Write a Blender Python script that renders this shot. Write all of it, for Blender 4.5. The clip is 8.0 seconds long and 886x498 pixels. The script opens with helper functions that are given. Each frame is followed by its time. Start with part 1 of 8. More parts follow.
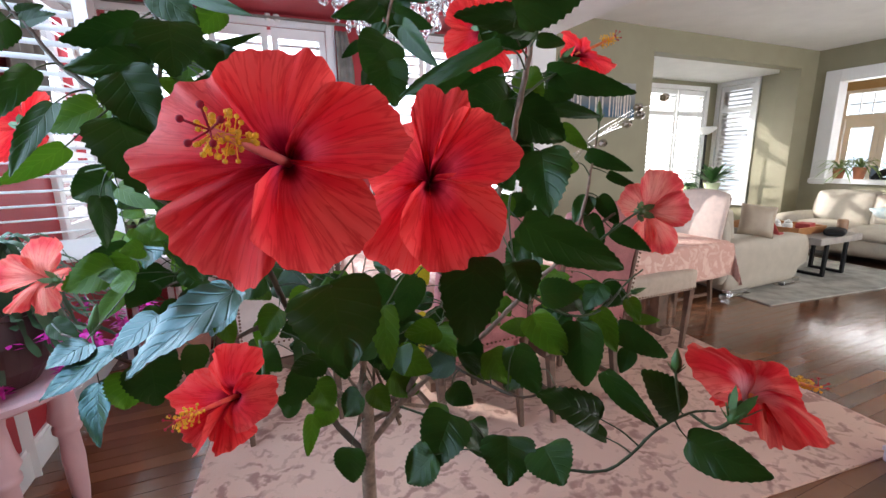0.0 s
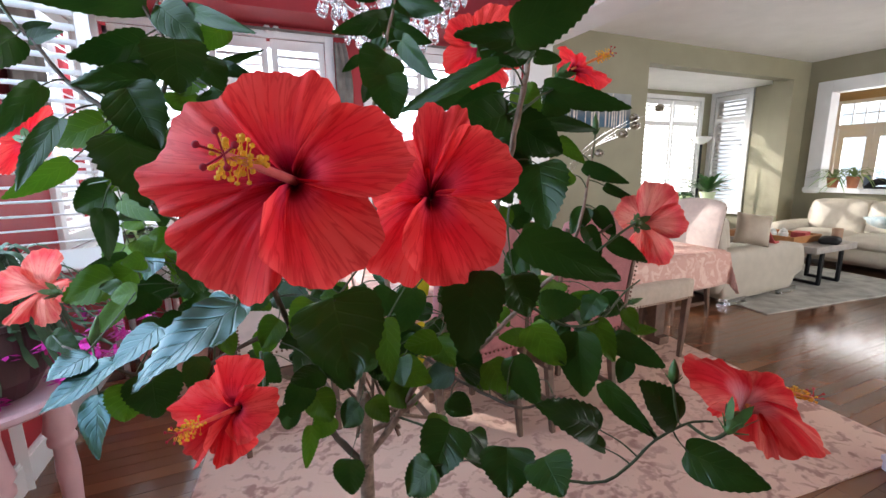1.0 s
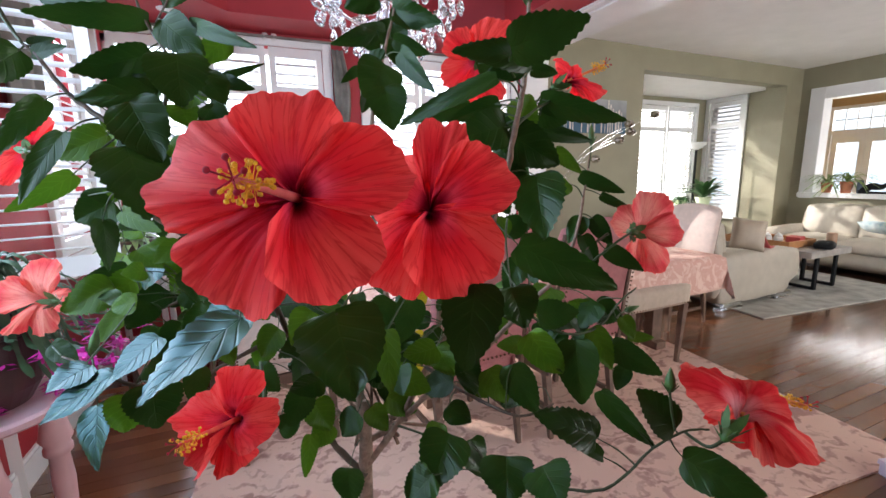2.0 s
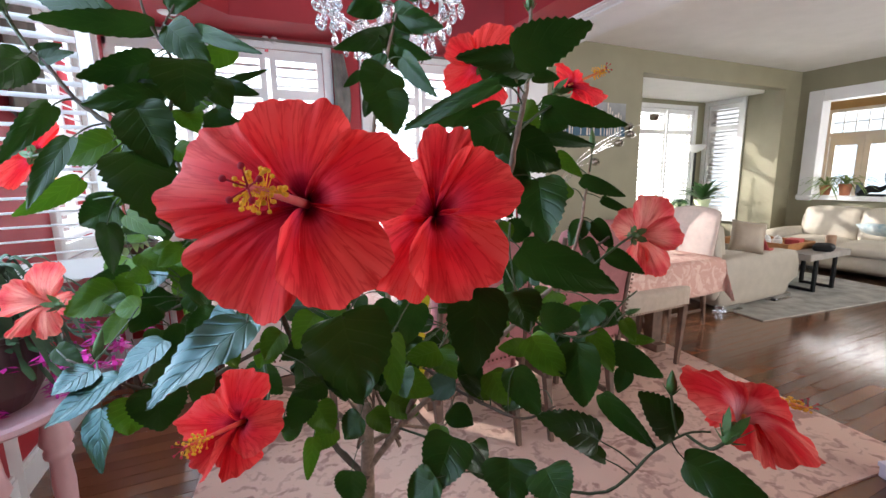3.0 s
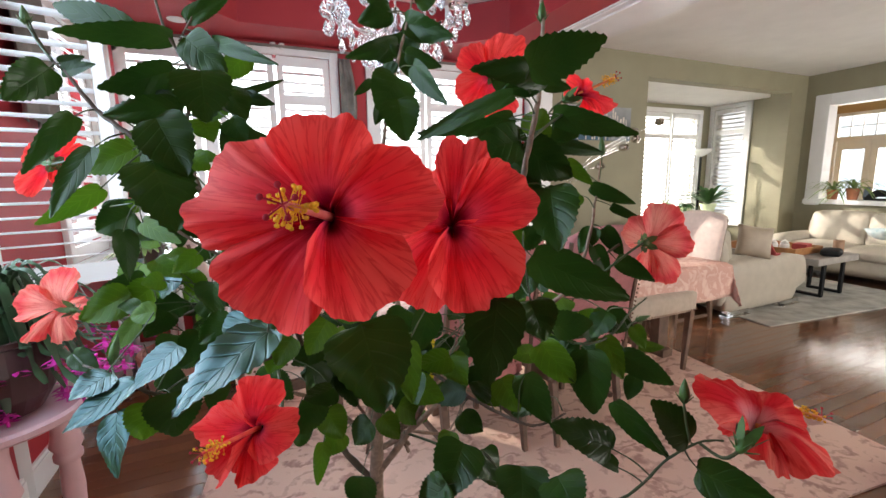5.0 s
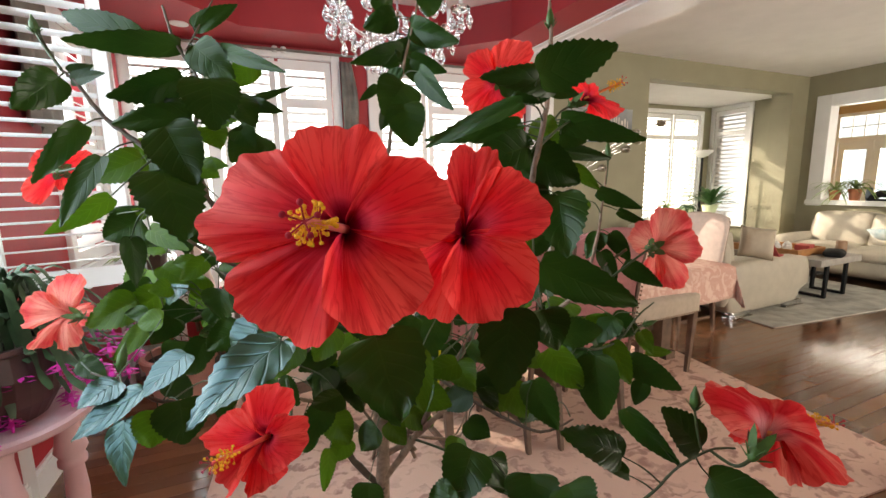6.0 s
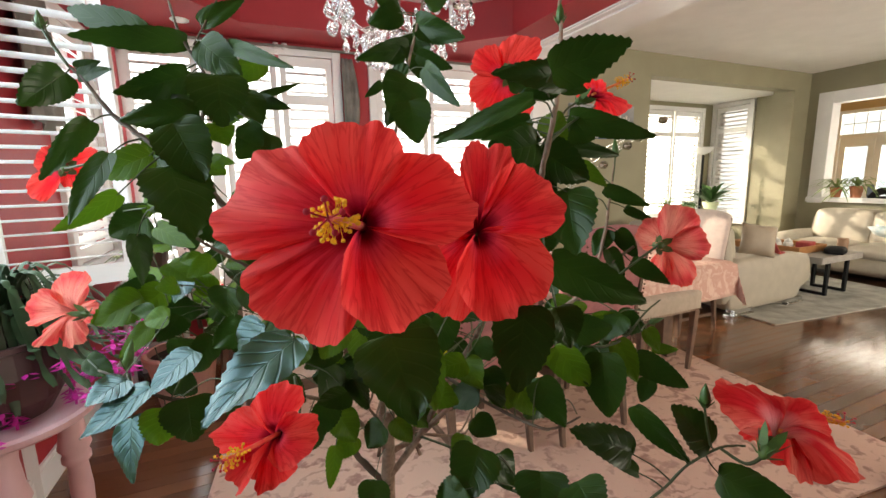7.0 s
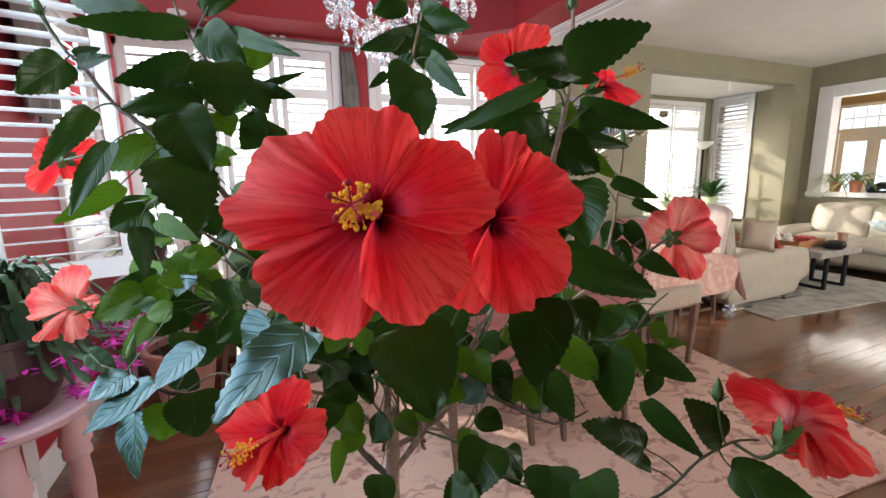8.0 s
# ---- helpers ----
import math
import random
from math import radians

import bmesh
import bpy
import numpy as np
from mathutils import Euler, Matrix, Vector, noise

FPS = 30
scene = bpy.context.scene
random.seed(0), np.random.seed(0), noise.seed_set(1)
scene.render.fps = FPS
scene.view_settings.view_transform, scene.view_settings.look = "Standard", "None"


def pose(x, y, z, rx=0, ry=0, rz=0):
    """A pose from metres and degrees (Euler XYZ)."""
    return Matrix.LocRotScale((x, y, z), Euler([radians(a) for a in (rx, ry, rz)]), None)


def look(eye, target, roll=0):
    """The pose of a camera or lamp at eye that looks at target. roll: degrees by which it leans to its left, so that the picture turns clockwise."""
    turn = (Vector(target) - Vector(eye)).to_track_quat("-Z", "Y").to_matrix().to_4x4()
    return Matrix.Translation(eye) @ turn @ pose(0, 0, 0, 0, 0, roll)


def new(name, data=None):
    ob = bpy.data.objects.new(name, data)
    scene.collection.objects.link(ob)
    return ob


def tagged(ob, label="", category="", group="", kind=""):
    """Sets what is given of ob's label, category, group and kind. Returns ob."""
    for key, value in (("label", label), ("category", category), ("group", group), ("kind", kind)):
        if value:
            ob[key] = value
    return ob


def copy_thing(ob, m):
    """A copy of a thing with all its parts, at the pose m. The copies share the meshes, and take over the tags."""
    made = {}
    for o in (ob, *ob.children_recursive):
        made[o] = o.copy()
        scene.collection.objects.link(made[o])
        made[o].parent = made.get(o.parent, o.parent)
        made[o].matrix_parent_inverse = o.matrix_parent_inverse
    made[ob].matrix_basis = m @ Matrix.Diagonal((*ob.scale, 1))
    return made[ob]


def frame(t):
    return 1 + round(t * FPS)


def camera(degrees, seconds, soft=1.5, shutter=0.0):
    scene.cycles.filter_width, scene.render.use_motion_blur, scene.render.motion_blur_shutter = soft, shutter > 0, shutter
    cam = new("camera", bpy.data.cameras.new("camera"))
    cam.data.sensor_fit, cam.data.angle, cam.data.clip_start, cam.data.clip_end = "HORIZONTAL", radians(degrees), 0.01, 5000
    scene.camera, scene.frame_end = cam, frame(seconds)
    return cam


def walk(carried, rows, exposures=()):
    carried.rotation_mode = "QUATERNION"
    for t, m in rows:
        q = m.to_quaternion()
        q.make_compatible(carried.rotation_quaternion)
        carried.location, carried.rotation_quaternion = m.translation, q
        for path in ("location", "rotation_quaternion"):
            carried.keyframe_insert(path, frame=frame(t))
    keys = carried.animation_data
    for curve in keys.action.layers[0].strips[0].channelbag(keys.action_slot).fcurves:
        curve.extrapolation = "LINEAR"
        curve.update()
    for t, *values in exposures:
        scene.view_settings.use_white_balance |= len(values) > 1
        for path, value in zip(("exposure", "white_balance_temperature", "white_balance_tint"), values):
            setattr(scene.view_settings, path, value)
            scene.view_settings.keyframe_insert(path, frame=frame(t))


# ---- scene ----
cam = camera(92.8, 8.0)
EXPO = 0.0
PATH = [
    (0, (0.015, 0.319, 1.402), (0.783, 2.119, 0.987), -0.9),
    (0.5, (0.014, 0.316, 1.405), (0.788, 2.117, 1.006), -0.8),
    (1, (0.01, 0.314, 1.408), (0.792, 2.117, 1.033), -0.9),
    (1.5, (0.009, 0.312, 1.413), (0.8, 2.113, 1.053), -1.0),
    (3, (0.0, 0.308, 1.419), (0.799, 2.11, 1.078), -1.0),
    (3.5, (0.0, 0.308, 1.421), (0.795, 2.112, 1.087), -0.9),
    (4, (-0.003, 0.308, 1.423), (0.787, 2.116, 1.093), -0.9),
    (4.5, (-0.008, 0.308, 1.424), (0.777, 2.118, 1.096), -0.9),
    (6, (-0.021, 0.315, 1.433), (0.759, 2.13, 1.117), -1.2),
    (6.5, (-0.026, 0.319, 1.436), (0.753, 2.133, 1.116), -1.3),
    (7, (-0.031, 0.322, 1.433), (0.748, 2.135, 1.104), -1.2),
    (7.5, (-0.032, 0.326, 1.431), (0.748, 2.136, 1.091), -1.2),
    (8, (-0.04, 0.336, 1.428), (0.743, 2.142, 1.076), -1.2),
]
walk(cam, [(t, look(eye, target, roll)) for t, eye, target, roll in PATH],
     [(0.0, EXPO, 6050, 12), (1.5, EXPO, 6100, 12), (4.5, EXPO, 6200, 11), (5.7, EXPO, 7300, 10), (7.0, EXPO, 7550, 9), (7.6, EXPO, 7450, 9), (8.0, EXPO, 6600, 11)])

# ---- world and sun ----
SUN_TRAVEL = Vector((0.70, -0.85, -0.50)).normalized()
world = bpy.data.worlds.new("sky")
scene.world = world
world.use_nodes = True
wn = world.node_tree
sky = wn.nodes.new("ShaderNodeTexSky")
sky.sky_type = "NISHITA"
sky.sun_disc = False
sky.sun_elevation = math.asin(-SUN_TRAVEL.z)
sky.sun_rotation = math.atan2(-SUN_TRAVEL.x, -SUN_TRAVEL.y)
wn.nodes["Background"].inputs["Strength"].default_value = 0.15
wn.links.new(sky.outputs[0], wn.nodes["Background"].inputs[0])
sun = new("sun", bpy.data.lights.new("sun", "SUN"))
sun.data.energy, sun.data.angle, sun.data.color = 5.0, radians(0.5), (1.0, 0.93, 0.82)
sun.matrix_world = look((0, 0, 8), tuple(Vector((0, 0, 8)) + SUN_TRAVEL))


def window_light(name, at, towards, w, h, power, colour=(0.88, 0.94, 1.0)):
    """Area lamp for skylight at a window's opening; the rear one is added fill."""
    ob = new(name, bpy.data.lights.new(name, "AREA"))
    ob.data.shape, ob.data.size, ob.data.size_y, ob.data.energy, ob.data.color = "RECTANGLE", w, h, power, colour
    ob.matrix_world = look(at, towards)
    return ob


# left skylight lamp stands indoors, in front of the sun-blocking shutters
window_light("skylight_left", (-0.99, 1.55, 1.75), (1.0, 1.55, 1.2), 2.1, 1.4, 68, (0.60, 0.81, 1.0))
window_light("skylight_back", (-0.15, 4.62, 1.6), (-0.15, 0.0, 1.0), 1.5, 1.8, 36)
window_light("skylight_middle", (1.9, 4.62, 1.6), (1.6, 0.0, 1.0), 1.7, 1.8, 55)
window_light("skylight_corner", (-1.32, 3.88, 1.75), (1.0, 3.4, 1.3), 0.7, 1.4, 17, (0.80, 0.90, 1.0))
window_light("skylight_alcove", (6.27, 6.15, 1.6), (5.9, 0.0, 1.0), 2.7, 1.9, 130, (1.0, 0.97, 0.90))
window_light("skylight_hall", (11.42, 3.4, 1.6), (4.0, 3.0, 1.3), 3.9, 2.3, 170, (1.0, 0.96, 0.88))
# unseen rear fill lamp, added to brighten the living room
window_light("fill_rear", (5.7, -3.55, 1.5), (5.2, 2.0, 1.5), 3.4, 2.0, 265, (1.0, 0.97, 0.92))


# ---- materials ----
def mat(name, colour, rough=0.5, metal=0.0, vary=0.12, scale=8.0, bump=0.0, fine=60.0, coat=0.0, spec=0.5, second=None, by_object=False):
    """A surface with variation at two scales: broad blotches and fine grain."""
    m = bpy.data.materials.new(name)
    m.use_nodes = True
    nt = m.node_tree
    b = nt.nodes["Principled BSDF"]
    b.inputs["Roughness"].default_value = rough
    b.inputs["Metallic"].default_value = metal
    b.inputs["Coat Weight"].default_value = coat
    b.inputs["Coat Roughness"].default_value = 0.12
    b.inputs["Specular IOR Level"].default_value = spec
    co = nt.nodes.new("ShaderNodeTexCoord")
    n1 = nt.nodes.new("ShaderNodeTexNoise")
    n1.inputs["Scale"].default_value, n1.inputs["Detail"].default_value = scale, 6
    nt.links.new(co.outputs["Object"], n1.inputs["Vector"])
    ramp = nt.nodes.new("ShaderNodeValToRGB")
    c = Vector(colour)
    lo, hi = c * (1 - vary), c * (1 + vary)
    if second:
        lo, hi = c, Vector(second)
    ramp.color_ramp.elements[0].position, ramp.color_ramp.elements[1].position = 0.32, 0.68
    ramp.color_ramp.elements[0].color, ramp.color_ramp.elements[1].color = (*lo, 1), (*[min(v, 1) for v in hi], 1)
    nt.links.new(n1.outputs["Fac"], ramp.inputs["Fac"])
    out = ramp.outputs["Color"]
    if by_object:
        info = nt.nodes.new("ShaderNodeObjectInfo")
        hs = nt.nodes.new("ShaderNodeHueSaturation")
        mr = nt.nodes.new("ShaderNodeMapRange")
        mr.inputs["To Min"].default_value, mr.inputs["To Max"].default_value = 0.72, 1.28
        nt.links.new(info.outputs["Random"], mr.inputs["Value"])
        nt.links.new(mr.outputs[0], hs.inputs["Value"])
        nt.links.new(out, hs.inputs["Color"])
        out = hs.outputs["Color"]
    nt.links.new(out, b.inputs["Base Color"])
    n2 = nt.nodes.new("ShaderNodeTexNoise")
    n2.inputs["Scale"].default_value, n2.inputs["Detail"].default_value = fine, 4
    nt.links.new(co.outputs["Object"], n2.inputs["Vector"])
    rr = nt.nodes.new("ShaderNodeMapRange")
    rr.inputs["To Min"].default_value, rr.inputs["To Max"].default_value = max(rough - 0.07, 0.02), min(rough + 0.09, 1)
    nt.links.new(n2.outputs["Fac"], rr.inputs["Value"])
    nt.links.new(rr.outputs[0], b.inputs["Roughness"])
    if bump:
        bp = nt.nodes.new("ShaderNodeBump")
        bp.inputs["Strength"].default_value, bp.inputs["Distance"].default_value = bump, 0.004
        nt.links.new(n2.outputs["Fac"], bp.inputs["Height"])
        nt.links.new(bp.outputs[0], b.inputs["Normal"])
    return m


M_RED = mat("red_wall_paint", (0.36, 0.022, 0.032), 0.55, vary=0.06, scale=3, bump=0.15, fine=180)
M_OLIVE = mat("olive_wall_paint", (0.285, 0.262, 0.175), 0.6, vary=0.06, scale=3, bump=0.15, fine=180)
M_TAN = mat("tan_wall_paint", (0.46, 0.31, 0.14), 0.6, vary=0.06, scale=3, bump=0.1, fine=180)
M_WHITE = mat("white_trim_paint", (0.80, 0.80, 0.80), 0.32, vary=0.03, scale=5, bump=0.05, fine=90)
M_CEIL = mat("white_ceiling_paint", (0.84, 0.83, 0.81), 0.85, vary=0.03, scale=4, bump=0.3, fine=250)
M_PLANK = mat("brown_floor_board", (0.165, 0.062, 0.026), 0.14, vary=0.12, scale=3, bump=0.05, fine=70, coat=0.45, by_object=True)
M_SEAM = mat("floor_seam", (0.025, 0.012, 0.007), 0.7, vary=0.2)
M_PINK = mat("dusty_pink_upholstery", (0.40, 0.15, 0.15), 0.75, vary=0.12, scale=20, bump=0.4, fine=600)
M_CREAMFAB = mat("cream_upholstery", (0.62, 0.50, 0.44), 0.75, vary=0.08, scale=20, bump=0.4, fine=600)
# beige bench fabric, its colour darkened for the shade by the tablecloth
M_BENCH_SHADED = mat("shaded_beige_bench_fabric", (0.46, 0.38, 0.30), 0.75, vary=0.08, scale=20, bump=0.4, fine=600)
M_LEGWOOD = mat("weathered_chair_wood", (0.13, 0.075, 0.05), 0.5, vary=0.3, scale=14, bump=0.2, fine=120)
M_NAIL = mat("bronze_nailhead", (0.16, 0.09, 0.06), 0.35, metal=0.9)
M_LEATHER = mat("pale_leather", (0.46, 0.41, 0.335), 0.42, vary=0.06, scale=10, bump=0.35, fine=160)
M_CHROME = mat("chrome", (0.75, 0.75, 0.76), 0.12, metal=1.0, vary=0.03)
M_BLACK = mat("black_metal", (0.012, 0.012, 0.013), 0.6, vary=0.2, spec=0.2)
M_STONE = mat("grey_table_top", (0.36, 0.33, 0.30), 0.4, vary=0.15, scale=12)
M_GREYRUG = mat("grey_rug_pile", (0.40, 0.39, 0.35), 0.95, vary=0.25, scale=7, bump=0.8, fine=350)
M_TERRA = mat("terracotta_clay", (0.42, 0.16, 0.08), 0.8, vary=0.18, scale=12, bump=0.3, fine=120)
M_PLUMPOT = mat("dark_plum_glazed_pot", (0.075, 0.030, 0.032), 0.35, vary=0.2, scale=10)
M_PINKPAINT = mat("pale_pink_paint", (0.66, 0.42, 0.44), 0.4, vary=0.06, scale=9, bump=0.1, fine=80)
M_SOIL = mat("potting_soil", (0.03, 0.02, 0.012), 0.95, vary=0.4, scale=60, bump=1.0, fine=200)
M_BARK = mat("grey_brown_bark", (0.26, 0.175, 0.125), 0.8, vary=0.35, scale=60, bump=0.7, fine=260)
M_TWIG = mat("young_twig", (0.085, 0.058, 0.036), 0.6, vary=0.3, scale=50, bump=0.3, fine=200)
M_STALK = mat("green_stalk", (0.040, 0.062, 0.018), 0.5, vary=0.25, scale=60)
M_BUD = mat("green_bud", (0.055, 0.13, 0.025), 0.45, vary=0.25, scale=80)
M_GREYCLOTH = mat("grey_curtain_cloth", (0.20, 0.19, 0.17), 0.7, vary=0.35, scale=6, bump=0.4, fine=300)
M_CANDLE = mat("brown_candle", (0.33, 0.19, 0.11), 0.5)
M_TRAYWOOD = mat("orange_wood_tray", (0.42, 0.19, 0.07), 0.45, vary=0.2, scale=12)
M_REDCLOTH = mat("red_cloth", (0.45, 0.07, 0.07), 0.85, vary=0.15, scale=18, bump=0.4, fine=300)
M_PLANTGREEN = mat("houseplant_leaf", (0.045, 0.12, 0.03), 0.4, vary=0.3, scale=15)
M_PALEGREEN = mat("pale_houseplant_leaf", (0.20, 0.30, 0.09), 0.45, vary=0.25, scale=15)
M_MAGENTA = mat("magenta_petal", (0.62, 0.02, 0.33), 0.5, vary=0.2, scale=40)
M_BLUE = mat("blue_white_label", (0.10, 0.32, 0.50), 0.4, second=(0.75, 0.80, 0.82), scale=30)
M_GREEN_BOX = mat("pale_green_planter", (0.55, 0.62, 0.40), 0.5, vary=0.06)


def rug_material():
    m = mat("cream_rug_with_faded_flowers", (0.60, 0.47, 0.42), 0.95, vary=0.08, scale=3, bump=0.7, fine=420)
    nt = m.node_tree
    b = nt.nodes["Principled BSDF"]
    co = nt.nodes.new("ShaderNodeTexCoord")
    wob = nt.nodes.new("ShaderNodeTexNoise")
    wob.inputs["Scale"].default_value, wob.inputs["Detail"].default_value = 7, 4
    vm = nt.nodes.new("ShaderNodeVectorMath")
    vm.operation = "MULTIPLY_ADD"
    vm.inputs[1].default_value = (0.45, 0.45, 0.0)
    nt.links.new(co.outputs["Object"], wob.inputs["Vector"])
    nt.links.new(wob.outputs["Color"], vm.inputs[0])
    nt.links.new(co.outputs["Object"], vm.inputs[2])
    vor = nt.nodes.new("ShaderNodeTexVoronoi")
    vor.inputs["Scale"].default_value = 9
    nt.links.new(vm.outputs[0], vor.inputs["Vector"])
    petal = nt.nodes.new("ShaderNodeTexWave")
    petal.wave_type = "RINGS"
    petal.inputs["Scale"].default_value, petal.inputs["Distortion"].default_value = 3.4, 7
    nt.links.new(vm.outputs[0], petal.inputs["Vector"])
    mul = nt.nodes.new("ShaderNodeMath")
    mul.operation = "MULTIPLY_ADD"
    mul.inputs[1].default_value = 0.45
    nt.links.new(petal.outputs["Fac"], mul.inputs[0])
    nt.links.new(vor.outputs["Distance"], mul.inputs[2])
    ramp = nt.nodes.new("ShaderNodeValToRGB")
    e = ramp.color_ramp.elements
    e[0].position, e[0].color = 0.34, (0.42, 0.235, 0.185, 1)
    e[1].position, e[1].color = 0.74, (0.72, 0.48, 0.375, 1)
    nt.links.new(mul.outputs[0], ramp.inputs["Fac"])
    nt.links.new(ramp.outputs["Color"], b.inputs["Base Color"])
    return m


M_RUG = rug_material()


def damask_material():
    m = mat("pink_damask_cloth", (0.62, 0.33, 0.27), 0.6, vary=0.05, bump=0.3, fine=500)
    nt = m.node_tree
    co = nt.nodes.new("ShaderNodeTexCoord")
    vor = nt.nodes.new("ShaderNodeTexNoise")
    vor.inputs["Scale"].default_value, vor.inputs["Detail"].default_value, vor.inputs["Distortion"].default_value = 13, 2, 1.2
    nt.links.new(co.outputs["Object"], vor.inputs["Vector"])
    ramp = nt.nodes.new("ShaderNodeValToRGB")
    e = ramp.color_ramp.elements
    e[0].position, e[0].color = 0.47, (0.62, 0.35, 0.28, 1)
    e[1].position, e[1].color = 0.60, (0.74, 0.52, 0.43, 1)
    nt.links.new(vor.outputs["Fac"], ramp.inputs["Fac"])
    nt.links.new(ramp.outputs["Color"], nt.nodes["Principled BSDF"].inputs["Base Color"])
    return m


M_CLOTH = damask_material()


def glass_material(name, colour=(1, 1, 1), rough=0.0):
    m = bpy.data.materials.new(name)
    m.use_nodes = True
    b = m.node_tree.nodes["Principled BSDF"]
    b.inputs["Base Color"].default_value = (*colour, 1)
    b.inputs["Transmission Weight"].default_value = 1.0
    b.inputs["Roughness"].default_value, b.inputs["IOR"].default_value = rough, 1.5
    return m


M_GLASS = glass_material("window_glass")
M_CRYSTAL = glass_material("cut_crystal", (0.98, 0.98, 1.0))


def backdrop_material():
    m = bpy.data.materials.new("bright_outdoors")
    m.use_nodes = True
    nt = m.node_tree
    nt.nodes.clear()
    co = nt.nodes.new("ShaderNodeTexCoord")
    n = nt.nodes.new("ShaderNodeTexNoise")
    n.inputs["Scale"].default_value = 0.35
    ramp = nt.nodes.new("ShaderNodeValToRGB")
    ramp.color_ramp.elements[0].position, ramp.color_ramp.elements[0].color = 0.35, (0.75, 0.86, 0.95, 1)
    ramp.color_ramp.elements[1].position, ramp.color_ramp.elements[1].color = 0.6, (1, 1, 1, 1)
    em = nt.nodes.new("ShaderNodeEmission")
    em.inputs["Strength"].default_value = 1.4
    out = nt.nodes.new("ShaderNodeOutputMaterial")
    nt.links.new(co.outputs["Object"], n.inputs["Vector"])
    nt.links.new(n.outputs["Fac"], ramp.inputs["Fac"])
    nt.links.new(ramp.outputs["Color"], em.inputs["Color"])
    nt.links.new(em.outputs[0], out.inputs["Surface"])
    return m


M_OUTDOORS = backdrop_material()


def blade_material(name, stops, vein_dark, veins, gloss, through_light, relief=0.3, lit_pale=None):
    """Leaf or petal: colour runs along v (uv), fine veins fan out over u, light shines through."""
    m = bpy.data.materials.new(name)
    m.use_nodes = True
    nt = m.node_tree
    b = nt.nodes["Principled BSDF"]
    uv = nt.nodes.new("ShaderNodeUVMap")
    sep = nt.nodes.new("ShaderNodeSeparateXYZ")
    nt.links.new(uv.outputs[0], sep.inputs[0])
    ramp = nt.nodes.new("ShaderNodeValToRGB")
    cr = ramp.color_ramp
    while len(cr.elements) < len(stops):
        cr.elements.new(0.5)
    for el, (p, c) in zip(cr.elements, stops):
        el.position, el.color = p, (*c, 1)
    co = nt.nodes.new("ShaderNodeTexCoord")
    soft = nt.nodes.new("ShaderNodeTexNoise")
    soft.inputs["Scale"].default_value, soft.inputs["Detail"].default_value = 35, 3
    nt.links.new(co.outputs["Object"], soft.inputs["Vector"])
    sh = nt.nodes.new("ShaderNodeMath")
    sh.operation = "MULTIPLY_ADD"
    sh.inputs[1].default_value = 0.16
    nt.links.new(soft.outputs["Fac"], sh.inputs[0])
    nt.links.new(sep.outputs["Y"], sh.inputs[2])
    off = nt.nodes.new("ShaderNodeMath")
    off.operation = "SUBTRACT"
    off.inputs[1].default_value = 0.08
    nt.links.new(sh.outputs[0], off.inputs[0])
    nt.links.new(off.outputs[0], ramp.inputs["Fac"])
    if veins == "fan":
        comb = nt.nodes.new("ShaderNodeCombineXYZ")
        mx = nt.nodes.new("ShaderNodeMath")
        mx.operation = "MULTIPLY"
        mx.inputs[1].default_value = 7.0
        my = nt.nodes.new("ShaderNodeMath")
        my.operation = "MULTIPLY"
        my.inputs[1].default_value = 1.1
        nt.links.new(sep.outputs["X"], mx.inputs[0])
        nt.links.new(sep.outputs["Y"], my.inputs[0])
        nt.links.new(mx.outputs[0], comb.inputs[0])
        nt.links.new(my.outputs[0], comb.inputs[1])
        v = nt.nodes.new("ShaderNodeTexNoise")
        v.inputs["Scale"].default_value, v.inputs["Detail"].default_value = 1.0, 3
        nt.links.new(comb.outputs[0], v.inputs["Vector"])
        dev = nt.nodes.new("ShaderNodeMath")
        dev.operation = "SUBTRACT"
        dev.inputs[1].default_value = 0.5
        nt.links.new(v.outputs["Fac"], dev.inputs[0])
        ab = nt.nodes.new("ShaderNodeMath")
        ab.operation = "ABSOLUTE"
        nt.links.new(dev.outputs[0], ab.inputs[0])
        height = ab.outputs[0]
        lo, hi = 0.0, 0.045
    else:
        # side veins run obliquely from the midrib to the margin
        au = nt.nodes.new("ShaderNodeMath")
        au.operation = "ABSOLUTE"
        nt.links.new(sep.outputs["X"], au.inputs[0])
        k = nt.nodes.new("ShaderNodeMath")
        k.operation = "MULTIPLY_ADD"
        k.inputs[1].default_value = -0.32
        nt.links.new(au.outputs[0], k.inputs[0])
        nt.links.new(sep.outputs["Y"], k.inputs[2])
        s = nt.nodes.new("ShaderNodeMath")
        s.operation = "MULTIPLY"
        s.inputs[1].default_value = 6.2
        nt.links.new(k.outputs[0], s.inputs[0])
        pp = nt.nodes.new("ShaderNodeMath")
        pp.operation = "PINGPONG"
        pp.inputs[1].default_value = 0.5
        nt.links.new(s.outputs[0], pp.inputs[0])
        rib = nt.nodes.new("ShaderNodeMath")
        rib.operation = "MINIMUM"
        a8 = nt.nodes.new("ShaderNodeMath")
        a8.operation = "MULTIPLY"
        a8.inputs[1].default_value = 3.0
        nt.links.new(au.outputs[0], a8.inputs[0])
        nt.links.new(a8.outputs[0], rib.inputs[0])
        nt.links.new(pp.outputs[0], rib.inputs[1])
        height = rib.outputs[0]
        lo, hi = 0.0, 0.13
    colour = ramp.outputs["Color"]
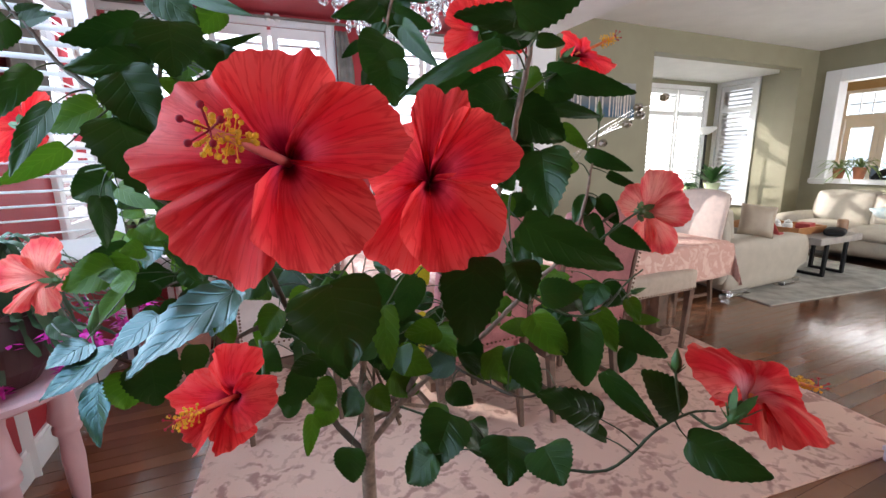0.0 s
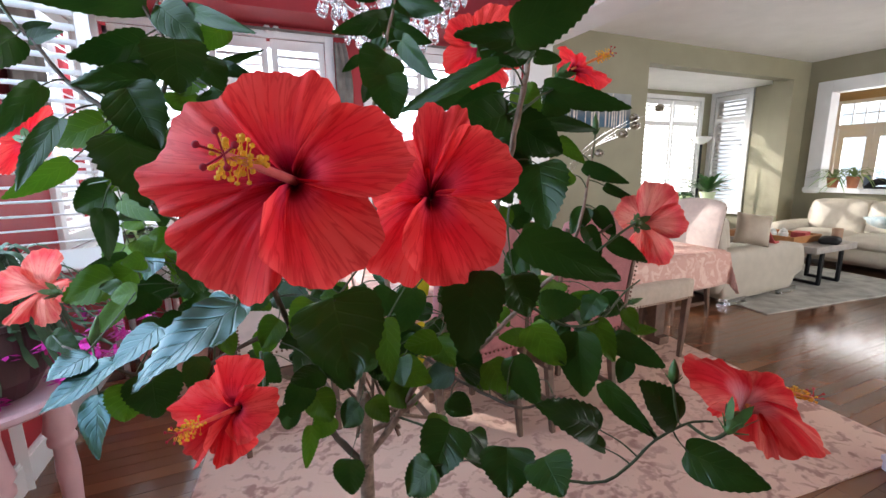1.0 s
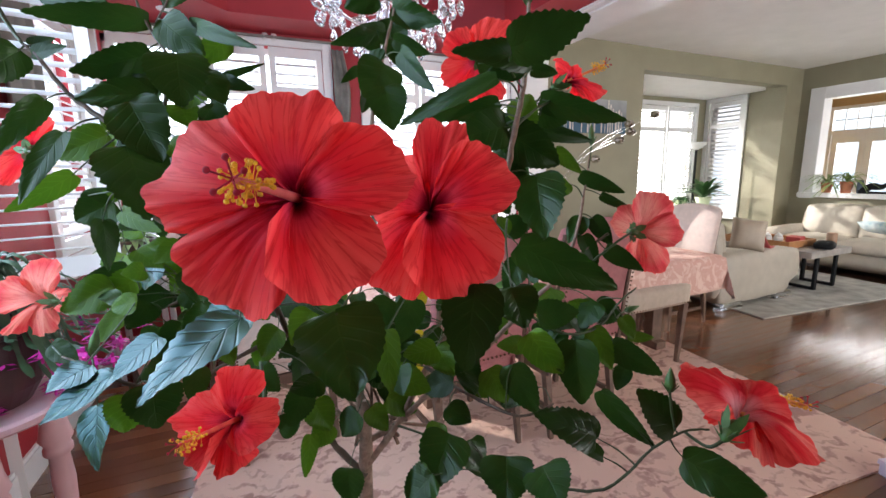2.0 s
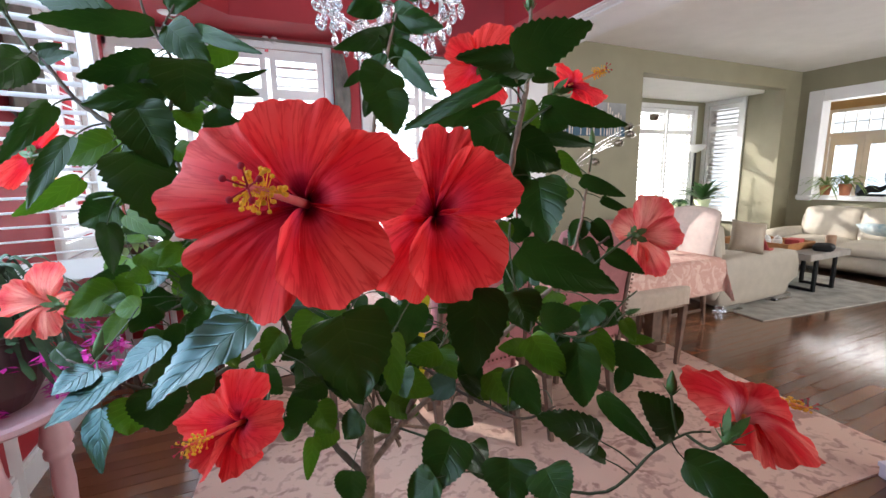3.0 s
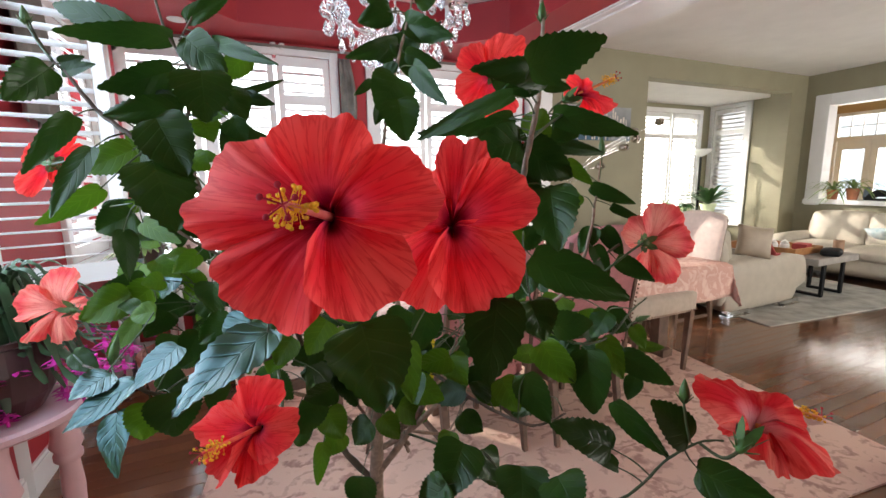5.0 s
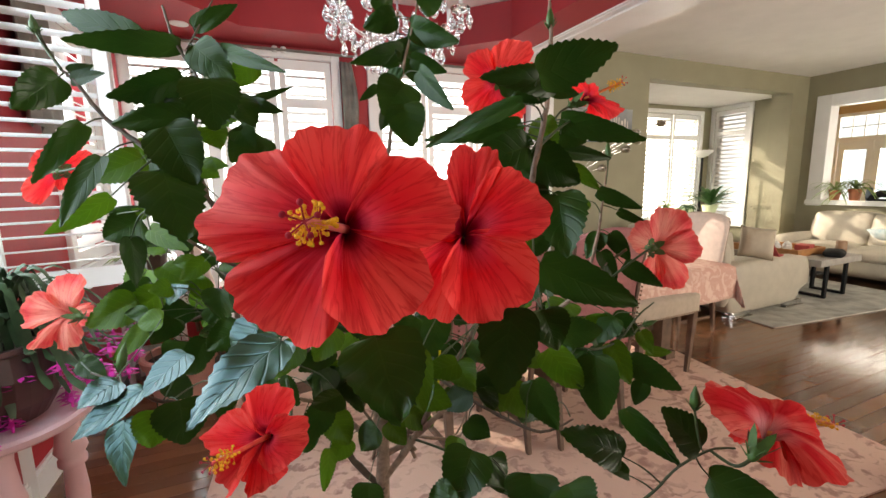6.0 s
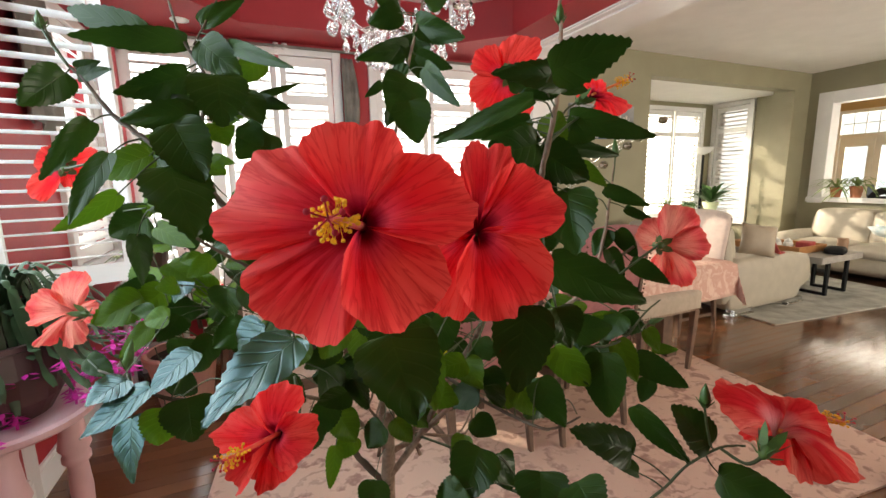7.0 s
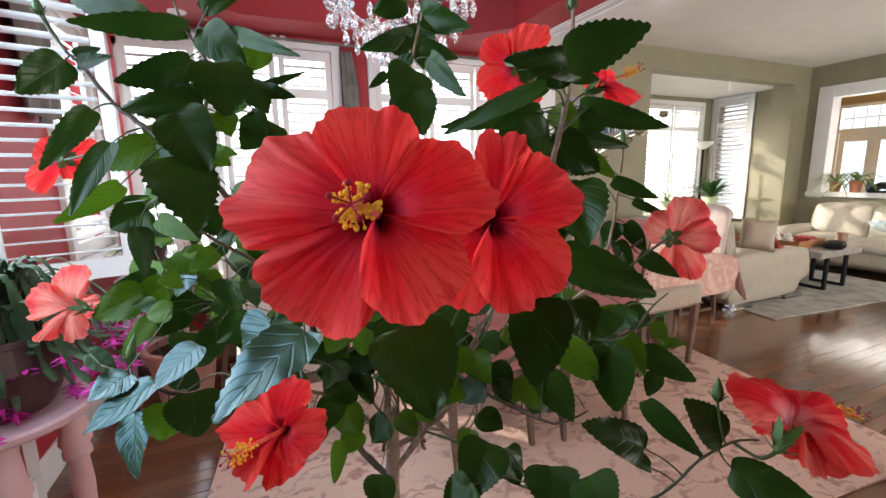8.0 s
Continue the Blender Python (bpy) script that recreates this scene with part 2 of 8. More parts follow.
    if lit_pale:
        # random paler streaks from the throat: lit halves painted on red, own streaks on coral
        wide = nt.nodes.new("ShaderNodeVectorMath")
        wide.operation = "MULTIPLY"
        wide.inputs[1].default_value = (1.7, 0.5, 0.0)
        place = nt.nodes.new("ShaderNodeVectorMath")
        where = nt.nodes.new("ShaderNodeObjectInfo")
        nt.links.new(uv.outputs[0], wide.inputs[0])
        nt.links.new(wide.outputs[0], place.inputs[0])
        far_off = nt.nodes.new("ShaderNodeMath")
        far_off.operation = "MULTIPLY"
        far_off.inputs[1].default_value = 40.0
        nt.links.new(where.outputs["Random"], far_off.inputs[0])
        nt.links.new(far_off.outputs[0], place.inputs[1])
        streak = nt.nodes.new("ShaderNodeTexNoise")
        streak.inputs["Scale"].default_value, streak.inputs["Detail"].default_value = 1.0, 2
        nt.links.new(place.outputs[0], streak.inputs["Vector"])
        much = nt.nodes.new("ShaderNodeMapRange")
        much.inputs["From Min"].default_value, much.inputs["From Max"].default_value = 0.46, 0.66
        much.inputs["To Max"].default_value = 0.62
        nt.links.new(streak.outputs["Fac"], much.inputs["Value"])
        outer = nt.nodes.new("ShaderNodeMapRange")
        outer.inputs["From Min"].default_value, outer.inputs["From Max"].default_value = 0.22, 0.55
        nt.links.new(sep.outputs["Y"], outer.inputs["Value"])
        both = nt.nodes.new("ShaderNodeMath")
        both.operation = "MULTIPLY"
        nt.links.new(much.outputs[0], both.inputs[0])
        nt.links.new(outer.outputs[0], both.inputs[1])
        pale = nt.nodes.new("ShaderNodeMixRGB")
        pale.inputs[2].default_value = (*lit_pale, 1)
        nt.links.new(both.outputs[0], pale.inputs["Fac"])
        nt.links.new(colour, pale.inputs[1])
        colour = pale.outputs[0]
    mr = nt.nodes.new("ShaderNodeMapRange")
    mr.inputs["From Min"].default_value, mr.inputs["From Max"].default_value = lo, hi
    nt.links.new(height, mr.inputs["Value"])
    mix = nt.nodes.new("ShaderNodeMixRGB")
    mix.blend_type = "MULTIPLY"
    mix.inputs["Fac"].default_value = 1.0
    tint = nt.nodes.new("ShaderNodeValToRGB")
    tint.color_ramp.elements[0].color = (*vein_dark, 1)
    tint.color_ramp.elements[1].color = (1, 1, 1, 1)
    nt.links.new(mr.outputs[0], tint.inputs["Fac"])
    nt.links.new(colour, mix.inputs[1])
    nt.links.new(tint.outputs["Color"], mix.inputs[2])
    info = nt.nodes.new("ShaderNodeObjectInfo")
    hv = nt.nodes.new("ShaderNodeMapRange")
    hv.inputs["To Min"].default_value, hv.inputs["To Max"].default_value = 0.82, 1.2
    nt.links.new(info.outputs["Random"], hv.inputs["Value"])
    hs = nt.nodes.new("ShaderNodeHueSaturation")
    nt.links.new(hv.outputs[0], hs.inputs["Value"])
    nt.links.new(mix.outputs[0], hs.inputs["Color"])
    nt.links.new(hs.outputs[0], b.inputs["Base Color"])
    b.inputs["Roughness"].default_value = gloss
    b.inputs["Specular IOR Level"].default_value = (0.6 if relief > 0.35 else 0.24) if gloss < 0.5 else 0.08
    bp = nt.nodes.new("ShaderNodeBump")
    bp.inputs["Strength"].default_value, bp.inputs["Distance"].default_value = relief, 0.0016
    nt.links.new(mr.outputs[0], bp.inputs["Height"])
    nt.links.new(bp.outputs[0], b.inputs["Normal"])
    tr = nt.nodes.new("ShaderNodeBsdfTranslucent")
    nt.links.new(hs.outputs[0], tr.inputs["Color"])
    ms = nt.nodes.new("ShaderNodeMixShader")
    ms.inputs["Fac"].default_value = through_light
    nt.links.new(b.outputs[0], ms.inputs[1])
    nt.links.new(tr.outputs[0], ms.inputs[2])
    nt.links.new(ms.outputs[0], nt.nodes["Material Output"].inputs["Surface"])
    return m


M_PETAL = blade_material("red_hibiscus_petal", [(0.0, (0.08, 0.0, 0.010)), (0.12, (0.20, 0.0, 0.016)), (0.25, (0.74, 0.040, 0.075)), (0.50, (0.87, 0.020, 0.034)), (0.80, (0.91, 0.040, 0.046)), (1.0, (0.93, 0.085, 0.075))],
                         (0.84, 0.52, 0.58), "fan", 0.5, 0.48, 0.16, lit_pale=(0.95, 0.115, 0.09))
M_PETAL_BACK = blade_material("red_hibiscus_petal_pale_base", [(0.0, (0.72, 0.42, 0.38)), (0.20, (0.80, 0.22, 0.22)), (0.42, (0.76, 0.030, 0.045)), (0.80, (0.80, 0.030, 0.038)), (1.0, (0.86, 0.070, 0.065))],
                              (0.86, 0.58, 0.62), "fan", 0.5, 0.48, 0.16, lit_pale=(0.93, 0.30, 0.22))
M_CORAL = blade_material("coral_hibiscus_petal", [(0.0, (0.60, 0.12, 0.10)), (0.25, (0.90, 0.30, 0.25)), (0.6, (0.90, 0.24, 0.20)), (0.85, (0.88, 0.10, 0.11)), (1.0, (0.90, 0.15, 0.13))],
                         (0.90, 0.66, 0.68), "fan", 0.5, 0.55, 0.16, lit_pale=(0.94, 0.44, 0.33))
M_LEAF = blade_material("dark_hibiscus_leaf", [(0.0, (0.024, 0.062, 0.008)), (0.5, (0.015, 0.046, 0.006)), (1.0, (0.020, 0.054, 0.007))],
                        (1.15, 1.12, 1.05), "side", 0.30, 0.20, 0.22)
M_LEAF_QUILTED_SHEEN = blade_material("blue_sheen_quilted_leaf", [(0.0, (0.020, 0.052, 0.010)), (0.5, (0.014, 0.044, 0.009)), (1.0, (0.018, 0.050, 0.010))],
                                (0.80, 0.86, 0.92), "side", 0.30, 0.16, 0.36)
# blue sheen of the window sky is put into the leaf's specular tint
M_LEAF_QUILTED_SHEEN.node_tree.nodes["Principled BSDF"].inputs["Specular Tint"].default_value = (0.50, 0.82, 1.0, 1)
M_LEAF_QUILTED_SHEEN.node_tree.nodes["Principled BSDF"].inputs["Specular IOR Level"].default_value = 0.75
M_LEAF_YOUNG = blade_material("bright_young_leaf", [(0.0, (0.075, 0.15, 0.008)), (0.6, (0.055, 0.13, 0.007)), (1.0, (0.065, 0.14, 0.008))],
                              (1.2, 1.2, 1.1), "side", 0.38, 0.4)
M_LEAF_YELLOW = blade_material("yellowed_leaf", [(0.0, (0.55, 0.42, 0.02)), (1.0, (0.60, 0.50, 0.03))], (0.8, 0.9, 0.6), "side", 0.5, 0.4)
M_COLUMN = mat("pink_stamen_column", (0.70, 0.12, 0.13), 0.5, second=(0.75, 0.22, 0.20), scale=90)
M_ORANGECOL = mat("orange_stamen_column", (0.78, 0.20, 0.06), 0.5, second=(0.80, 0.30, 0.08), scale=90)
M_REDCOL = mat("red_stamen_column", (0.72, 0.030, 0.040), 0.5, second=(0.80, 0.12, 0.05), scale=90)
M_POLLEN = mat("yellow_pollen", (0.80, 0.42, 0.015), 0.8, vary=0.2, scale=200)
M_STIGMA = mat("dark_red_stigma", (0.38, 0.008, 0.028), 0.9, vary=0.2, scale=200)


# ---- building helpers ----
def part(name, bm, material, parent=None, label="", smooth=False):
    me = bpy.data.meshes.new(name)
    bm.to_mesh(me)
    bm.free()
    if smooth:
        me.shade_smooth()
    me.materials.append(material)
    ob = new(name, me)
    ob.parent = parent
    if label:
        tagged(ob, label)
    return ob


def thing(name, at, label, category, group="", kind="", turn=0.0):
    ob = new(name)
    ob.empty_display_size = 0.1
    ob.matrix_basis = pose(*at, 0, 0, turn)
    return tagged(ob, label, category, group, kind)


def box(bm, lo, hi, bevel=0.0, m=None):
    lo, hi = Vector(lo), Vector(hi)
    r = bmesh.ops.create_cube(bm, size=1.0)
    vs = r["verts"]
    for v in vs:
        v.co = Vector(((lo[i] + hi[i]) / 2 + v.co[i] * (hi[i] - lo[i]) for i in range(3)))
    if bevel:
        es = list({e for v in vs for e in v.link_edges})
        out = bmesh.ops.bevel(bm, geom=es, offset=bevel, segments=2, profile=0.5, affect="EDGES")
        vs = list({v for f in out["faces"] for v in f.verts} | {v for v in vs if v.is_valid})
    if m:
        bmesh.ops.transform(bm, matrix=m, verts=vs)
    return bm


def boxed(*spans, bevel=0.0):
    bm = bmesh.new()
    for lo, hi in spans:
        box(bm, lo, hi, bevel)
    return bm


def lathe(profile, n=20, at=(0, 0, 0)):
    """Turned shape: (radius, height) pairs swept round the vertical."""
    bm = bmesh.new()
    rings = []
    for r, z in profile:
        rings.append([bm.verts.new((at[0] + r * math.cos(2 * math.pi * i / n), at[1] + r * math.sin(2 * math.pi * i / n), at[2] + z)) for i in range(n)])
    for a, b in zip(rings, rings[1:]):
        for i in range(n):
            bm.faces.new((a[i], a[(i + 1) % n], b[(i + 1) % n], b[i]))
    bm.faces.new(list(reversed(rings[0])))
    bm.faces.new(rings[-1])
    return bm


def tube(bm, pts, radii, n=7):
    """A tapering limb through points."""
    pts = [Vector(p) for p in pts]
    if not isinstance(radii, (list, tuple)):
        radii = [radii] * len(pts)
    rings, side = [], None
    for i, p in enumerate(pts):
        d = (pts[min(i + 1, len(pts) - 1)] - pts[max(i - 1, 0)]).normalized()
        if side is None:
            side = d.orthogonal().normalized()
        side = (side - d * side.dot(d)).normalized()
        up = d.cross(side)
        rings.append([bm.verts.new(p + (side * math.cos(2 * math.pi * k / n) + up * math.sin(2 * math.pi * k / n)) * radii[i]) for k in range(n)])
    for a, b in zip(rings, rings[1:]):
        for k in range(n):
            bm.faces.new((a[k], a[(k + 1) % n], b[(k + 1) % n], b[k]))
    bm.faces.new(list(reversed(rings[0])))
    bm.faces.new(rings[-1])
    return bm


def bend(pts, steps=4):
    """Catmull-Rom through points."""
    pts = [Vector(p) for p in pts]
    out = []
    for i in range(len(pts) - 1):
        p0, p1, p2, p3 = pts[max(i - 1, 0)], pts[i], pts[i + 1], pts[min(i + 2, len(pts) - 1)]
        for s in range(steps):
            t = s / steps
            out.append(0.5 * ((2 * p1) + (p2 - p0) * t + (2 * p0 - 5 * p1 + 4 * p2 - p3) * t * t + (3 * p1 - p0 - 3 * p2 + p3) * t ** 3))
    out.append(pts[-1])
    return out


def structure(name, bm, material, label="", category=""):
    return tagged(part(name, bm, material), label, category, kind="structure")

# ---- the rooms ----
BACK, LEFT, RIGHT, REAR = 4.36, -1.08, 8.0, -3.6
SOFFIT, CEIL = 2.60, 2.92


def wall_along_x(name, y0, y1, x0, x1, z1, holes, material, label):
    """holes: (x from, x to, z from, z to), in order along x."""
    bm, x = bmesh.new(), x0
    for a, b, lo, hi in holes:
        box(bm, (x, y0, 0), (a, y1, z1))
        box(bm, (a, y0, 0), (b, y1, lo))
        box(bm, (a, y0, hi), (b, y1, z1))
        x = b
    box(bm, (x, y0, 0), (x1, y1, z1))
    bmesh.ops.remove_doubles(bm, verts=list(bm.verts), dist=1e-5)
    return structure(name, bm, material, label, "wall")


def wall_along_y(name, x0, x1, y0, y1, z1, holes, material, label):
    bm, y = bmesh.new(), y0
    for a, b, lo, hi in holes:
        box(bm, (x0, y, 0), (x1, a, z1))
        box(bm, (x0, a, 0), (x1, b, lo))
        box(bm, (x0, a, hi), (x1, b, z1))
        y = b
    box(bm, (x0, y, 0), (x1, y1, z1))
    bmesh.ops.remove_doubles(bm, verts=list(bm.verts), dist=1e-5)
    return structure(name, bm, material, label, "wall")


wall_along_x("wall_dining_back", BACK, BACK + 0.18, LEFT, 2.74, 3.1, [(-0.95, 0.66, 0.55, 2.50), (1.06, 2.62, 0.55, 2.50)], M_RED, "deep red painted wall with tall windows")
wall_along_x("wall_living_back", BACK, BACK + 0.18, 3.04, 4.58, 3.1, [], M_OLIVE, "olive green painted wall behind a canvas")
structure("beam_alcove", boxed(((4.58, BACK, 2.65), (7.60, BACK + 0.18, 3.1))), M_OLIVE, "olive painted header over the alcove", "beam")
structure("wall_corner", boxed(((7.60, BACK, 0), (RIGHT + 0.15, BACK + 0.30, 3.1))), M_OLIVE, "olive painted wall corner", "wall")
wall_along_y("wall_dining_left", LEFT - 0.16, LEFT, REAR, BACK + 0.18, 3.1, [(0.45, 2.65, 0.95, 2.45), (3.52, 4.24, 0.95, 2.45)], M_RED, "deep red painted wall with a wide window")
wall_along_y("wall_living_right", RIGHT, RIGHT + 0.15, REAR, BACK, 3.1, [(1.6, 4.05, 1.02, 2.45)], M_OLIVE, "olive painted wall with a wide pass-through")
# rear wall out of view; its opening only serves the added fill lamp
wall_along_x("wall_rear", REAR - 0.16, REAR, LEFT - 0.16, RIGHT + 0.15, 3.1, [(4.0, 7.4, 0.5, 2.5)], M_OLIVE, "unseen olive rear wall with an opening added for fill light")
wall_along_y("wall_alcove_left", 4.40, 4.575, BACK + 0.18, 6.08, 3.1, [], M_OLIVE, "olive painted alcove wall")
wall_along_x("wall_alcove_back", 5.90, 6.08, 4.575, 8.2, 3.1, [(4.85, 7.68, 0.62, 2.55)], M_OLIVE, "olive painted alcove wall with a tall window")
wall_along_y("wall_alcove_right", 8.0, 8.18, BACK + 0.30, 5.90, 3.1, [(5.22, 5.82, 0.62, 2.62)], M_OLIVE, "olive painted alcove wall with a shuttered window")
structure("alcove_ceiling", boxed(((4.575, BACK + 0.18, 2.70), (8.0, 5.90, 2.9))), M_CEIL, "white alcove ceiling", "ceiling")
structure("ceiling_living", boxed(((2.86, REAR, CEIL), (RIGHT, BACK, 3.1))), M_CEIL, "white plaster ceiling of the living room", "ceiling")

# dining ceiling: red soffit round an eight-sided raised tray
bm = bmesh.new()
tray = [(-0.05, 3.96), (1.63, 3.92), (2.02, 3.53), (2.02, 1.2), (1.6, 0.75), (0.1, 0.75), (-0.45, 1.2), (-0.45, 3.55)]
outer = [(LEFT, BACK), (2.42, BACK), (2.42, BACK - 0.4), (2.42, REAR), (2.42, REAR - 0.001), (LEFT, REAR), (LEFT, REAR + 0.001), (LEFT, BACK - 0.4)]
lo_in = [bm.verts.new((x, y, SOFFIT)) for x, y in tray]
lo_out = [bm.verts.new((x, y, SOFFIT)) for x, y in outer]
hi_in = [bm.verts.new((x, y, 2.90)) for x, y in tray]
hi_out = [bm.verts.new((x, y, 2.90)) for x, y in outer]
for i in range(8):
    j = (i + 1) % 8
    bm.faces.new((lo_in[i], lo_in[j], lo_out[j], lo_out[i]))
    bm.faces.new((hi_in[i], hi_in[j], lo_in[j], lo_in[i]))
    bm.faces.new((hi_in[i], hi_out[i], hi_out[j], hi_in[j]))
    bm.faces.new((lo_out[i], lo_out[j], hi_out[j], hi_out[i]))
structure("ceiling_soffit", bm, M_RED, "deep red stepped ceiling soffit", "ceiling")
structure("ceiling_tray", boxed(((LEFT, REAR, 2.905), (2.42, BACK, 3.1))), M_CEIL, "white raised tray ceiling", "ceiling")
structure("beam_divider", boxed(((2.42, REAR, 2.60), (2.86, BACK, 3.1))), M_WHITE, "white beam between dining and living room", "beam")
for k, (a, b, c) in enumerate([(2.36, 2.42, 2.585), (2.33, 2.36, 2.591), (2.42, 2.50, 2.572)]):
    structure("crown_trim", boxed(((a, REAR, c), (b, BACK, 2.62)), bevel=0.004), M_WHITE, "white stepped crown moulding", "moulding")
structure("pilaster", boxed(((2.74, BACK - 0.10, 0), (3.04, BACK + 0.18, 3.1)), bevel=0.006), M_WHITE, "white painted pilaster", "pilaster")

# hall seen through the pass-through
structure("hall_wall_back", boxed(((8.18, 5.20, 0), (10.7, 5.35, 3.6)), ((10.55, 5.35, 0), (10.7, 6.0, 3.6)), ((10.55, 6.0, 0), (11.6, 6.15, 3.6))), M_TAN, "tan painted hall wall", "wall")
structure("hall_wall_front", boxed(((8.15, -0.6, 0), (11.6, -0.5, 3.6))), M_TAN, "tan painted hall wall", "wall")
wall_along_y("hall_wall_end", 11.2, 11.36, -0.5, 6.0, 3.6, [(1.3, 5.43, 0.02, 2.64)], M_TAN, "tan painted hall wall round the glazed doors")
structure("hall_ceiling", boxed(((8.15, -0.6, 3.4), (11.6, 6.1, 3.6))), M_CEIL, "white hall ceiling", "ceiling")

# pale floor out of view, added to throw light onto the door frames
structure("hall_floor", boxed(((8.19, -0.5, -0.011), (11.2, 5.99, 0.0))), mat("hall_bounce_cream", (0.60, 0.53, 0.42), 0.3, vary=0.1, scale=3), "unseen pale hall floor added to bounce light", "floor")

# casing of the pass-through
bm = bmesh.new()
box(bm, (7.965, 4.03, 0.94), (8.19, 4.22, 2.60), 0.006)
box(bm, (7.966, 1.50, 2.43), (8.189, 4.03, 2.60), 0.006)
box(bm, (7.93, 1.50, 0.96), (8.23, 4.225, 1.03), 0.006)
structure("pass_through_trim", bm, M_WHITE, "white painted casing of the pass-through", "trim")

# glazed hall doors with a gridded transom
doors = tagged(new("door_hall"), "white glazed double doors under a gridded transom", "door", kind="structure")
bm = boxed(((11.215, 1.30, 2.08), (11.30, 5.43, 2.16)), ((11.216, 1.30, 2.57), (11.301, 5.43, 2.64)), ((11.21, 5.35, 0.02), (11.305, 5.43, 2.64)), ((11.21, 1.30, 0.02), (11.305, 1.38, 2.64)))
part("frame", bm, M_WHITE, doors)
bm = bmesh.new()
for i in range(1, 20):
    yy = 1.38 + i * 0.1985
    box(bm, (11.24, yy - 0.009, 2.16), (11.262, yy + 0.009, 2.57))
box(bm, (11.243, 1.38, 2.355), (11.259, 5.35, 2.375))
part("muntin", bm, M_WHITE, doors)
for k in range(7):
    yy = 5.06 - k * 0.565
    bm = boxed(((11.23, yy - 0.28, 0.02), (11.28, yy - 0.18, 2.08)), ((11.23, yy + 0.18, 0.02), (11.28, yy + 0.28, 2.08)), ((11.232, yy - 0.18, 1.90), (11.278, yy + 0.18, 2.08)), ((11.232, yy - 0.18, 0.02), (11.278, yy + 0.18, 0.30)))
    part("door_leaf", bm, M_WHITE, doors)

# bright distance beyond the hall doors
structure("backdrop", boxed(((15.0, -8.0, -0.39), (15.05, 14.0, 7.0))), M_OUTDOORS, "overexposed bright daylight beyond the hall doors", "backdrop")

# ---- windows ----
def shutter(name, x0, x1, z0, z1, parent, rails=(), pitch=0.076, tilt=30, local=None):
    """A louvred panel in its own x-z plane: stiles, rails and slats as parts."""
    d = 0.028
    sub = part(name, boxed(((x0, 0, z0), (x0 + 0.05, d, z1)), ((x1 - 0.05, 0, z0), (x1, d, z1)), ((x0 + 0.05, 0.001, z0), (x1 - 0.05, d - 0.001, z0 + 0.09)),
                           ((x0 + 0.05, 0.001, z1 - 0.08), (x1 - 0.05, d - 0.001, z1)), *[((x0 + 0.05, 0.001, r - 0.04), (x1 - 0.05, d - 0.001, r + 0.04)) for r in rails]), M_WHITE, parent)
    if local:
        sub.matrix_basis = local
    slat = bmesh.new()
    w = x1 - x0 - 0.104
    prof = [(-0.041, 0.0), (-0.02, 0.0045), (0.02, 0.0045), (0.041, 0.0), (0.02, -0.0045), (-0.02, -0.0045)]
    ends = [[slat.verts.new((sx * w / 2, p * math.cos(radians(tilt)) - q * math.sin(radians(tilt)), p * math.sin(radians(tilt)) + q * math.cos(radians(tilt)))) for p, q in prof] for sx in (-1, 1)]
    for i in range(6):
        slat.faces.new((ends[0][i], ends[0][(i + 1) % 6], ends[1][(i + 1) % 6], ends[1][i]))
    slat.faces.new(ends[0][::-1])
    slat.faces.new(ends[1])
    me = bpy.data.meshes.new("slat")
    slat.to_mesh(me)
    slat.free()
    me.materials.append(M_WHITE)
    z = z0 + 0.09 + pitch * 0.6
    while z < z1 - 0.10:
        if all(abs(z - r) > 0.06 for r in rails):
            o = new("slat", me)
            o.parent = sub
            o.location = ((x0 + x1) / 2, d / 2, z)
        z += pitch
    return sub


def window(name, x0, x1, z0, z1, place, panels, label, mullions=(), tilt=30):
    """Frame, sill, glass and louvred panels; x runs along the wall, y out through it."""
    w = tagged(new(name), label, "window", kind="structure")
    w.matrix_basis = place
    c = 0.075
    bm = boxed(((x0 - c, -0.03, z0 - c), (x0, 0.02, z1 + c)), ((x1, -0.03, z0 - c), (x1 + c, 0.02, z1 + c)), ((x0, -0.029, z1), (x1, 0.02, z1 + c)), ((x0, -0.029, z0 - c), (x1, 0.02, z0)), bevel=0.006)
    part("casing", bm, M_WHITE, w)
    part("window_sill", boxed(((x0 - c - 0.03, -0.09, z0 - 0.11), (x1 + c + 0.03, -0.002, z0 - c)), bevel=0.005), M_WHITE, w)
    bm = boxed(((x0, 0.10, z0), (x0 + 0.05, 0.16, z1)), ((x1 - 0.05, 0.10, z0), (x1, 0.16, z1)), ((x0, 0.10, z1 - 0.05), (x1, 0.16, z1)), ((x0, 0.10, z0), (x1, 0.16, z0 + 0.05)))
    for mx in mullions:
        box(bm, (mx - 0.045, -0.02, z0), (mx + 0.045, 0.16, z1))
    part("window_frame", bm, M_WHITE, w)
    pane = part("pane", boxed(((x0 + 0.05, 0.128, z0 + 0.05), (x1 - 0.05, 0.132, z1 - 0.05))), M_GLASS, w)
    pane.visible_shadow = False
    for a, b, rails in panels:
        shutter("shutter_panel", a, b, z0 + 0.004, z1 - 0.004, w, rails, tilt=tilt)
    return w


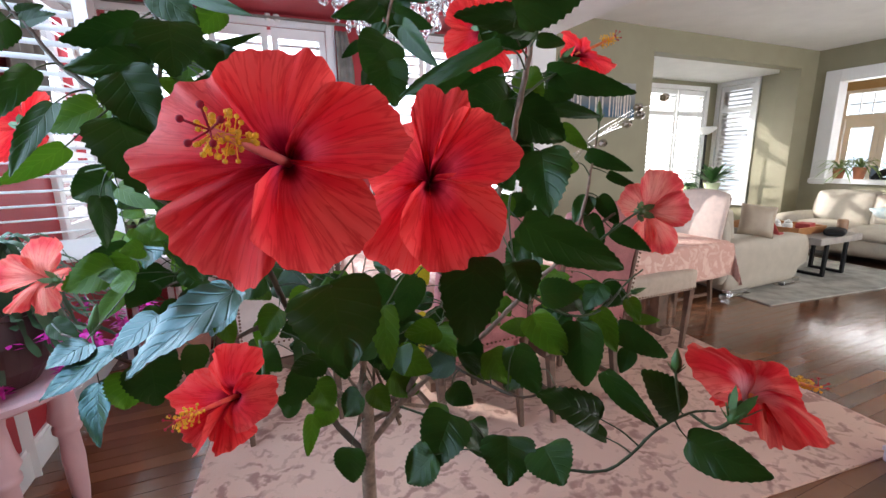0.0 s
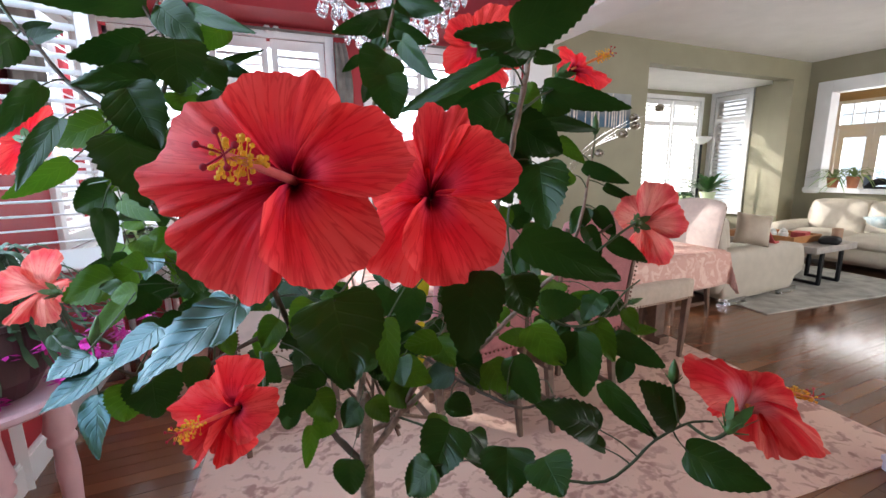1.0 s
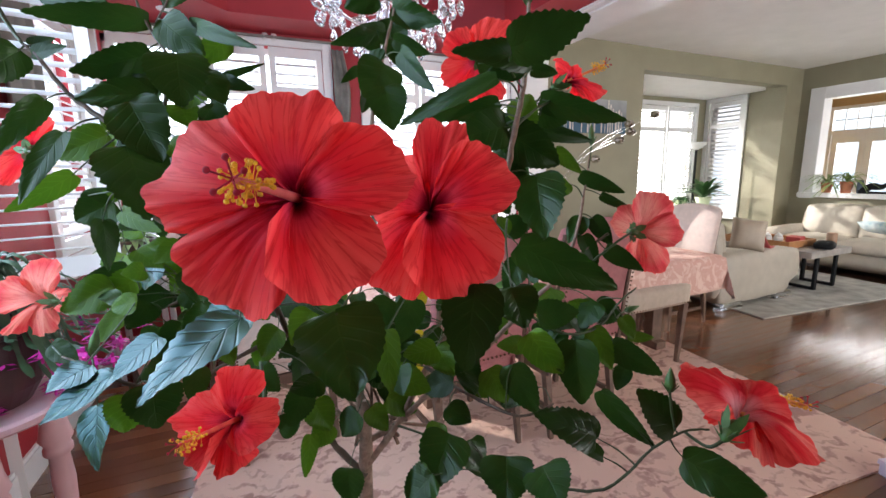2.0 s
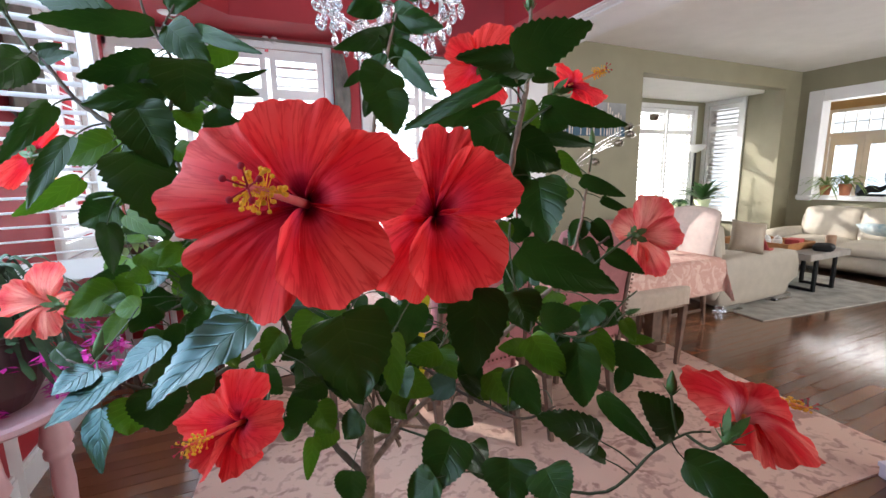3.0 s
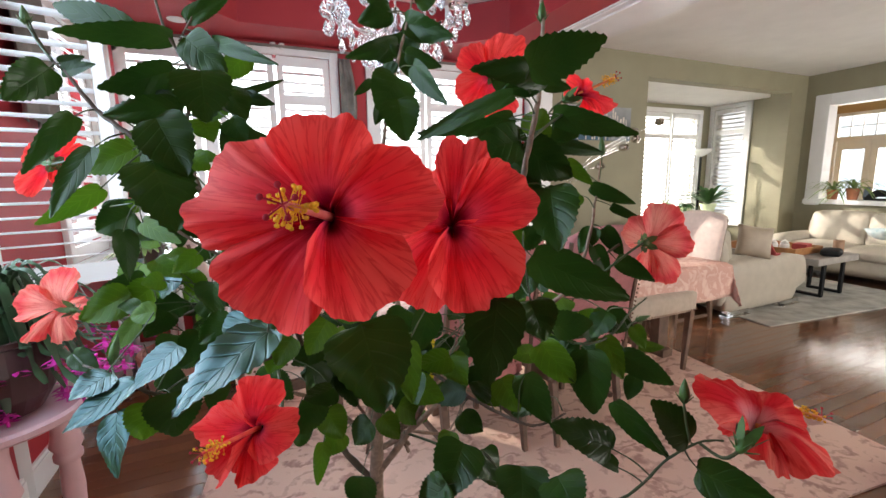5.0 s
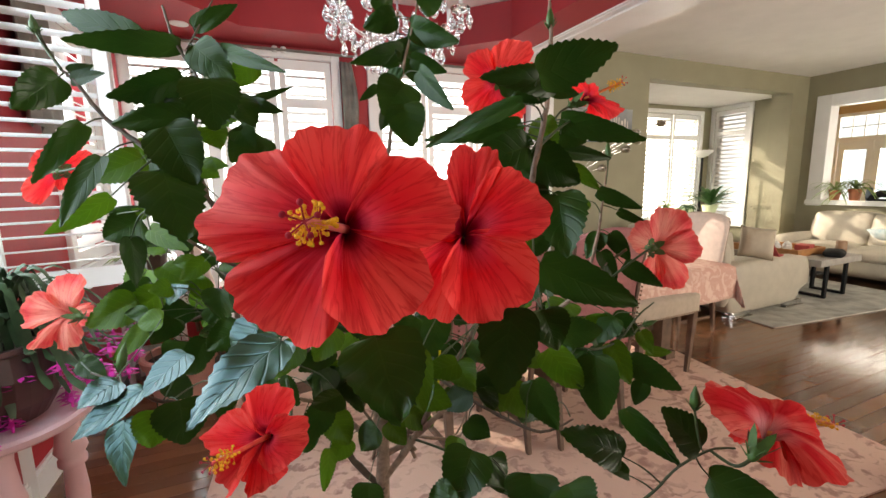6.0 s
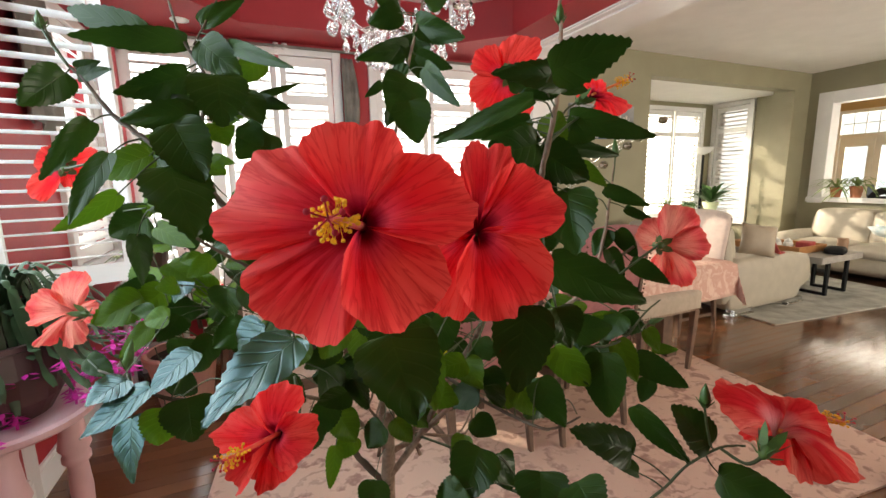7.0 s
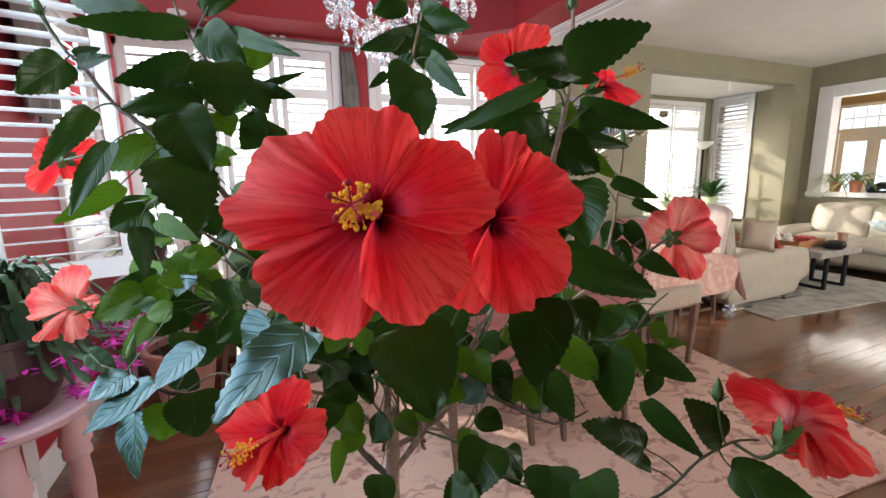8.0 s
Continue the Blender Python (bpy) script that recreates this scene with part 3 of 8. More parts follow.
window("window_dining_corner", -0.95, 0.66, 0.55, 2.50, pose(0, BACK, 0), [(-0.90, -0.40, (1.55,)), (-0.25, 0.19, (2.14,)), (0.22, 0.655, (2.14,))], "tall window with white louvred shutters", (-0.325,))
window("window_dining_middle", 1.06, 2.62, 0.55, 2.50, pose(0, BACK, 0), [(1.065, 1.57, (2.14,)), (1.59, 2.09, (2.14,)), (2.11, 2.615, (2.14,))], "wide window with white louvred shutters")
# left window out of view; closed shutters added to keep sun off the flowers
window("window_dining_left", 0.45, 2.65, 0.95, 2.45, pose(LEFT, 0, 0, 0, 0, 90), [(0.455, 1.15, (1.7,)), (1.25, 1.90, (1.7,)), (2.0, 2.645, (1.7,))], "unseen wide window beside the stool, shutters added to block sun", (1.2, 1.95), tilt=-38)
window("window_dining_side", 3.52, 4.24, 0.95, 2.45, pose(LEFT, 0, 0, 0, 0, 90), [(3.525, 4.235, (1.7,))], "narrow side window with white louvred shutter")
window("window_alcove", 4.85, 7.68, 0.62, 2.55, pose(0, 5.90, 0), [(4.86, 5.54, (2.14,)), (5.56, 6.25, (2.14,)), (6.27, 6.96, (2.14,)), (6.98, 7.675, (2.14,))], "tall alcove window with white louvred shutters")
window("window_alcove_side", -5.82, -5.22, 0.62, 2.62, pose(8.0, 0, 0, 0, 0, -90), [(-5.815, -5.225, (2.2,))], "side window with white louvred shutter")
# unseen rear window, added to give the fill lamp an opening
window("window_rear", -7.4, -4.0, 0.5, 2.5, pose(0, REAR, 0, 0, 0, 180), [], "unseen window opening added for the rear fill lamp", (-6.3, -5.1))

# open shutter panel swung out from the left wall
opened = thing("open_shutter", (-1.07, 2.62, 0.0), "white louvred shutter panel swung open beside the window", "shutter", turn=15)
shutter("panel", 0.0, 0.49, 0.985, 2.58, opened, pitch=0.061, tilt=-6)
for z in (1.2, 2.2):
    part("hinge", boxed(((-0.012, 0.004, z), (0.012, 0.02, z + 0.07))), M_CHROME, opened)
part("post", boxed(((-0.03, -0.012, 0), (0.03, -0.002, 2.598))), M_WHITE, opened)

# baseboards
structure("baseboard_left", boxed(((LEFT, REAR, 0), (LEFT + 0.018, BACK - 0.02, 0.13)), ((LEFT + 0.0, REAR, 0.13), (LEFT + 0.012, BACK - 0.02, 0.15))), M_WHITE, "white moulded baseboard", "baseboard")
structure("baseboard_back", boxed(((LEFT + 0.02, BACK - 0.018, 0), (2.74, BACK, 0.14))), M_WHITE, "white moulded baseboard", "baseboard")
structure("baseboard_living", boxed(((3.04, BACK - 0.018, 0), (4.57, BACK, 0.14))), M_WHITE, "white moulded baseboard", "baseboard")
structure("baseboard_right", boxed(((RIGHT - 0.018, REAR, 0), (RIGHT, BACK, 0.14))), M_WHITE, "white moulded baseboard", "baseboard")

# sunlit ground outside
structure("ground", boxed(((-400, -400, -0.62), (400, 400, -0.40))), mat("pale_outdoor_paving", (0.50, 0.50, 0.48), 0.9, vary=0.2, scale=0.4), "pale paved ground outside the windows", "ground")
structure("floor", boxed(((LEFT - 0.16, REAR - 0.16, -0.30), (11.6, 6.1, -0.012))), M_SEAM, "dark underside of the hardwood floor", "floor")

# ---- rugs ----
def rug(name, w, d, place, material, label):
    bm = bmesh.new()
    nx, ny = 40, 30
    g = [[bm.verts.new((w * i / nx, d * j / ny, 0.012 + 0.002 * noise.noise(Vector((i * 0.7, j * 0.7, 3))))) for i in range(nx + 1)] for j in range(ny + 1)]
    for j in range(ny):
        for i in range(nx):
            bm.faces.new((g[j][i], g[j][i + 1], g[j + 1][i + 1], g[j + 1][i]))
    r = bmesh.ops.extrude_face_region(bm, geom=list(bm.faces))
    for v in [e for e in r["geom"] if isinstance(e, bmesh.types.BMVert)]:
        v.co.z = 0.0005
    bmesh.ops.recalc_face_normals(bm, faces=list(bm.faces))
    ob = part(name, bm, material, smooth=False)
    ob.matrix_basis = place
    return tagged(ob, label, "rug")


rug("dining_rug", 3.35, 2.75, pose(-0.46, 1.42, 0, 0, 0, -6), M_RUG, "cream rug with faded mauve flowers under the table")
rug("living_rug", 2.5, 1.9, pose(4.33, 2.58, 0, 0, 0, -6), M_GREYRUG, "grey mottled pile rug under the coffee table")

# ---- dining furniture ----
def nails(n, a, b, material=M_NAIL):
    """A row of domed nailheads from a to b."""
    bm = bmesh.new()
    a, b = Vector(a), Vector(b)
    for i in range(n):
        bmesh.ops.create_icosphere(bm, subdivisions=1, radius=0.0065, matrix=Matrix.Translation(a.lerp(b, i / (n - 1))))
    return bm


def padded(lo, hi, r=0.03, puff=0.015):
    """A cushion block with rounded edges and swollen faces."""
    bm = bmesh.new()
    bmesh.ops.create_cube(bm, size=1.0)
    bmesh.ops.subdivide_edges(bm, edges=list(bm.edges), cuts=7, use_grid_fill=True)
    lo, hi = Vector(lo), Vector(hi)
    c, h = (lo + hi) / 2, (hi - lo) / 2
    for v in bm.verts:
        p = Vector([v.co[i] * 2 * h[i] for i in range(3)])
        inner = Vector([max(-h[i] + r, min(h[i] - r, p[i])) for i in range(3)])
        d = p - inner
        q = inner + (d.normalized() * min(d.length, r) if d.length > 1e-6 else Vector())
        s = [1 - abs(v.co[i] * 2) ** 2 for i in range(3)]
        for i in range(3):
            if abs(v.co[i]) > 0.499:
                q[i] += math.copysign(puff, v.co[i]) * s[(i + 1) % 3] * s[(i + 2) % 3]
        v.co = c + q
    return bm


def dining_chair(at, turn, fabric, label, top=1.14):
    """Faces +y; its back stands at y = 0."""
    ch = thing("dining_chair", at, label, "chair", "chairs round the dining table", turn=turn)
    part("seat", padded((-0.25, 0.02, 0.40), (0.25, 0.50, 0.51), 0.03, 0.02), fabric, ch, smooth=True)
    part("seat_frame", boxed(((-0.245, 0.03, 0.34), (0.245, 0.49, 0.40)), bevel=0.006), M_LEGWOOD, ch)
    bm = padded((-0.25, -0.045, 0.50), (0.25, 0.035, top), 0.03, 0.018)
    for v in bm.verts:
        f = (v.co.z - 0.5) / (top - 0.5)
        v.co.y -= 0.10 * f * f
        v.co.z += 0.02 * (1 - (v.co.x / 0.25) ** 2) * f
    part("backrest", bm, fabric, ch, smooth=True)
    for s in (-1, 1):
        part("back_frame", tube(bmesh.new(), [(s * 0.238, -0.015, 0.36), (s * 0.243, -0.045, 0.7), (s * 0.243, -0.11, top - 0.03)], [0.017, 0.015, 0.012], 6), M_LEGWOOD, ch)
    for s in (-1, 1):
        part("nailhead_trim", nails(24, (s * 0.222, -0.062, 0.54), (s * 0.222, -0.15, top - 0.05)), M_NAIL, ch)
        part("nailhead_trim", nails(18, (s * 0.257, 0.05, 0.415), (s * 0.257, 0.48, 0.415)), M_NAIL, ch)
    part("nailhead_trim", nails(20, (-0.23, -0.060, 0.53), (0.23, -0.060, 0.53)), M_NAIL, ch)
    for sx in (-1, 1):
        bm = bmesh.new()
        box(bm, (-0.02, -0.02, 0), (0.02, 0.02, 0.36), 0.004)
        for v in bm.verts:
            k = 0.62 + 0.38 * v.co.z / 0.36
            v.co.x, v.co.y = v.co.x * k, v.co.y * k - 0.05 * (1 - v.co.z / 0.36) ** 2
        part("leg", bm, M_LEGWOOD, ch).location = (sx * 0.225, 0.02, 0)
        bm = bmesh.new()
        box(bm, (-0.023, -0.023, 0), (0.023, 0.023, 0.36), 0.004)
        for v in bm.verts:
            k = 0.62 + 0.38 * v.co.z / 0.36
            v.co.x, v.co.y = v.co.x * k, v.co.y * k
        part("leg", bm, M_LEGWOOD, ch).location = (sx * 0.222, 0.45, 0)
    part("stretcher", boxed(((-0.012, 0.03, 0.14), (0.012, 0.44, 0.165)), bevel=0.003), M_LEGWOOD, ch).location = (-0.222, 0, 0)
    part("stretcher", boxed(((-0.012, 0.03, 0.14), (0.012, 0.44, 0.165)), bevel=0.003), M_LEGWOOD, ch).location = (0.222, 0, 0)
    return ch


PINK_LABEL = "dusty pink upholstered dining chair with bronze nailheads"
CREAM_LABEL = "cream upholstered dining chair with a rolled top"
dining_chair((0.94, 2.01, 0.014), 4, M_PINK, PINK_LABEL)
dining_chair((1.565, 1.99, 0.014), 2, M_PINK, PINK_LABEL)
dining_chair((0.08, 2.47, 0.014), 6, M_CREAMFAB, CREAM_LABEL, 1.0)
dining_chair((3.72, 3.0, 0.002), 90, M_CREAMFAB, CREAM_LABEL, 1.06)
dining_chair((-0.42, 3.62, 0.002), -70, M_CREAMFAB, CREAM_LABEL, 1.08)

bench = thing("dining_bench", (2.5, 2.27, 0.014), "cream upholstered bench with nailhead trim under the tablecloth", "bench")
part("seat", padded((-0.36, 0.0, 0.44), (0.33, 0.42, 0.60), 0.03, 0.012), M_BENCH_SHADED, bench, smooth=True)
part("nailhead_trim", nails(26, (-0.34, -0.004, 0.465), (0.31, -0.004, 0.465)), M_NAIL, bench)
part("nailhead_trim", nails(16, (0.335, 0.02, 0.465), (0.335, 0.40, 0.465)), M_NAIL, bench)
for x, y, lean in ((-0.23, 0.03, 0.0), (0.26, 0.03, -0.03), (-0.23, 0.39, 0.0), (0.26, 0.39, -0.03)):
    part("leg", tube(bmesh.new(), [(x - lean, y, 0.45), (x - lean * 0.6, y, 0.25), (x, y, 0.0)], [0.032, 0.026, 0.018], 4), M_LEGWOOD, bench)

table = thing("dining_table", (1.9, 2.85, 0.014), "dark wooden dining table hidden under a cloth", "table")
part("tabletop", boxed(((-1.33, -0.49, 0.70), (1.34, 0.49, 0.735)), bevel=0.006), M_LEGWOOD, table)
for x in (-1.0, 0.95):
    part("pedestal", boxed(((x - 0.05, -0.30, 0.06), (x + 0.05, -0.22, 0.70)), ((x - 0.05, 0.22, 0.06), (x + 0.05, 0.30, 0.70)), ((x - 0.05, -0.35, 0.0), (x + 0.05, 0.35, 0.06))), M_LEGWOOD, table)
    bm = bmesh.new()
    tube(bm, [(x, -0.25, 0.08), (x, 0.25, 0.66)], 0.028, 4)
    tube(bm, [(x + 0.002, 0.25, 0.08), (x + 0.002, -0.25, 0.66)], 0.028, 4)
    part("cross_brace", bm, M_LEGWOOD, table)

# tablecloth: draped sheet with folds that deepen towards the hem
bm = bmesh.new()
hx, hy, drop = 1.355, 0.505, 0.27
nx, ny = 90, 50
g = []
for j in range(ny + 1):
    row = []
    for i in range(nx + 1):
        u, v = -hx - drop + (2 * hx + 2 * drop) * i / nx, -hy - drop + (2 * hy + 2 * drop) * j / ny
        ox, oy = max(abs(u) - hx, 0.0), max(abs(v) - hy, 0.0)
        x, y = max(-hx, min(hx, u)), max(-hy, min(hy, v))
        d = max(ox, oy)
        corner = min(ox, oy)
        wave = 0.009 * math.sin(u * 7 + v * 6) + 0.005 * math.sin(u * 15 - v * 12)
        out = 0.012 + d * 0.10 + wave * (d / drop)
        if ox > 0:
            x += math.copysign(out + corner * (0.10 + 0.18 * math.sin(corner * 30)), u)
        if oy > 0:
            y += math.copysign(out + corner * (0.10 - 0.18 * math.sin(corner * 30)), v)
        z = 0.752 - d * (0.97 + 0.38 * corner / drop) + 0.0015 * noise.noise(Vector((u * 9, v * 9, 0)))
        row.append(bm.verts.new((x, y, z)))
    g.append(row)
for j in range(ny):
    for i in range(nx):
        bm.faces.new((g[j][i], g[j][i + 1], g[j + 1][i + 1], g[j + 1][i]))
cloth = part("tablecloth", bm, M_CLOTH, smooth=True)
cloth.modifiers.new("cloth_thickness", "SOLIDIFY").thickness = 0.003
cloth.matrix_basis = pose(1.9, 2.85, 0.014)
tagged(cloth, "pink damask tablecloth hanging over the table edge", "tablecloth")

# ---- living room ----
def lounge_sofa(at, turn, width, label, pillow):
    """Faces +y, back at y = 0, its near side at x = 0."""
    s = thing("sofa", at, label, "sofa", "pale leather sofas", turn=turn)
    d = 1.25 if pillow else 0.95
    bm = padded((0.04, 0.06, 0.10), (width - 0.04, d, 0.40), 0.09, 0.03)
    part("base", bm, M_LEATHER, s, smooth=True)
    n = 2 if width < 2 else 3
    for i in range(n):
        a, b = 0.16 + i * (width - 0.32) / n, 0.16 + (i + 1) * (width - 0.32) / n
        part("seat_cushion", padded((a, 0.35, 0.30), (b - 0.006, d + 0.05, 0.47), 0.07, 0.03), M_LEATHER, s, smooth=True)
        bm = padded((a, 0.08, 0.42), (b - 0.006, 0.42, 0.88), 0.055, 0.012)
        for v in bm.verts:
            v.co.y -= 0.22 * max(v.co.z - 0.5, 0)
        part("back_cushion", bm, M_LEATHER, s, smooth=True)
    for x0, x1 in ((0.0, 0.20), (width - 0.20, width)):
        bm = padded((x0, 0.10, 0.06), (x1, d + 0.10, 0.56), 0.055, 0.022)
        for v in bm.verts:
            f = (v.co.y - 0.1) / d
            v.co.y += 0.10 * math.sin(v.co.z * 5.2) * f
            if v.co.z < 0.2:
                v.co.y -= 0.14 * f
        part("arm", bm, M_LEATHER, s, smooth=True)
    bm = padded((0.03, 0.0, 0.12), (width - 0.03, 0.16, 0.80), 0.07, 0.02)
    for v in bm.verts:
        v.co.y -= 0.10 * max(v.co.z - 0.3, 0)
    part("back", bm, M_LEATHER, s, smooth=True)
    for x in (0.0, width - 0.10):
        for y in (0.14, d - 0.24):
            part("foot", boxed(((x, y, 0.0), (x + 0.10, y + 0.34, 0.018)), ((x + 0.01, y + 0.02, 0.035), (x + 0.09, y + 0.32, 0.075)), ((x + 0.02, y + 0.08, 0.017), (x + 0.08, y + 0.26, 0.036)), bevel=0.003), M_CHROME, s, "polished chrome sled foot")
    return s


lounge_sofa((4.05, 4.30, 0.002), -90, 1.42, "pale leather sofa with chrome feet seen from its side", True)
lounge_sofa((7.88, 1.75, 0.002), 90, 2.30, "pale leather sofa with sunlight on its seat", False)


M_PILLOW = mat("tan_leather", (0.40, 0.33, 0.25), 0.5, vary=0.08, scale=10, bump=0.3, fine=160)


def throw_pillow(at, rot, size, material, label):
    bm, n = bmesh.new(), 14
    for side in (-1, 1):
        g = []
        for j in range(n + 1):
            row = []
            for i in range(n + 1):
                u, v = -1 + 2 * i / n, -1 + 2 * j / n
                fat = ((1 - u ** 4) * (1 - v ** 4)) ** 0.6
                row.append(bm.verts.new((size * u * (1 - 0.06 * (1 - v * v)), side * 0.075 * fat, size * v * (1 - 0.06 * (1 - u * u)))))
            g.append(row)
        for j in range(n):
            for i in range(n):
                bm.faces.new((g[j][i], g[j][i + 1], g[j + 1][i + 1], g[j + 1][i]))
    bmesh.ops.remove_doubles(bm, verts=list(bm.verts), dist=1e-5)
    bmesh.ops.recalc_face_normals(bm, faces=list(bm.faces))
    ob = part("throw_pillow", bm, material, smooth=True)
    ob.matrix_basis = pose(*at, *rot)
    return tagged(ob, label, "pillow")


throw_pillow((4.66, 2.99, 0.74), (-16, 8, -40), 0.165, M_PILLOW, "pale leather pillow leaning on the sofa back")
throw_pillow((7.55, 3.0, 0.58), (-60, 0, 80), 0.20, mat("blue_patterned_fabric", (0.55, 0.58, 0.57), 0.8, second=(0.20, 0.32, 0.38), scale=11), "white pillow with a blue pattern on the sofa")
bm = padded((-0.16, -0.10, 0.0), (0.16, 0.10, 0.03), 0.014, 0.004)
for v in bm.verts:
    v.co.z += 0.14 * max(0, 1 - abs(v.co.x + 0.12) / 0.16) + 0.006 * noise.noise(v.co * 30)
blanket = part("folded_blanket", bm, M_REDCLOTH, smooth=True)
blanket.matrix_basis = pose(4.90, 3.02, 0.565, 0, 0, 8)
tagged(blanket, "red cloth thrown over the sofa arm", "blanket")

ct = thing("coffee_table", (5.98, 3.25, 0.014), "low coffee table with black loop legs and a grey top", "table")
part("tabletop", boxed(((-0.42, -0.42, 0.40), (0.42, 0.75, 0.475)), bevel=0.006), M_STONE, ct)
for x in (-0.16, 0.24):
    part("leg", boxed(((x, -0.36, 0.0), (x + 0.05, -0.02, 0.03)), ((x, -0.36, 0.37), (x + 0.05, -0.02, 0.40)), ((x, -0.36, 0.03), (x + 0.05, -0.33, 0.37)), ((x, -0.05, 0.03), (x + 0.05, -0.02, 0.37)), bevel=0.003), M_BLACK, ct)
    part("leg", boxed(((x, 0.35, 0.0), (x + 0.05, 0.69, 0.03)), ((x, 0.35, 0.37), (x + 0.05, 0.69, 0.40)), ((x, 0.35, 0.03), (x + 0.05, 0.38, 0.37)), ((x, 0.66, 0.03), (x + 0.05, 0.69, 0.37)), bevel=0.003), M_BLACK, ct)
tray_ob = thing("serving_tray", (5.86, 3.45, 0.49), "orange wooden tray holding cups and a red box", "tray")
part("base", boxed(((-0.26, -0.36, 0.0), (0.26, 0.36, 0.02))), M_TRAYWOOD, tray_ob)
part("rim", boxed(((-0.28, -0.38, 0.0), (-0.26, 0.38, 0.08)), ((0.26, -0.38, 0.0), (0.28, 0.38, 0.08)), ((-0.26, -0.38, 0.0), (0.26, -0.36, 0.08)), ((-0.26, 0.36, 0.0), (0.26, 0.38, 0.08)), bevel=0.003), M_TRAYWOOD, tray_ob)
M_JAR = mat("white_stoneware", (0.68, 0.68, 0.66), 0.3, vary=0.05)
M_BLUEJAR = mat("slate_blue_stoneware", (0.10, 0.13, 0.18), 0.35, vary=0.1)
for x, y, m, lab in ((5.68, 3.62, M_JAR, "white stoneware jar with a rounded lid"), (5.70, 3.50, M_BLUEJAR, "slate blue stoneware jar"), (5.72, 3.38, M_JAR, "white stoneware jar with a rounded lid"), (5.80, 3.30, M_JAR, "white stoneware jar with a rounded lid")):
    jar = thing("jar", (x, y, 0.511), lab, "jar", "jars on the tray")
    part("body", lathe([(0.03, 0), (0.05, 0.02), (0.052, 0.07), (0.04, 0.085)], 14), m, jar, smooth=True)
    part("lid", lathe([(0.042, 0.085), (0.04, 0.10), (0.02, 0.115), (0.01, 0.128)], 14), M_JAR, jar, smooth=True)
bx = part("red_box", boxed(((-0.10, -0.07, 0), (0.10, 0.07, 0.09)), bevel=0.006), M_REDCLOTH)
bx.matrix_basis = pose(5.92, 3.18, 0.511, 0, 0, 12)
tagged(bx, "small red cloth box on the tray", "box")
cd = part("pillar_candle", lathe([(0.05, 0), (0.052, 0.01), (0.052, 0.15), (0.047, 0.158), (0.02, 0.15)], 18), M_CANDLE, smooth=True)
cd.matrix_basis = pose(6.22, 2.96, 0.489)
tagged(cd, "thick brown pillar candle on the coffee table", "candle")
cs = part("eyeglass_case", padded((-0.15, -0.09, 0), (0.15, 0.09, 0.07), 0.03, 0.01), M_BLACK, smooth=True)
cs.matrix_basis = pose(6.02, 2.93, 0.489, 0, 0, 20)
tagged(cs, "soft black pouch on the coffee table", "pouch")


def spiky_plant(name, at, pot_r, pot_h, n, length, width, leaf_mat, pot_mat, label, droop=0.5):
    p = thing(name, at, label, "plant")
    part("pot", lathe([(pot_r * 0.72, 0), (pot_r, pot_h * 0.9), (pot_r * 1.05, pot_h * 0.92), (pot_r * 1.05, pot_h), (pot_r * 0.9, pot_h), (pot_r * 0.88, pot_h * 0.9)], 18), pot_mat, p, smooth=False)
    rnd = random.Random(int(at[0] * 100) + int(at[1] * 37))
    for k in range(n):
        a, e = 2 * math.pi * k / n + rnd.uniform(-0.3, 0.3), rnd.uniform(0.35, 1.25)
        L = length * rnd.uniform(0.7, 1.1)
        bm, prev = bmesh.new(), None
        for i in range(7):
            t = i / 6
            r = L * t * math.cos(e) * (1 + 0.2 * t)
            z = pot_h * 0.9 + L * t * math.sin(e) - droop * L * t * t
            w = width * (math.sin(math.pi * min(t * 0.85 + 0.13, 1)) ** 0.7)
            c, s = math.cos(a), math.sin(a)
            cur = [bm.verts.new((c * r - s * q * w, s * r + c * q * w, z + (0.25 * w if abs(q) > 0.5 else 0))) for q in (-1, 0, 1)]
            if prev:
                for j in range(2):
                    bm.faces.new((prev[j], prev[j + 1], cur[j + 1], cur[j]))
            prev = cur
        part("leaf", bm, leaf_mat, p, smooth=True)
    return p


# alcove: low white shelf with plants, torchiere
shelf = thing("plant_shelf", (6.75, 5.35, 0.10), "low white shelf carrying potted plants", "shelf")
part("top", boxed(((-0.75, -0.17, 0.66), (0.78, 0.17, 0.69)), bevel=0.004), M_WHITE, shelf)
for x in (-0.73, 0.74):
    part("side", boxed(((x, -0.16, -0.10), (x + 0.025, 0.16, 0.66))), M_WHITE, shelf)
spiky_plant("potted_dracaena", (7.30, 5.33, 0.79), 0.13, 0.14, 28, 0.60, 0.042, M_PLANTGREEN, M_GREEN_BOX, "dark green dracaena in a pale planter", 0.35)
spiky_plant("potted_ivy", (6.72, 5.33, 0.79), 0.11, 0.11, 26, 0.26, 0.030, M_PLANTGREEN, M_GREEN_BOX, "bushy green plant in a pale planter", 0.8)
spiky_plant("potted_spider_plant", (6.22, 5.33, 0.79), 0.11, 0.11, 18, 0.42, 0.018, M_PALEGREEN, M_GREEN_BOX, "pale spider plant in a planter", 0.6)
lamp = thing("torchiere_lamp", (7.42, 5.62, 0), "black torchiere floor lamp with a white bowl shade", "lamp")
part("base", lathe([(0.14, 0), (0.14, 0.015), (0.03, 0.03)], 20), M_BLACK, lamp)
part("pole", lathe([(0.022, 0.02), (0.022, 1.78)], 10), M_BLACK, lamp)
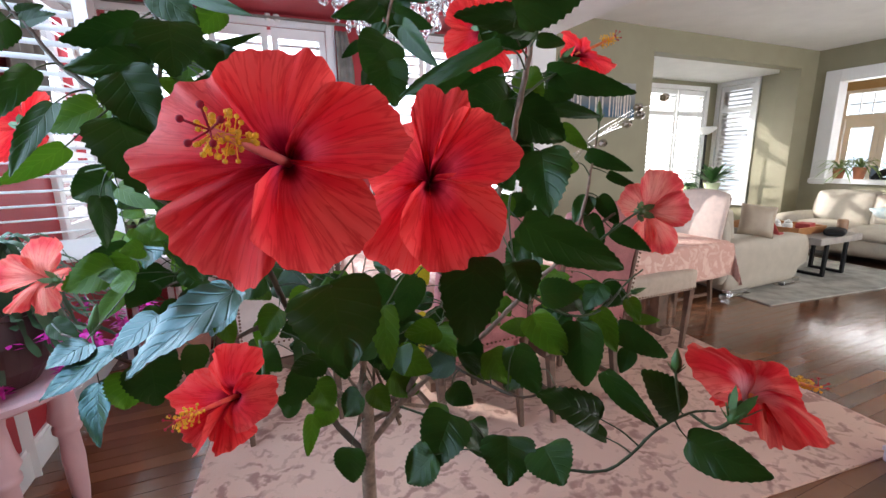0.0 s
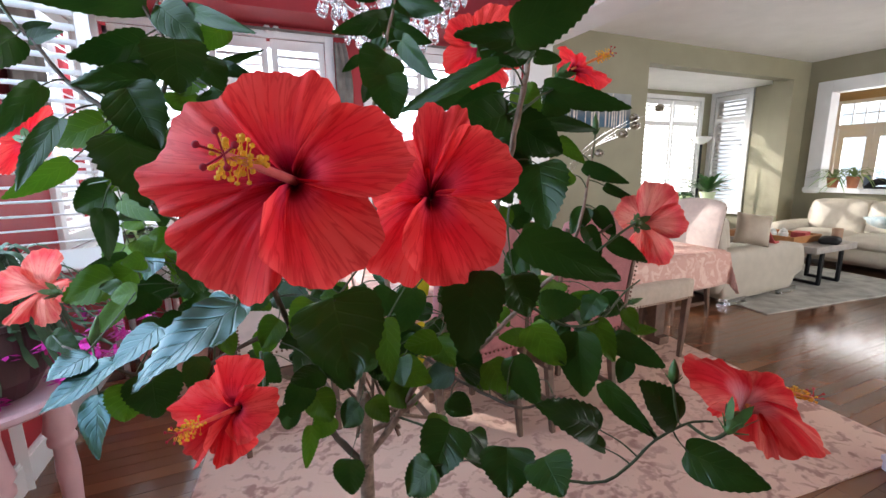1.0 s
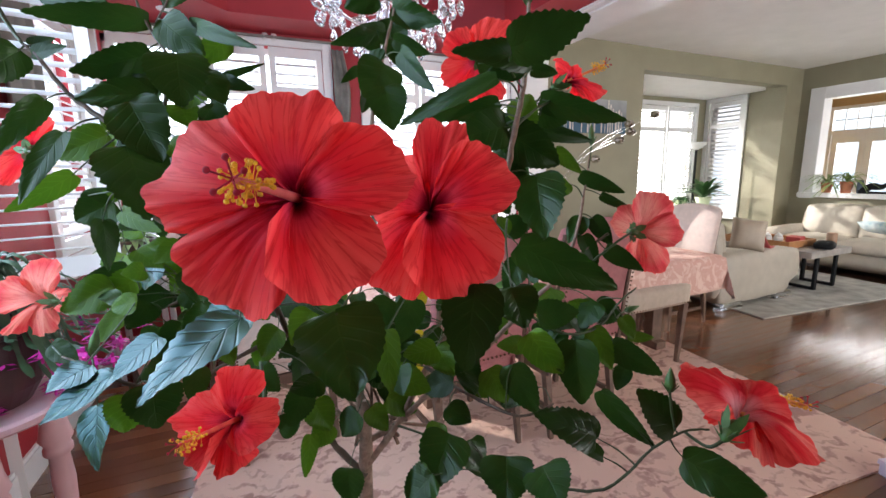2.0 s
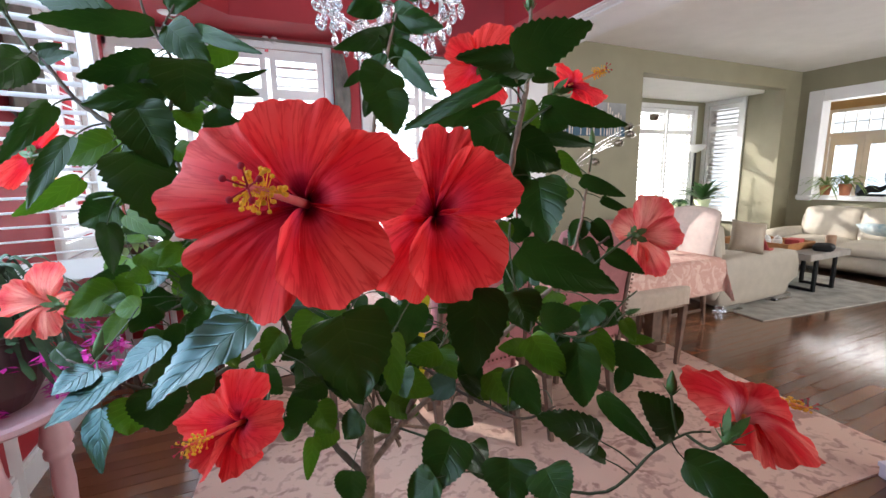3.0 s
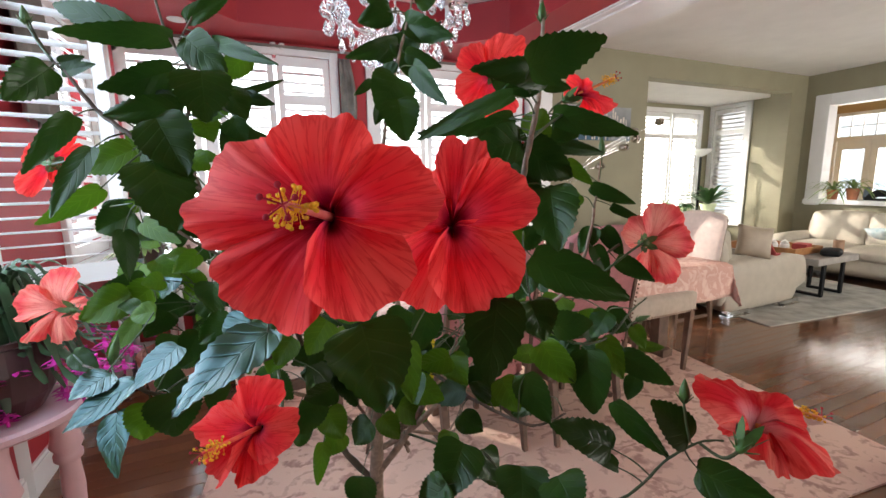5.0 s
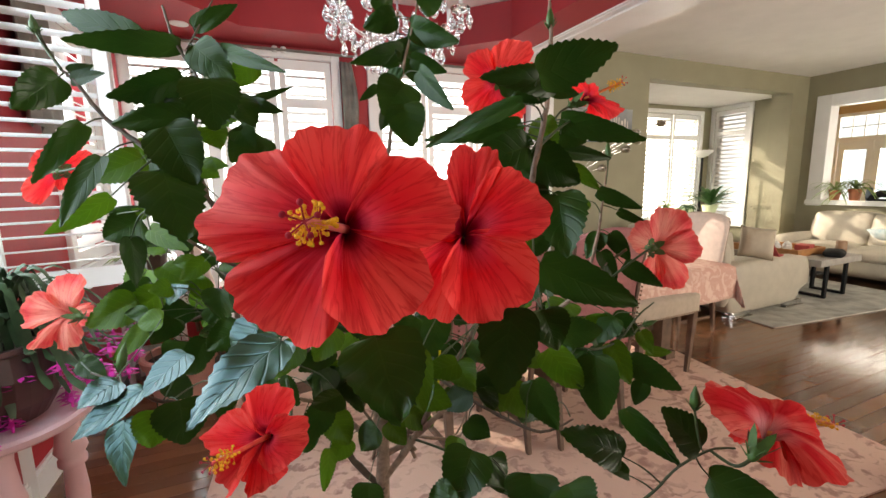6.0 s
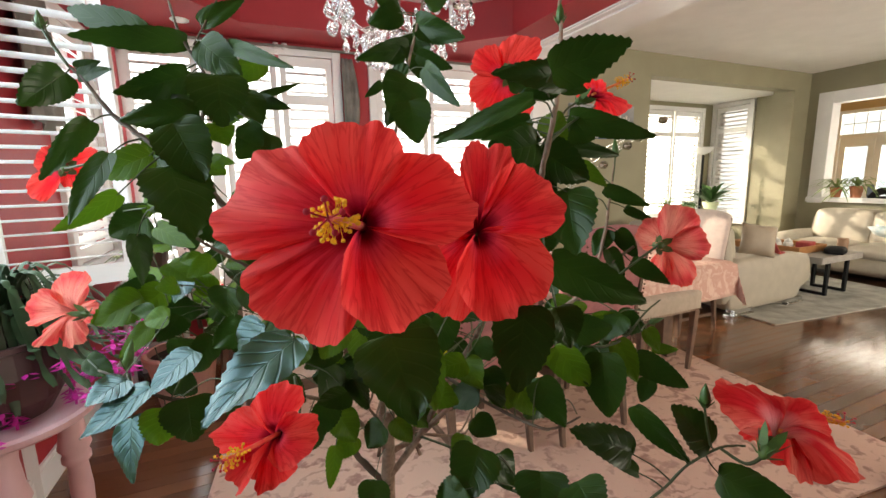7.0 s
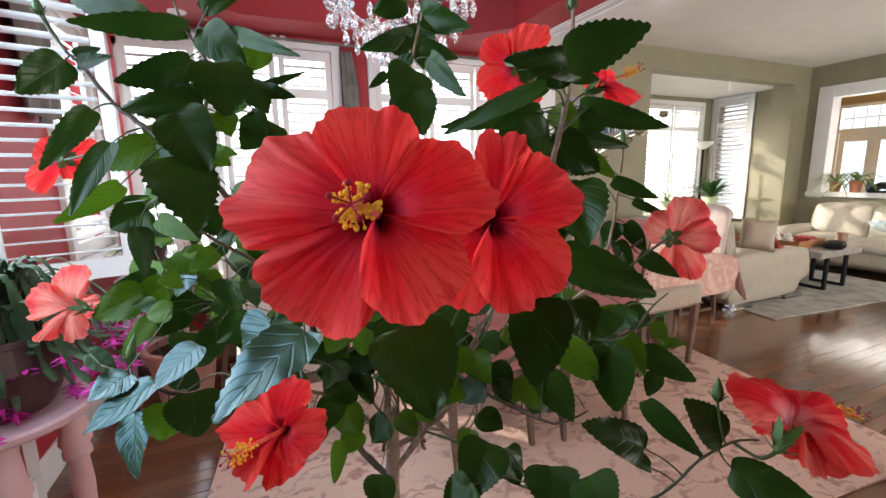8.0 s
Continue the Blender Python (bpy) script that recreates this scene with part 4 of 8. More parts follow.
part("shade", lathe([(0.02, 1.76), (0.10, 1.80), (0.165, 1.875), (0.175, 1.895), (0.16, 1.885), (0.09, 1.82), (0.02, 1.79)], 24), M_WHITE, lamp, smooth=True)

# chrome arc lamp with five globes
arc = thing("arc_lamp", (2.62, 3.80, 0), "chrome arc floor lamp with smoked glass globes", "lamp")
part("base", lathe([(0.16, 0), (0.16, 0.03), (0.03, 0.04)], 22), M_CHROME, arc)
part("stem", tube(bmesh.new(), [(0, 0, 0.03), (0, 0, 0.7), (0.05, -0.02, 1.05)], 0.014, 8), M_CHROME, arc)
M_SMOKE = mat("mirrored_globe", (0.55, 0.50, 0.46), 0.08, metal=1.0, vary=0.05)
for x, y, z in ((3.47, 3.52, 1.872), (3.48, 3.50, 1.794), (3.364, 3.535, 1.713), (3.133, 3.603, 1.533), (3.71, 3.43, 1.96)):
    p, q = Vector((0.05, -0.02, 1.05)), Vector((x - 2.62, y - 3.80, z))
    mid = p.lerp(q, 0.45) + Vector((-0.03, 0, 0.16))
    part("arm", tube(bmesh.new(), bend([p, mid, q], 6), 0.0022, 6), M_CHROME, arc)
    sh = part("globe", lathe([(0.01, -0.045), (0.035, -0.035), (0.05, 0), (0.035, 0.035), (0.012, 0.05), (0.012, 0.062)], 18), M_SMOKE, arc, smooth=True)
    sh.matrix_basis = pose(*q, 90, 0, -35) @ Matrix.Diagonal((0.95, 0.80, 1.45, 1))

# canvas with birch trunks
pic = thing("canvas_painting", (3.79, BACK, 2.06), "wide canvas of pale birch trunks over orange and blue", "painting")
part("canvas", boxed(((-0.49, -0.035, -0.195), (0.49, 0.0, 0.195))), mat("painted_sunset_ground", (0.03, 0.06, 0.09), 0.7, second=(0.34, 0.09, 0.04), scale=4), pic)
rnd = random.Random(4)
x = -0.47
while x < 0.47:
    w = rnd.uniform(0.008, 0.03)
    part("painted_trunk", boxed(((x, -0.038, -0.19), (x + w, -0.0352, rnd.uniform(0.05, 0.19)))), mat("painted_birch", (0.62, 0.56, 0.50), 0.7, vary=0.3, scale=30), pic) if rnd.random() < 0.75 else None
    x += w + rnd.uniform(0.01, 0.05)

nt = bpy.data.materials["painted_sunset_ground"].node_tree
co, sep_z, sky_ramp, brush, add = (nt.nodes.new("ShaderNode" + k) for k in ("TexCoord", "SeparateXYZ", "ValToRGB", "TexNoise", "Math"))
brush.inputs["Scale"].default_value = 7
add.operation = "MULTIPLY_ADD"
add.inputs[1].default_value = 0.22
nt.links.new(co.outputs["Object"], sep_z.inputs[0])
nt.links.new(co.outputs["Object"], brush.inputs["Vector"])
nt.links.new(brush.outputs["Fac"], add.inputs[0])
nt.links.new(sep_z.outputs["Z"], add.inputs[2])
for el, (p, c) in zip([sky_ramp.color_ramp.elements[0], sky_ramp.color_ramp.elements[1], sky_ramp.color_ramp.elements.new(0.12)], ((0.0, (0.05, 0.11, 0.17, 1)), (0.22, (0.36, 0.13, 0.06, 1)), (0.10, (0.16, 0.17, 0.18, 1)))):
    el.position, el.color = p, c
nt.links.new(add.outputs[0], sky_ramp.inputs["Fac"])
nt.links.new(sky_ramp.outputs["Color"], nt.nodes["Principled BSDF"].inputs["Base Color"])

# plants and figure on the pass-through ledge
spiky_plant("ledge_spider_plant", (8.06, 3.90, 1.03), 0.075, 0.15, 34, 0.55, 0.012, M_PALEGREEN, M_TERRA, "spider plant in a terracotta pot on the ledge", 0.7)
spiky_plant("ledge_spider_plant", (8.06, 3.66, 1.03), 0.08, 0.17, 34, 0.55, 0.012, M_PALEGREEN, M_TERRA, "spider plant in a terracotta pot on the ledge", 0.8)
fig = thing("ledge_ornament", (8.06, 3.30, 1.03), "dark metal ornament with a thin ring on the ledge", "ornament")
part("body", tube(bmesh.new(), bend([(0, 0.20, 0.02), (0, 0.08, 0.10), (0, -0.04, 0.10), (0, -0.16, 0.22)], 5), [0.05] * 8 + [0.045, 0.04, 0.035, 0.03, 0.025, 0.02, 0.015, 0.01], 8), M_BLACK, fig, smooth=True)
part("base", boxed(((-0.05, -0.10, 0), (0.05, 0.20, 0.03))), M_BLACK, fig)
ringpts = [(0, -0.26 + 0.20 * math.cos(a), 0.28 + 0.20 * math.sin(a)) for a in [2 * math.pi * i / 28 for i in range(29)]]
part("ring", tube(bmesh.new(), ringpts, 0.005, 6), M_BLACK, fig)
part("ring_stem", tube(bmesh.new(), [(0, -0.26, 0.0), (0, -0.26, 0.08)], 0.008, 6), M_BLACK, fig)
vs = part("small_vase", lathe([(0.03, 0), (0.045, 0.05), (0.04, 0.14), (0.03, 0.19)], 14), M_BLUEJAR, smooth=True)
vs.matrix_basis = pose(8.06, 3.50, 1.03)
tagged(vs, "dark cylindrical vase on the ledge", "vase")

# ---- dining room, small things ----
# chandelier
ch = thing("crystal_chandelier", (0.76, 2.70, 0), "crystal chandelier with pear-shaped drops hanging from the tray", "chandelier")
part("canopy", lathe([(0.07, 2.905), (0.07, 2.885), (0.02, 2.86)], 18), M_CHROME, ch)
part("rod", tube(bmesh.new(), [(0, 0, 2.87), (0, 0, 2.2)], 0.008, 8), M_CHROME, ch)
part("centre_ball", lathe([(0.01, 2.16), (0.05, 2.19), (0.07, 2.25), (0.05, 2.32), (0.02, 2.36)], 16), M_CRYSTAL, ch, smooth=False)
drop = bmesh.new()
rings = [(0.001, 0.0), (0.012, 0.008), (0.019, 0.022), (0.017, 0.036), (0.009, 0.052), (0.002, 0.062)]
prev = None
for r, z in rings:
    cur = [drop.verts.new((r * math.cos(2 * math.pi * i / 8 + z * 40), 0.62 * r * math.sin(2 * math.pi * i / 8 + z * 40), z - 0.066)) for i in range(8)]
    if prev:
        for i in range(8):
            drop.faces.new((prev[i], prev[(i + 1) % 8], cur[(i + 1) % 8], cur[i]))
    prev = cur
drop_me = bpy.data.meshes.new("crystal_drop")
drop.to_mesh(drop_me)
drop.free()
drop_me.materials.append(M_CRYSTAL)
bead = bmesh.new()
bmesh.ops.create_icosphere(bead, subdivisions=1, radius=0.0075)
bead_me = bpy.data.meshes.new("crystal_bead")
bead.to_mesh(bead_me)
bead.free()
bead_me.materials.append(M_CRYSTAL)
rnd = random.Random(11)


def hang(me, name, p, s=1.0):
    o = new(name, me)
    o.parent = ch
    o.matrix_basis = pose(*p, 0, 0, rnd.uniform(0, 180)) @ Matrix.Diagonal((s, s, s, 1))


for k in range(8):
    a = 2 * math.pi * k / 8 + 0.2
    c, s = math.cos(a), math.sin(a)
    part("arm", tube(bmesh.new(), bend([(0.04 * c, 0.04 * s, 2.26), (0.16 * c, 0.16 * s, 2.20), (0.28 * c, 0.28 * s, 2.24), (0.35 * c, 0.35 * s, 2.33)], 5), 0.008, 7), M_CRYSTAL, ch, smooth=True)
    part("cup", lathe([(0.012, 2.32), (0.05, 2.335), (0.055, 2.35), (0.015, 2.35)], 14, (0.35 * c, 0.35 * s, 0)), M_CRYSTAL, ch)
    part("candle_sleeve", lathe([(0.012, 2.35), (0.012, 2.44)], 10, (0.35 * c, 0.35 * s, 0)), M_WHITE, ch)
    for j in range(6):
        b = 2 * math.pi * j / 6
        hang(drop_me, "crystal_drop", (0.35 * c + 0.055 * math.cos(b), 0.35 * s + 0.055 * math.sin(b), 2.335 - 0.01 * (j % 2)), 1.35)
    for j in range(9):
        t = j / 8
        r = 0.33 - 0.22 * t
        hang(bead_me, "crystal_bead", (r * c, r * s, 2.30 - 0.16 * math.sin(math.pi * t) - 0.02 * t))
    for r, z in ((0.30, 2.21), (0.24, 2.16), (0.18, 2.14), (0.12, 2.12)):
        hang(drop_me, "crystal_drop", (r * math.cos(a + 0.2), r * math.sin(a + 0.2), z), 1.25)
        hang(drop_me, "crystal_drop", (r * math.cos(a - 0.25), r * math.sin(a - 0.25), z + 0.05), 1.1)
        hang(bead_me, "crystal_bead", (r * math.cos(a + 0.2), r * math.sin(a + 0.2), z + 0.012))
hang(drop_me, "crystal_drop", (0, 0, 2.16), 1.6)

# grey swag cloth, curtain brackets and recessed lights
bm = bmesh.new()
g = []
for j in range(15):
    row = []
    for i in range(9):
        u, t = i / 8, j / 14
        row.append(bm.verts.new((0.735 + 0.13 * u * (0.75 + 0.4 * math.sin(t * 3)), BACK - 0.06 - 0.022 * math.sin(u * 16 + t * 2), 2.50 - 0.72 * t)))
    g.append(row)
for j in range(14):
    for i in range(8):
        bm.faces.new((g[j][i], g[j][i + 1], g[j + 1][i + 1], g[j + 1][i]))
cur = part("curtain", bm, M_GREYCLOTH, smooth=True)
cur.modifiers.new("cloth_thickness", "SOLIDIFY").thickness = 0.004
tagged(cur, "grey cloth curtain gathered beside the window", "curtain")
rod = thing("curtain_rod", (0.0, BACK - 0.055, 2.555), "dark curtain rod with white brackets over the window", "curtain rod")
part("rod", tube(bmesh.new(), [(-0.9, 0, 0), (0.95, 0, 0)], 0.012, 8), M_GREYCLOTH, rod)
for x in (0.20, 0.27):
    part("bracket", lathe([(0.02, -0.02), (0.032, 0.0), (0.02, 0.03)], 12, (x, 0.02, 0)), M_WHITE, rod)
rod2 = copy_thing(rod, pose(1.95, BACK - 0.055, 2.555))
for x, y in ((-0.45, 4.06), (2.16, 3.95), (-0.75, 2.4)):
    sp = thing("recessed_light", (x, y, SOFFIT), "round white recessed ceiling light", "ceiling light", "recessed lights")
    part("ring", lathe([(0.062, -0.0005), (0.06, -0.006), (0.045, -0.003)], 24), M_WHITE, sp)
    part("lens", lathe([(0.043, -0.0035), (0.03, -0.0075), (0.01, -0.0085)][::-1], 24), M_WHITE, sp)

bm = bmesh.new()
g = []
for j in range(12):
    g.append([bm.verts.new((LEFT + 0.05 + 0.02 * math.sin(i * 1.9 + j * 0.2), 3.08 + 0.40 * i / 10, 2.52 - 0.78 * j / 11 + 0.03 * math.sin(i * 0.9))) for i in range(11)])
for j in range(11):
    for i in range(10):
        bm.faces.new((g[j][i], g[j][i + 1], g[j + 1][i + 1], g[j + 1][i]))
cur2 = part("curtain", bm, M_GREYCLOTH, smooth=True)
cur2.modifiers.new("cloth_thickness", "SOLIDIFY").thickness = 0.004
tagged(cur2, "short grey cloth curtain on the red wall", "curtain")

# pink stool with the flowering cactus
st = thing("pink_stool", (-0.83, 2.02, 0.0), "pale pink painted stool with turned legs", "stool")
part("top", lathe([(0.216, 0.685), (0.228, 0.695), (0.228, 0.712), (0.216, 0.72), (0.0, 0.72)], 40), M_PINKPAINT, st)
prof = [(0.020, 0.0), (0.026, 0.05), (0.030, 0.10), (0.020, 0.13), (0.028, 0.20), (0.035, 0.34), (0.030, 0.44), (0.043, 0.455), (0.043, 0.475), (0.036, 0.485), (0.050, 0.51), (0.040, 0.56), (0.034, 0.64), (0.040, 0.69)]
for k in range(3):
    a = radians(-74 + 120 * k)
    part("leg", lathe(prof, 16, (0.16 * math.cos(a), 0.16 * math.sin(a), 0)), M_PINKPAINT, st, smooth=True)

cactus = thing("flowering_cactus", (-0.83, 2.02, 0.72), "drooping holiday cactus with magenta flowers in a plum pot", "plant")
part("pot", lathe([(0.115, 0), (0.15, 0.06), (0.165, 0.15), (0.16, 0.23), (0.168, 0.235), (0.168, 0.25), (0.15, 0.25), (0.148, 0.22)], 28), M_PLUMPOT, cactus, smooth=False)
part("soil", lathe([(0.149, 0.215), (0.0, 0.222)], 20), M_SOIL, cactus)
rnd = random.Random(5)
M_CACTUS = mat("cactus_segment", (0.035, 0.075, 0.03), 0.45, vary=0.3, scale=20)
for k in range(166):
    blooming = k >= 150
    a, reach = (rnd.uniform(-0.7, 0.6), rnd.uniform(0.26, 0.42)) if blooming else (rnd.uniform(0, 2 * math.pi), rnd.uniform(0.10, 0.27))
    lift, fall = rnd.uniform(0.04, 0.26), rnd.uniform(0.0, 0.12 if blooming else 0.20)
    bm, prev, n = bmesh.new(), None, 16
    c, s = math.cos(a), math.sin(a)
    for i in range(n + 1):
        t = i / n
        r = 0.03 + reach * t ** 0.8
        z = 0.24 + lift * math.sin(math.pi * min(t * 1.3, 1)) - fall * t * t
        w = 0.012 * (0.45 + 0.55 * abs(math.sin(t * n / 4 * math.pi)))
        cur = [bm.verts.new((c * r - s * q * w, s * r + c * q * w, z - 0.004 * abs(q))) for q in (-1, 0, 1)]
        if prev:
            for j in range(2):
                bm.faces.new((prev[j], prev[j + 1], cur[j + 1], cur[j]))
        prev = cur
    tip = prev[1].co.copy()
    part("branch", bm, M_CACTUS, cactus, smooth=True)
    if k % 4 == 0 or blooming:
        bm = bmesh.new()
        for j in range(9):
            b, tier = 2 * math.pi * j / 5, j // 5
            p0 = tip + Vector((0, 0, -0.012 - 0.022 * tier))
            q = p0 + Vector((0.034 * math.cos(b), 0.034 * math.sin(b), -0.012 + 0.012 * tier))
            sd = Vector((-math.sin(b), math.cos(b), 0)) * 0.008
            v = [bm.verts.new(x) for x in (p0 - sd * 0.5, p0 + sd * 0.5, p0.lerp(q, 0.6) + sd, q, p0.lerp(q, 0.6) - sd)]
            bm.faces.new(v)
        tube(bm, [tip, tip + Vector((0, 0, -0.05))], [0.006, 0.004], 6)
        part("flower", bm, M_MAGENTA, cactus, "magenta fringed flower")

# planters beside the windows
pl = thing("pink_planter", (-0.58, 3.42, 0), "large pale pink clay planter on the floor", "planter")
part("pot", lathe([(0.15, 0), (0.20, 0.30), (0.215, 0.31), (0.225, 0.36), (0.215, 0.37), (0.19, 0.37), (0.19, 0.32)], 28), mat("pale_pink_clay", (0.56, 0.30, 0.25), 0.7, vary=0.08, bump=0.2), pl, smooth=False)
part("soil", lathe([(0.19, 0.325), (0.0, 0.33)], 20), M_SOIL, pl)
stand = thing("plant_stand", (-0.80, 3.92, 0), "white painted plant stand by the window", "plant stand")
part("top", boxed(((-0.18, -0.17, 0.72), (0.18, 0.17, 0.76)), bevel=0.006), M_WHITE, stand)
for x in (-0.15, 0.15):
    for y in (-0.14, 0.14):
        part("leg", lathe([(0.018, 0), (0.022, 0.3), (0.018, 0.72)], 10, (x, y, 0)), M_WHITE, stand)
pp = spiky_plant("brown_pot_plant", (-0.79, 3.88, 0.76), 0.13, 0.24, 34, 0.24, 0.026, M_PALEGREEN, mat("brown_glazed_pot", (0.09, 0.05, 0.035), 0.5, vary=0.2), "bushy pale plant in a brown pot with a blue tag", 0.7)
tag = part("tag", boxed(((-0.035, -0.148, 0.05), (0.025, -0.142, 0.17))), M_BLUE, pp, "blue and white plant tag")

lilac = thing("lilac_box", (2.56, 1.10, 0.0), "low pale lilac box standing on the floor by the rug", "box", turn=-20)
M_LILAC = mat("pale_lilac_card", (0.66, 0.58, 0.68), 0.5, vary=0.05)
part("body", boxed(((0, -0.34, 0), (0.40, 0.0, 0.05)), bevel=0.004), M_LILAC, lilac)
part("lid", boxed(((-0.006, -0.346, 0.05), (0.406, 0.006, 0.075)), bevel=0.004), M_LILAC, lilac)

# ---- the hibiscus ----
def blade(length, width, curl=0.15, fold=0.12, tooth=0.02, point=1.0, wave=0.0, seed=0, n=24, m=11):
    """A serrated leaf: base at the origin, midrib along +y, face up +z. uv: u across (-1..1), v along."""
    rnd = random.Random(seed)
    ph = rnd.uniform(0, 6)
    bm = bmesh.new()
    uvl = bm.loops.layers.uv.new("UVMap")
    rows, uvs = [], {}
    for i in range(n + 1):
        t = i / n
        w = 0.5 * width * math.sin(math.pi * min(t, 1.0) ** 0.66) ** 0.72 * (1 - 0.20 * point * t)
        w = max(w, 0.0006)
        row = []
        for j in range(m):
            u = -1 + 2 * j / (m - 1)
            # teeth point forward and are coarsest past the middle
            bite = tooth * (1.0 if i % 2 else -1.0) * min(1.0, t * 3.0) * abs(u) ** 6
            x = u * (w + bite * width)
            y = length * (t - 0.13 * abs(u) ** 1.4 * (1 - t) ** 2 * (w / (0.5 * width)) + 0.02 * abs(u) * t + 0.5 * bite * (1 - t))
            z = fold * abs(x) - curl * length * t * t + 0.010 * width * math.sin(t * 21 - abs(u) * 3.0) * abs(u) ** 0.8 + wave * width * math.sin(7 * t + 3 * u + ph) * u
            v = bm.verts.new((x, y, z))
            uvs[v] = (u, t)
            row.append(v)
        rows.append(row)
    for a, b in zip(rows, rows[1:]):
        for j in range(m - 1):
            f = bm.faces.new((a[j], a[j + 1], b[j + 1], b[j]))
            for lp in f.loops:
                lp[uvl].uv = uvs[lp.vert]
    return bm


hibiscus = thing("hibiscus_tree", (0.18, 1.15, 0.0), "potted red hibiscus tree with many open flowers", "plant")
hibiscus_inv = hibiscus.matrix_basis.inverted()
LEAF_COUNT = [0]


def leaf(base, tip, width, face, joint, kind="dark", curl=0.14):
    """A leaf from base to tip whose upper side looks along face; a thin stalk ties its base to the joint on a limb."""
    b, t, f = Vector(base), Vector(tip), Vector(face)
    y = (t - b).normalized()
    z = (f - y * f.dot(y)).normalized()
    x = y.cross(z)
    LEAF_COUNT[0] += 1
    k = LEAF_COUNT[0]
    rnd = random.Random(k * 7)
    m = {"dark": M_LEAF, "quilted": M_LEAF_QUILTED_SHEEN, "young": M_LEAF_YOUNG, "yellow": M_LEAF_YELLOW}[kind]
    length = (t - b).length
    bm = blade(length, width, curl * rnd.uniform(0.7, 1.3), rnd.uniform(0.05, 0.26), rnd.uniform(0.010, 0.024), rnd.uniform(0.2, 1.0), rnd.uniform(0.0, 0.07), k)
    rot = Matrix((x, y, z)).transposed().to_4x4()
    # the tip bends back; tilt the blade so that its end still meets the wanted point
    ob = part("leaf", bm, m, hibiscus, smooth=True)
    ob.matrix_basis = hibiscus_inv @ Matrix.Translation(b) @ rot @ pose(0, 0, 0, math.degrees(math.atan(curl)), 0, 0)
    j = Vector(joint)
    d = (b - j).length
    bm = tube(bmesh.new(), [hibiscus_inv @ p for p in bend([j, j.lerp(b, 0.55) - y * 0.07 * d + Vector((0, 0, 0.04 * d)), b + y * 0.003], 4)], [0.0012] * 5 + [0.0009] * 4, 5)
    part("leaf_stalk", bm, M_STALK, ob, smooth=True).matrix_basis = ob.matrix_basis.inverted()
    return ob


def branch(points, r0, r1, material=None):
    pts = bend(points, 5)
    n = len(pts)
    rnd = random.Random(n)
    pts = [p + Vector((rnd.uniform(-1, 1), rnd.uniform(-1, 1), rnd.uniform(-1, 1))) * r0 * 0.12 for p in pts]
    radii = [0.78 * (r0 + (r1 - r0) * i / (n - 1)) * (1 + 0.10 * math.sin(i * 2.1)) for i in range(n)]
    return part("branch", tube(bmesh.new(), [hibiscus_inv @ p for p in pts], radii, 8), material or M_BARK, hibiscus, smooth=True)


def petal_mesh(lobes, ruffle, seed, n=20, m=45):
    """A broad petal fanning out of the throat. lobes: (angle, radius, height over the mouth) of its left shoulder, tip and right shoulder."""
    rnd = random.Random(seed)
    ph, ph2, ph3 = rnd.uniform(0, 6), rnd.uniform(0, 6), rnd.uniform(0, 6)
    (a0, r0, z0), (a1, r1, z1), (a2, r2, z2) = lobes
    size = (r0 + r1 + r2) / 3

    def across(u, p, q, r):
        """A smooth line through p at u = -0.72, q at 0 and r at 0.72."""
        k = u / 0.72
        return q + (r - p) / 2 * k + ((p + r) / 2 - q) * k * k

    bm = bmesh.new()
    uvl = bm.loops.layers.uv.new("UVMap")
    rows, uvs = [], {}
    for i in range(n + 1):
        t = i / n
        row = []
        for j in range(m):
            u = -1 + 2 * j / (m - 1)
            k = max(-1.0, min(1.0, u / 0.72))
            ang = a1 + (a2 - a1) * max(u, 0) / 0.72 + (a0 - a1) * max(-u, 0) / 0.72
            reach = max(across(0.86 * u, r0, r1, r2), 0.3 * size) * (0.42 + 0.58 * (1 - abs(u) ** 5) ** 0.5)
            reach *= 1 + (0.020 * math.sin(u * 9 + ph) + 0.014 * math.sin(u * 19 + ph2) + 0.010 * math.sin(u * 37 + ph3)) * t ** 3
            rho = reach * (0.02 + 0.98 * t)
            z = across(k * 0.72, z0, z1, z2) * t ** 1.25
            z -= 0.34 * size * max(0.0, 1 - t / 0.42) ** 2
            z += 0.09 * size * math.sin(math.pi * t) * (1 - u * u) + 0.07 * size * math.sin(u * 3.1 + ph) * t
            z += ruffle * size * t ** 2.4 * (math.sin(u * 4.6 + ph) + 0.7 * math.sin(u * 11 + ph2) * t + 0.45 * math.sin(u * 23 + ph3) * t ** 3)
            # pleats along the veins
            z += (0.012 * math.sin(u * 15 + ph3) + 0.007 * math.sin(u * 34 + ph)) * size * t ** 0.8
            q = radians(ang)
            v = bm.verts.new((rho * math.cos(q), rho * math.sin(q), z))
            uvs[v] = (u, t)
            row.append(v)
        rows.append(row)
    for a, b in zip(rows, rows[1:]):
        for j in range(m - 1):
            f = bm.faces.new((a[j], a[j + 1], b[j + 1], b[j]))
            for lp in f.loops:
                lp[uvl].uv = uvs[lp.vert]
    return bm


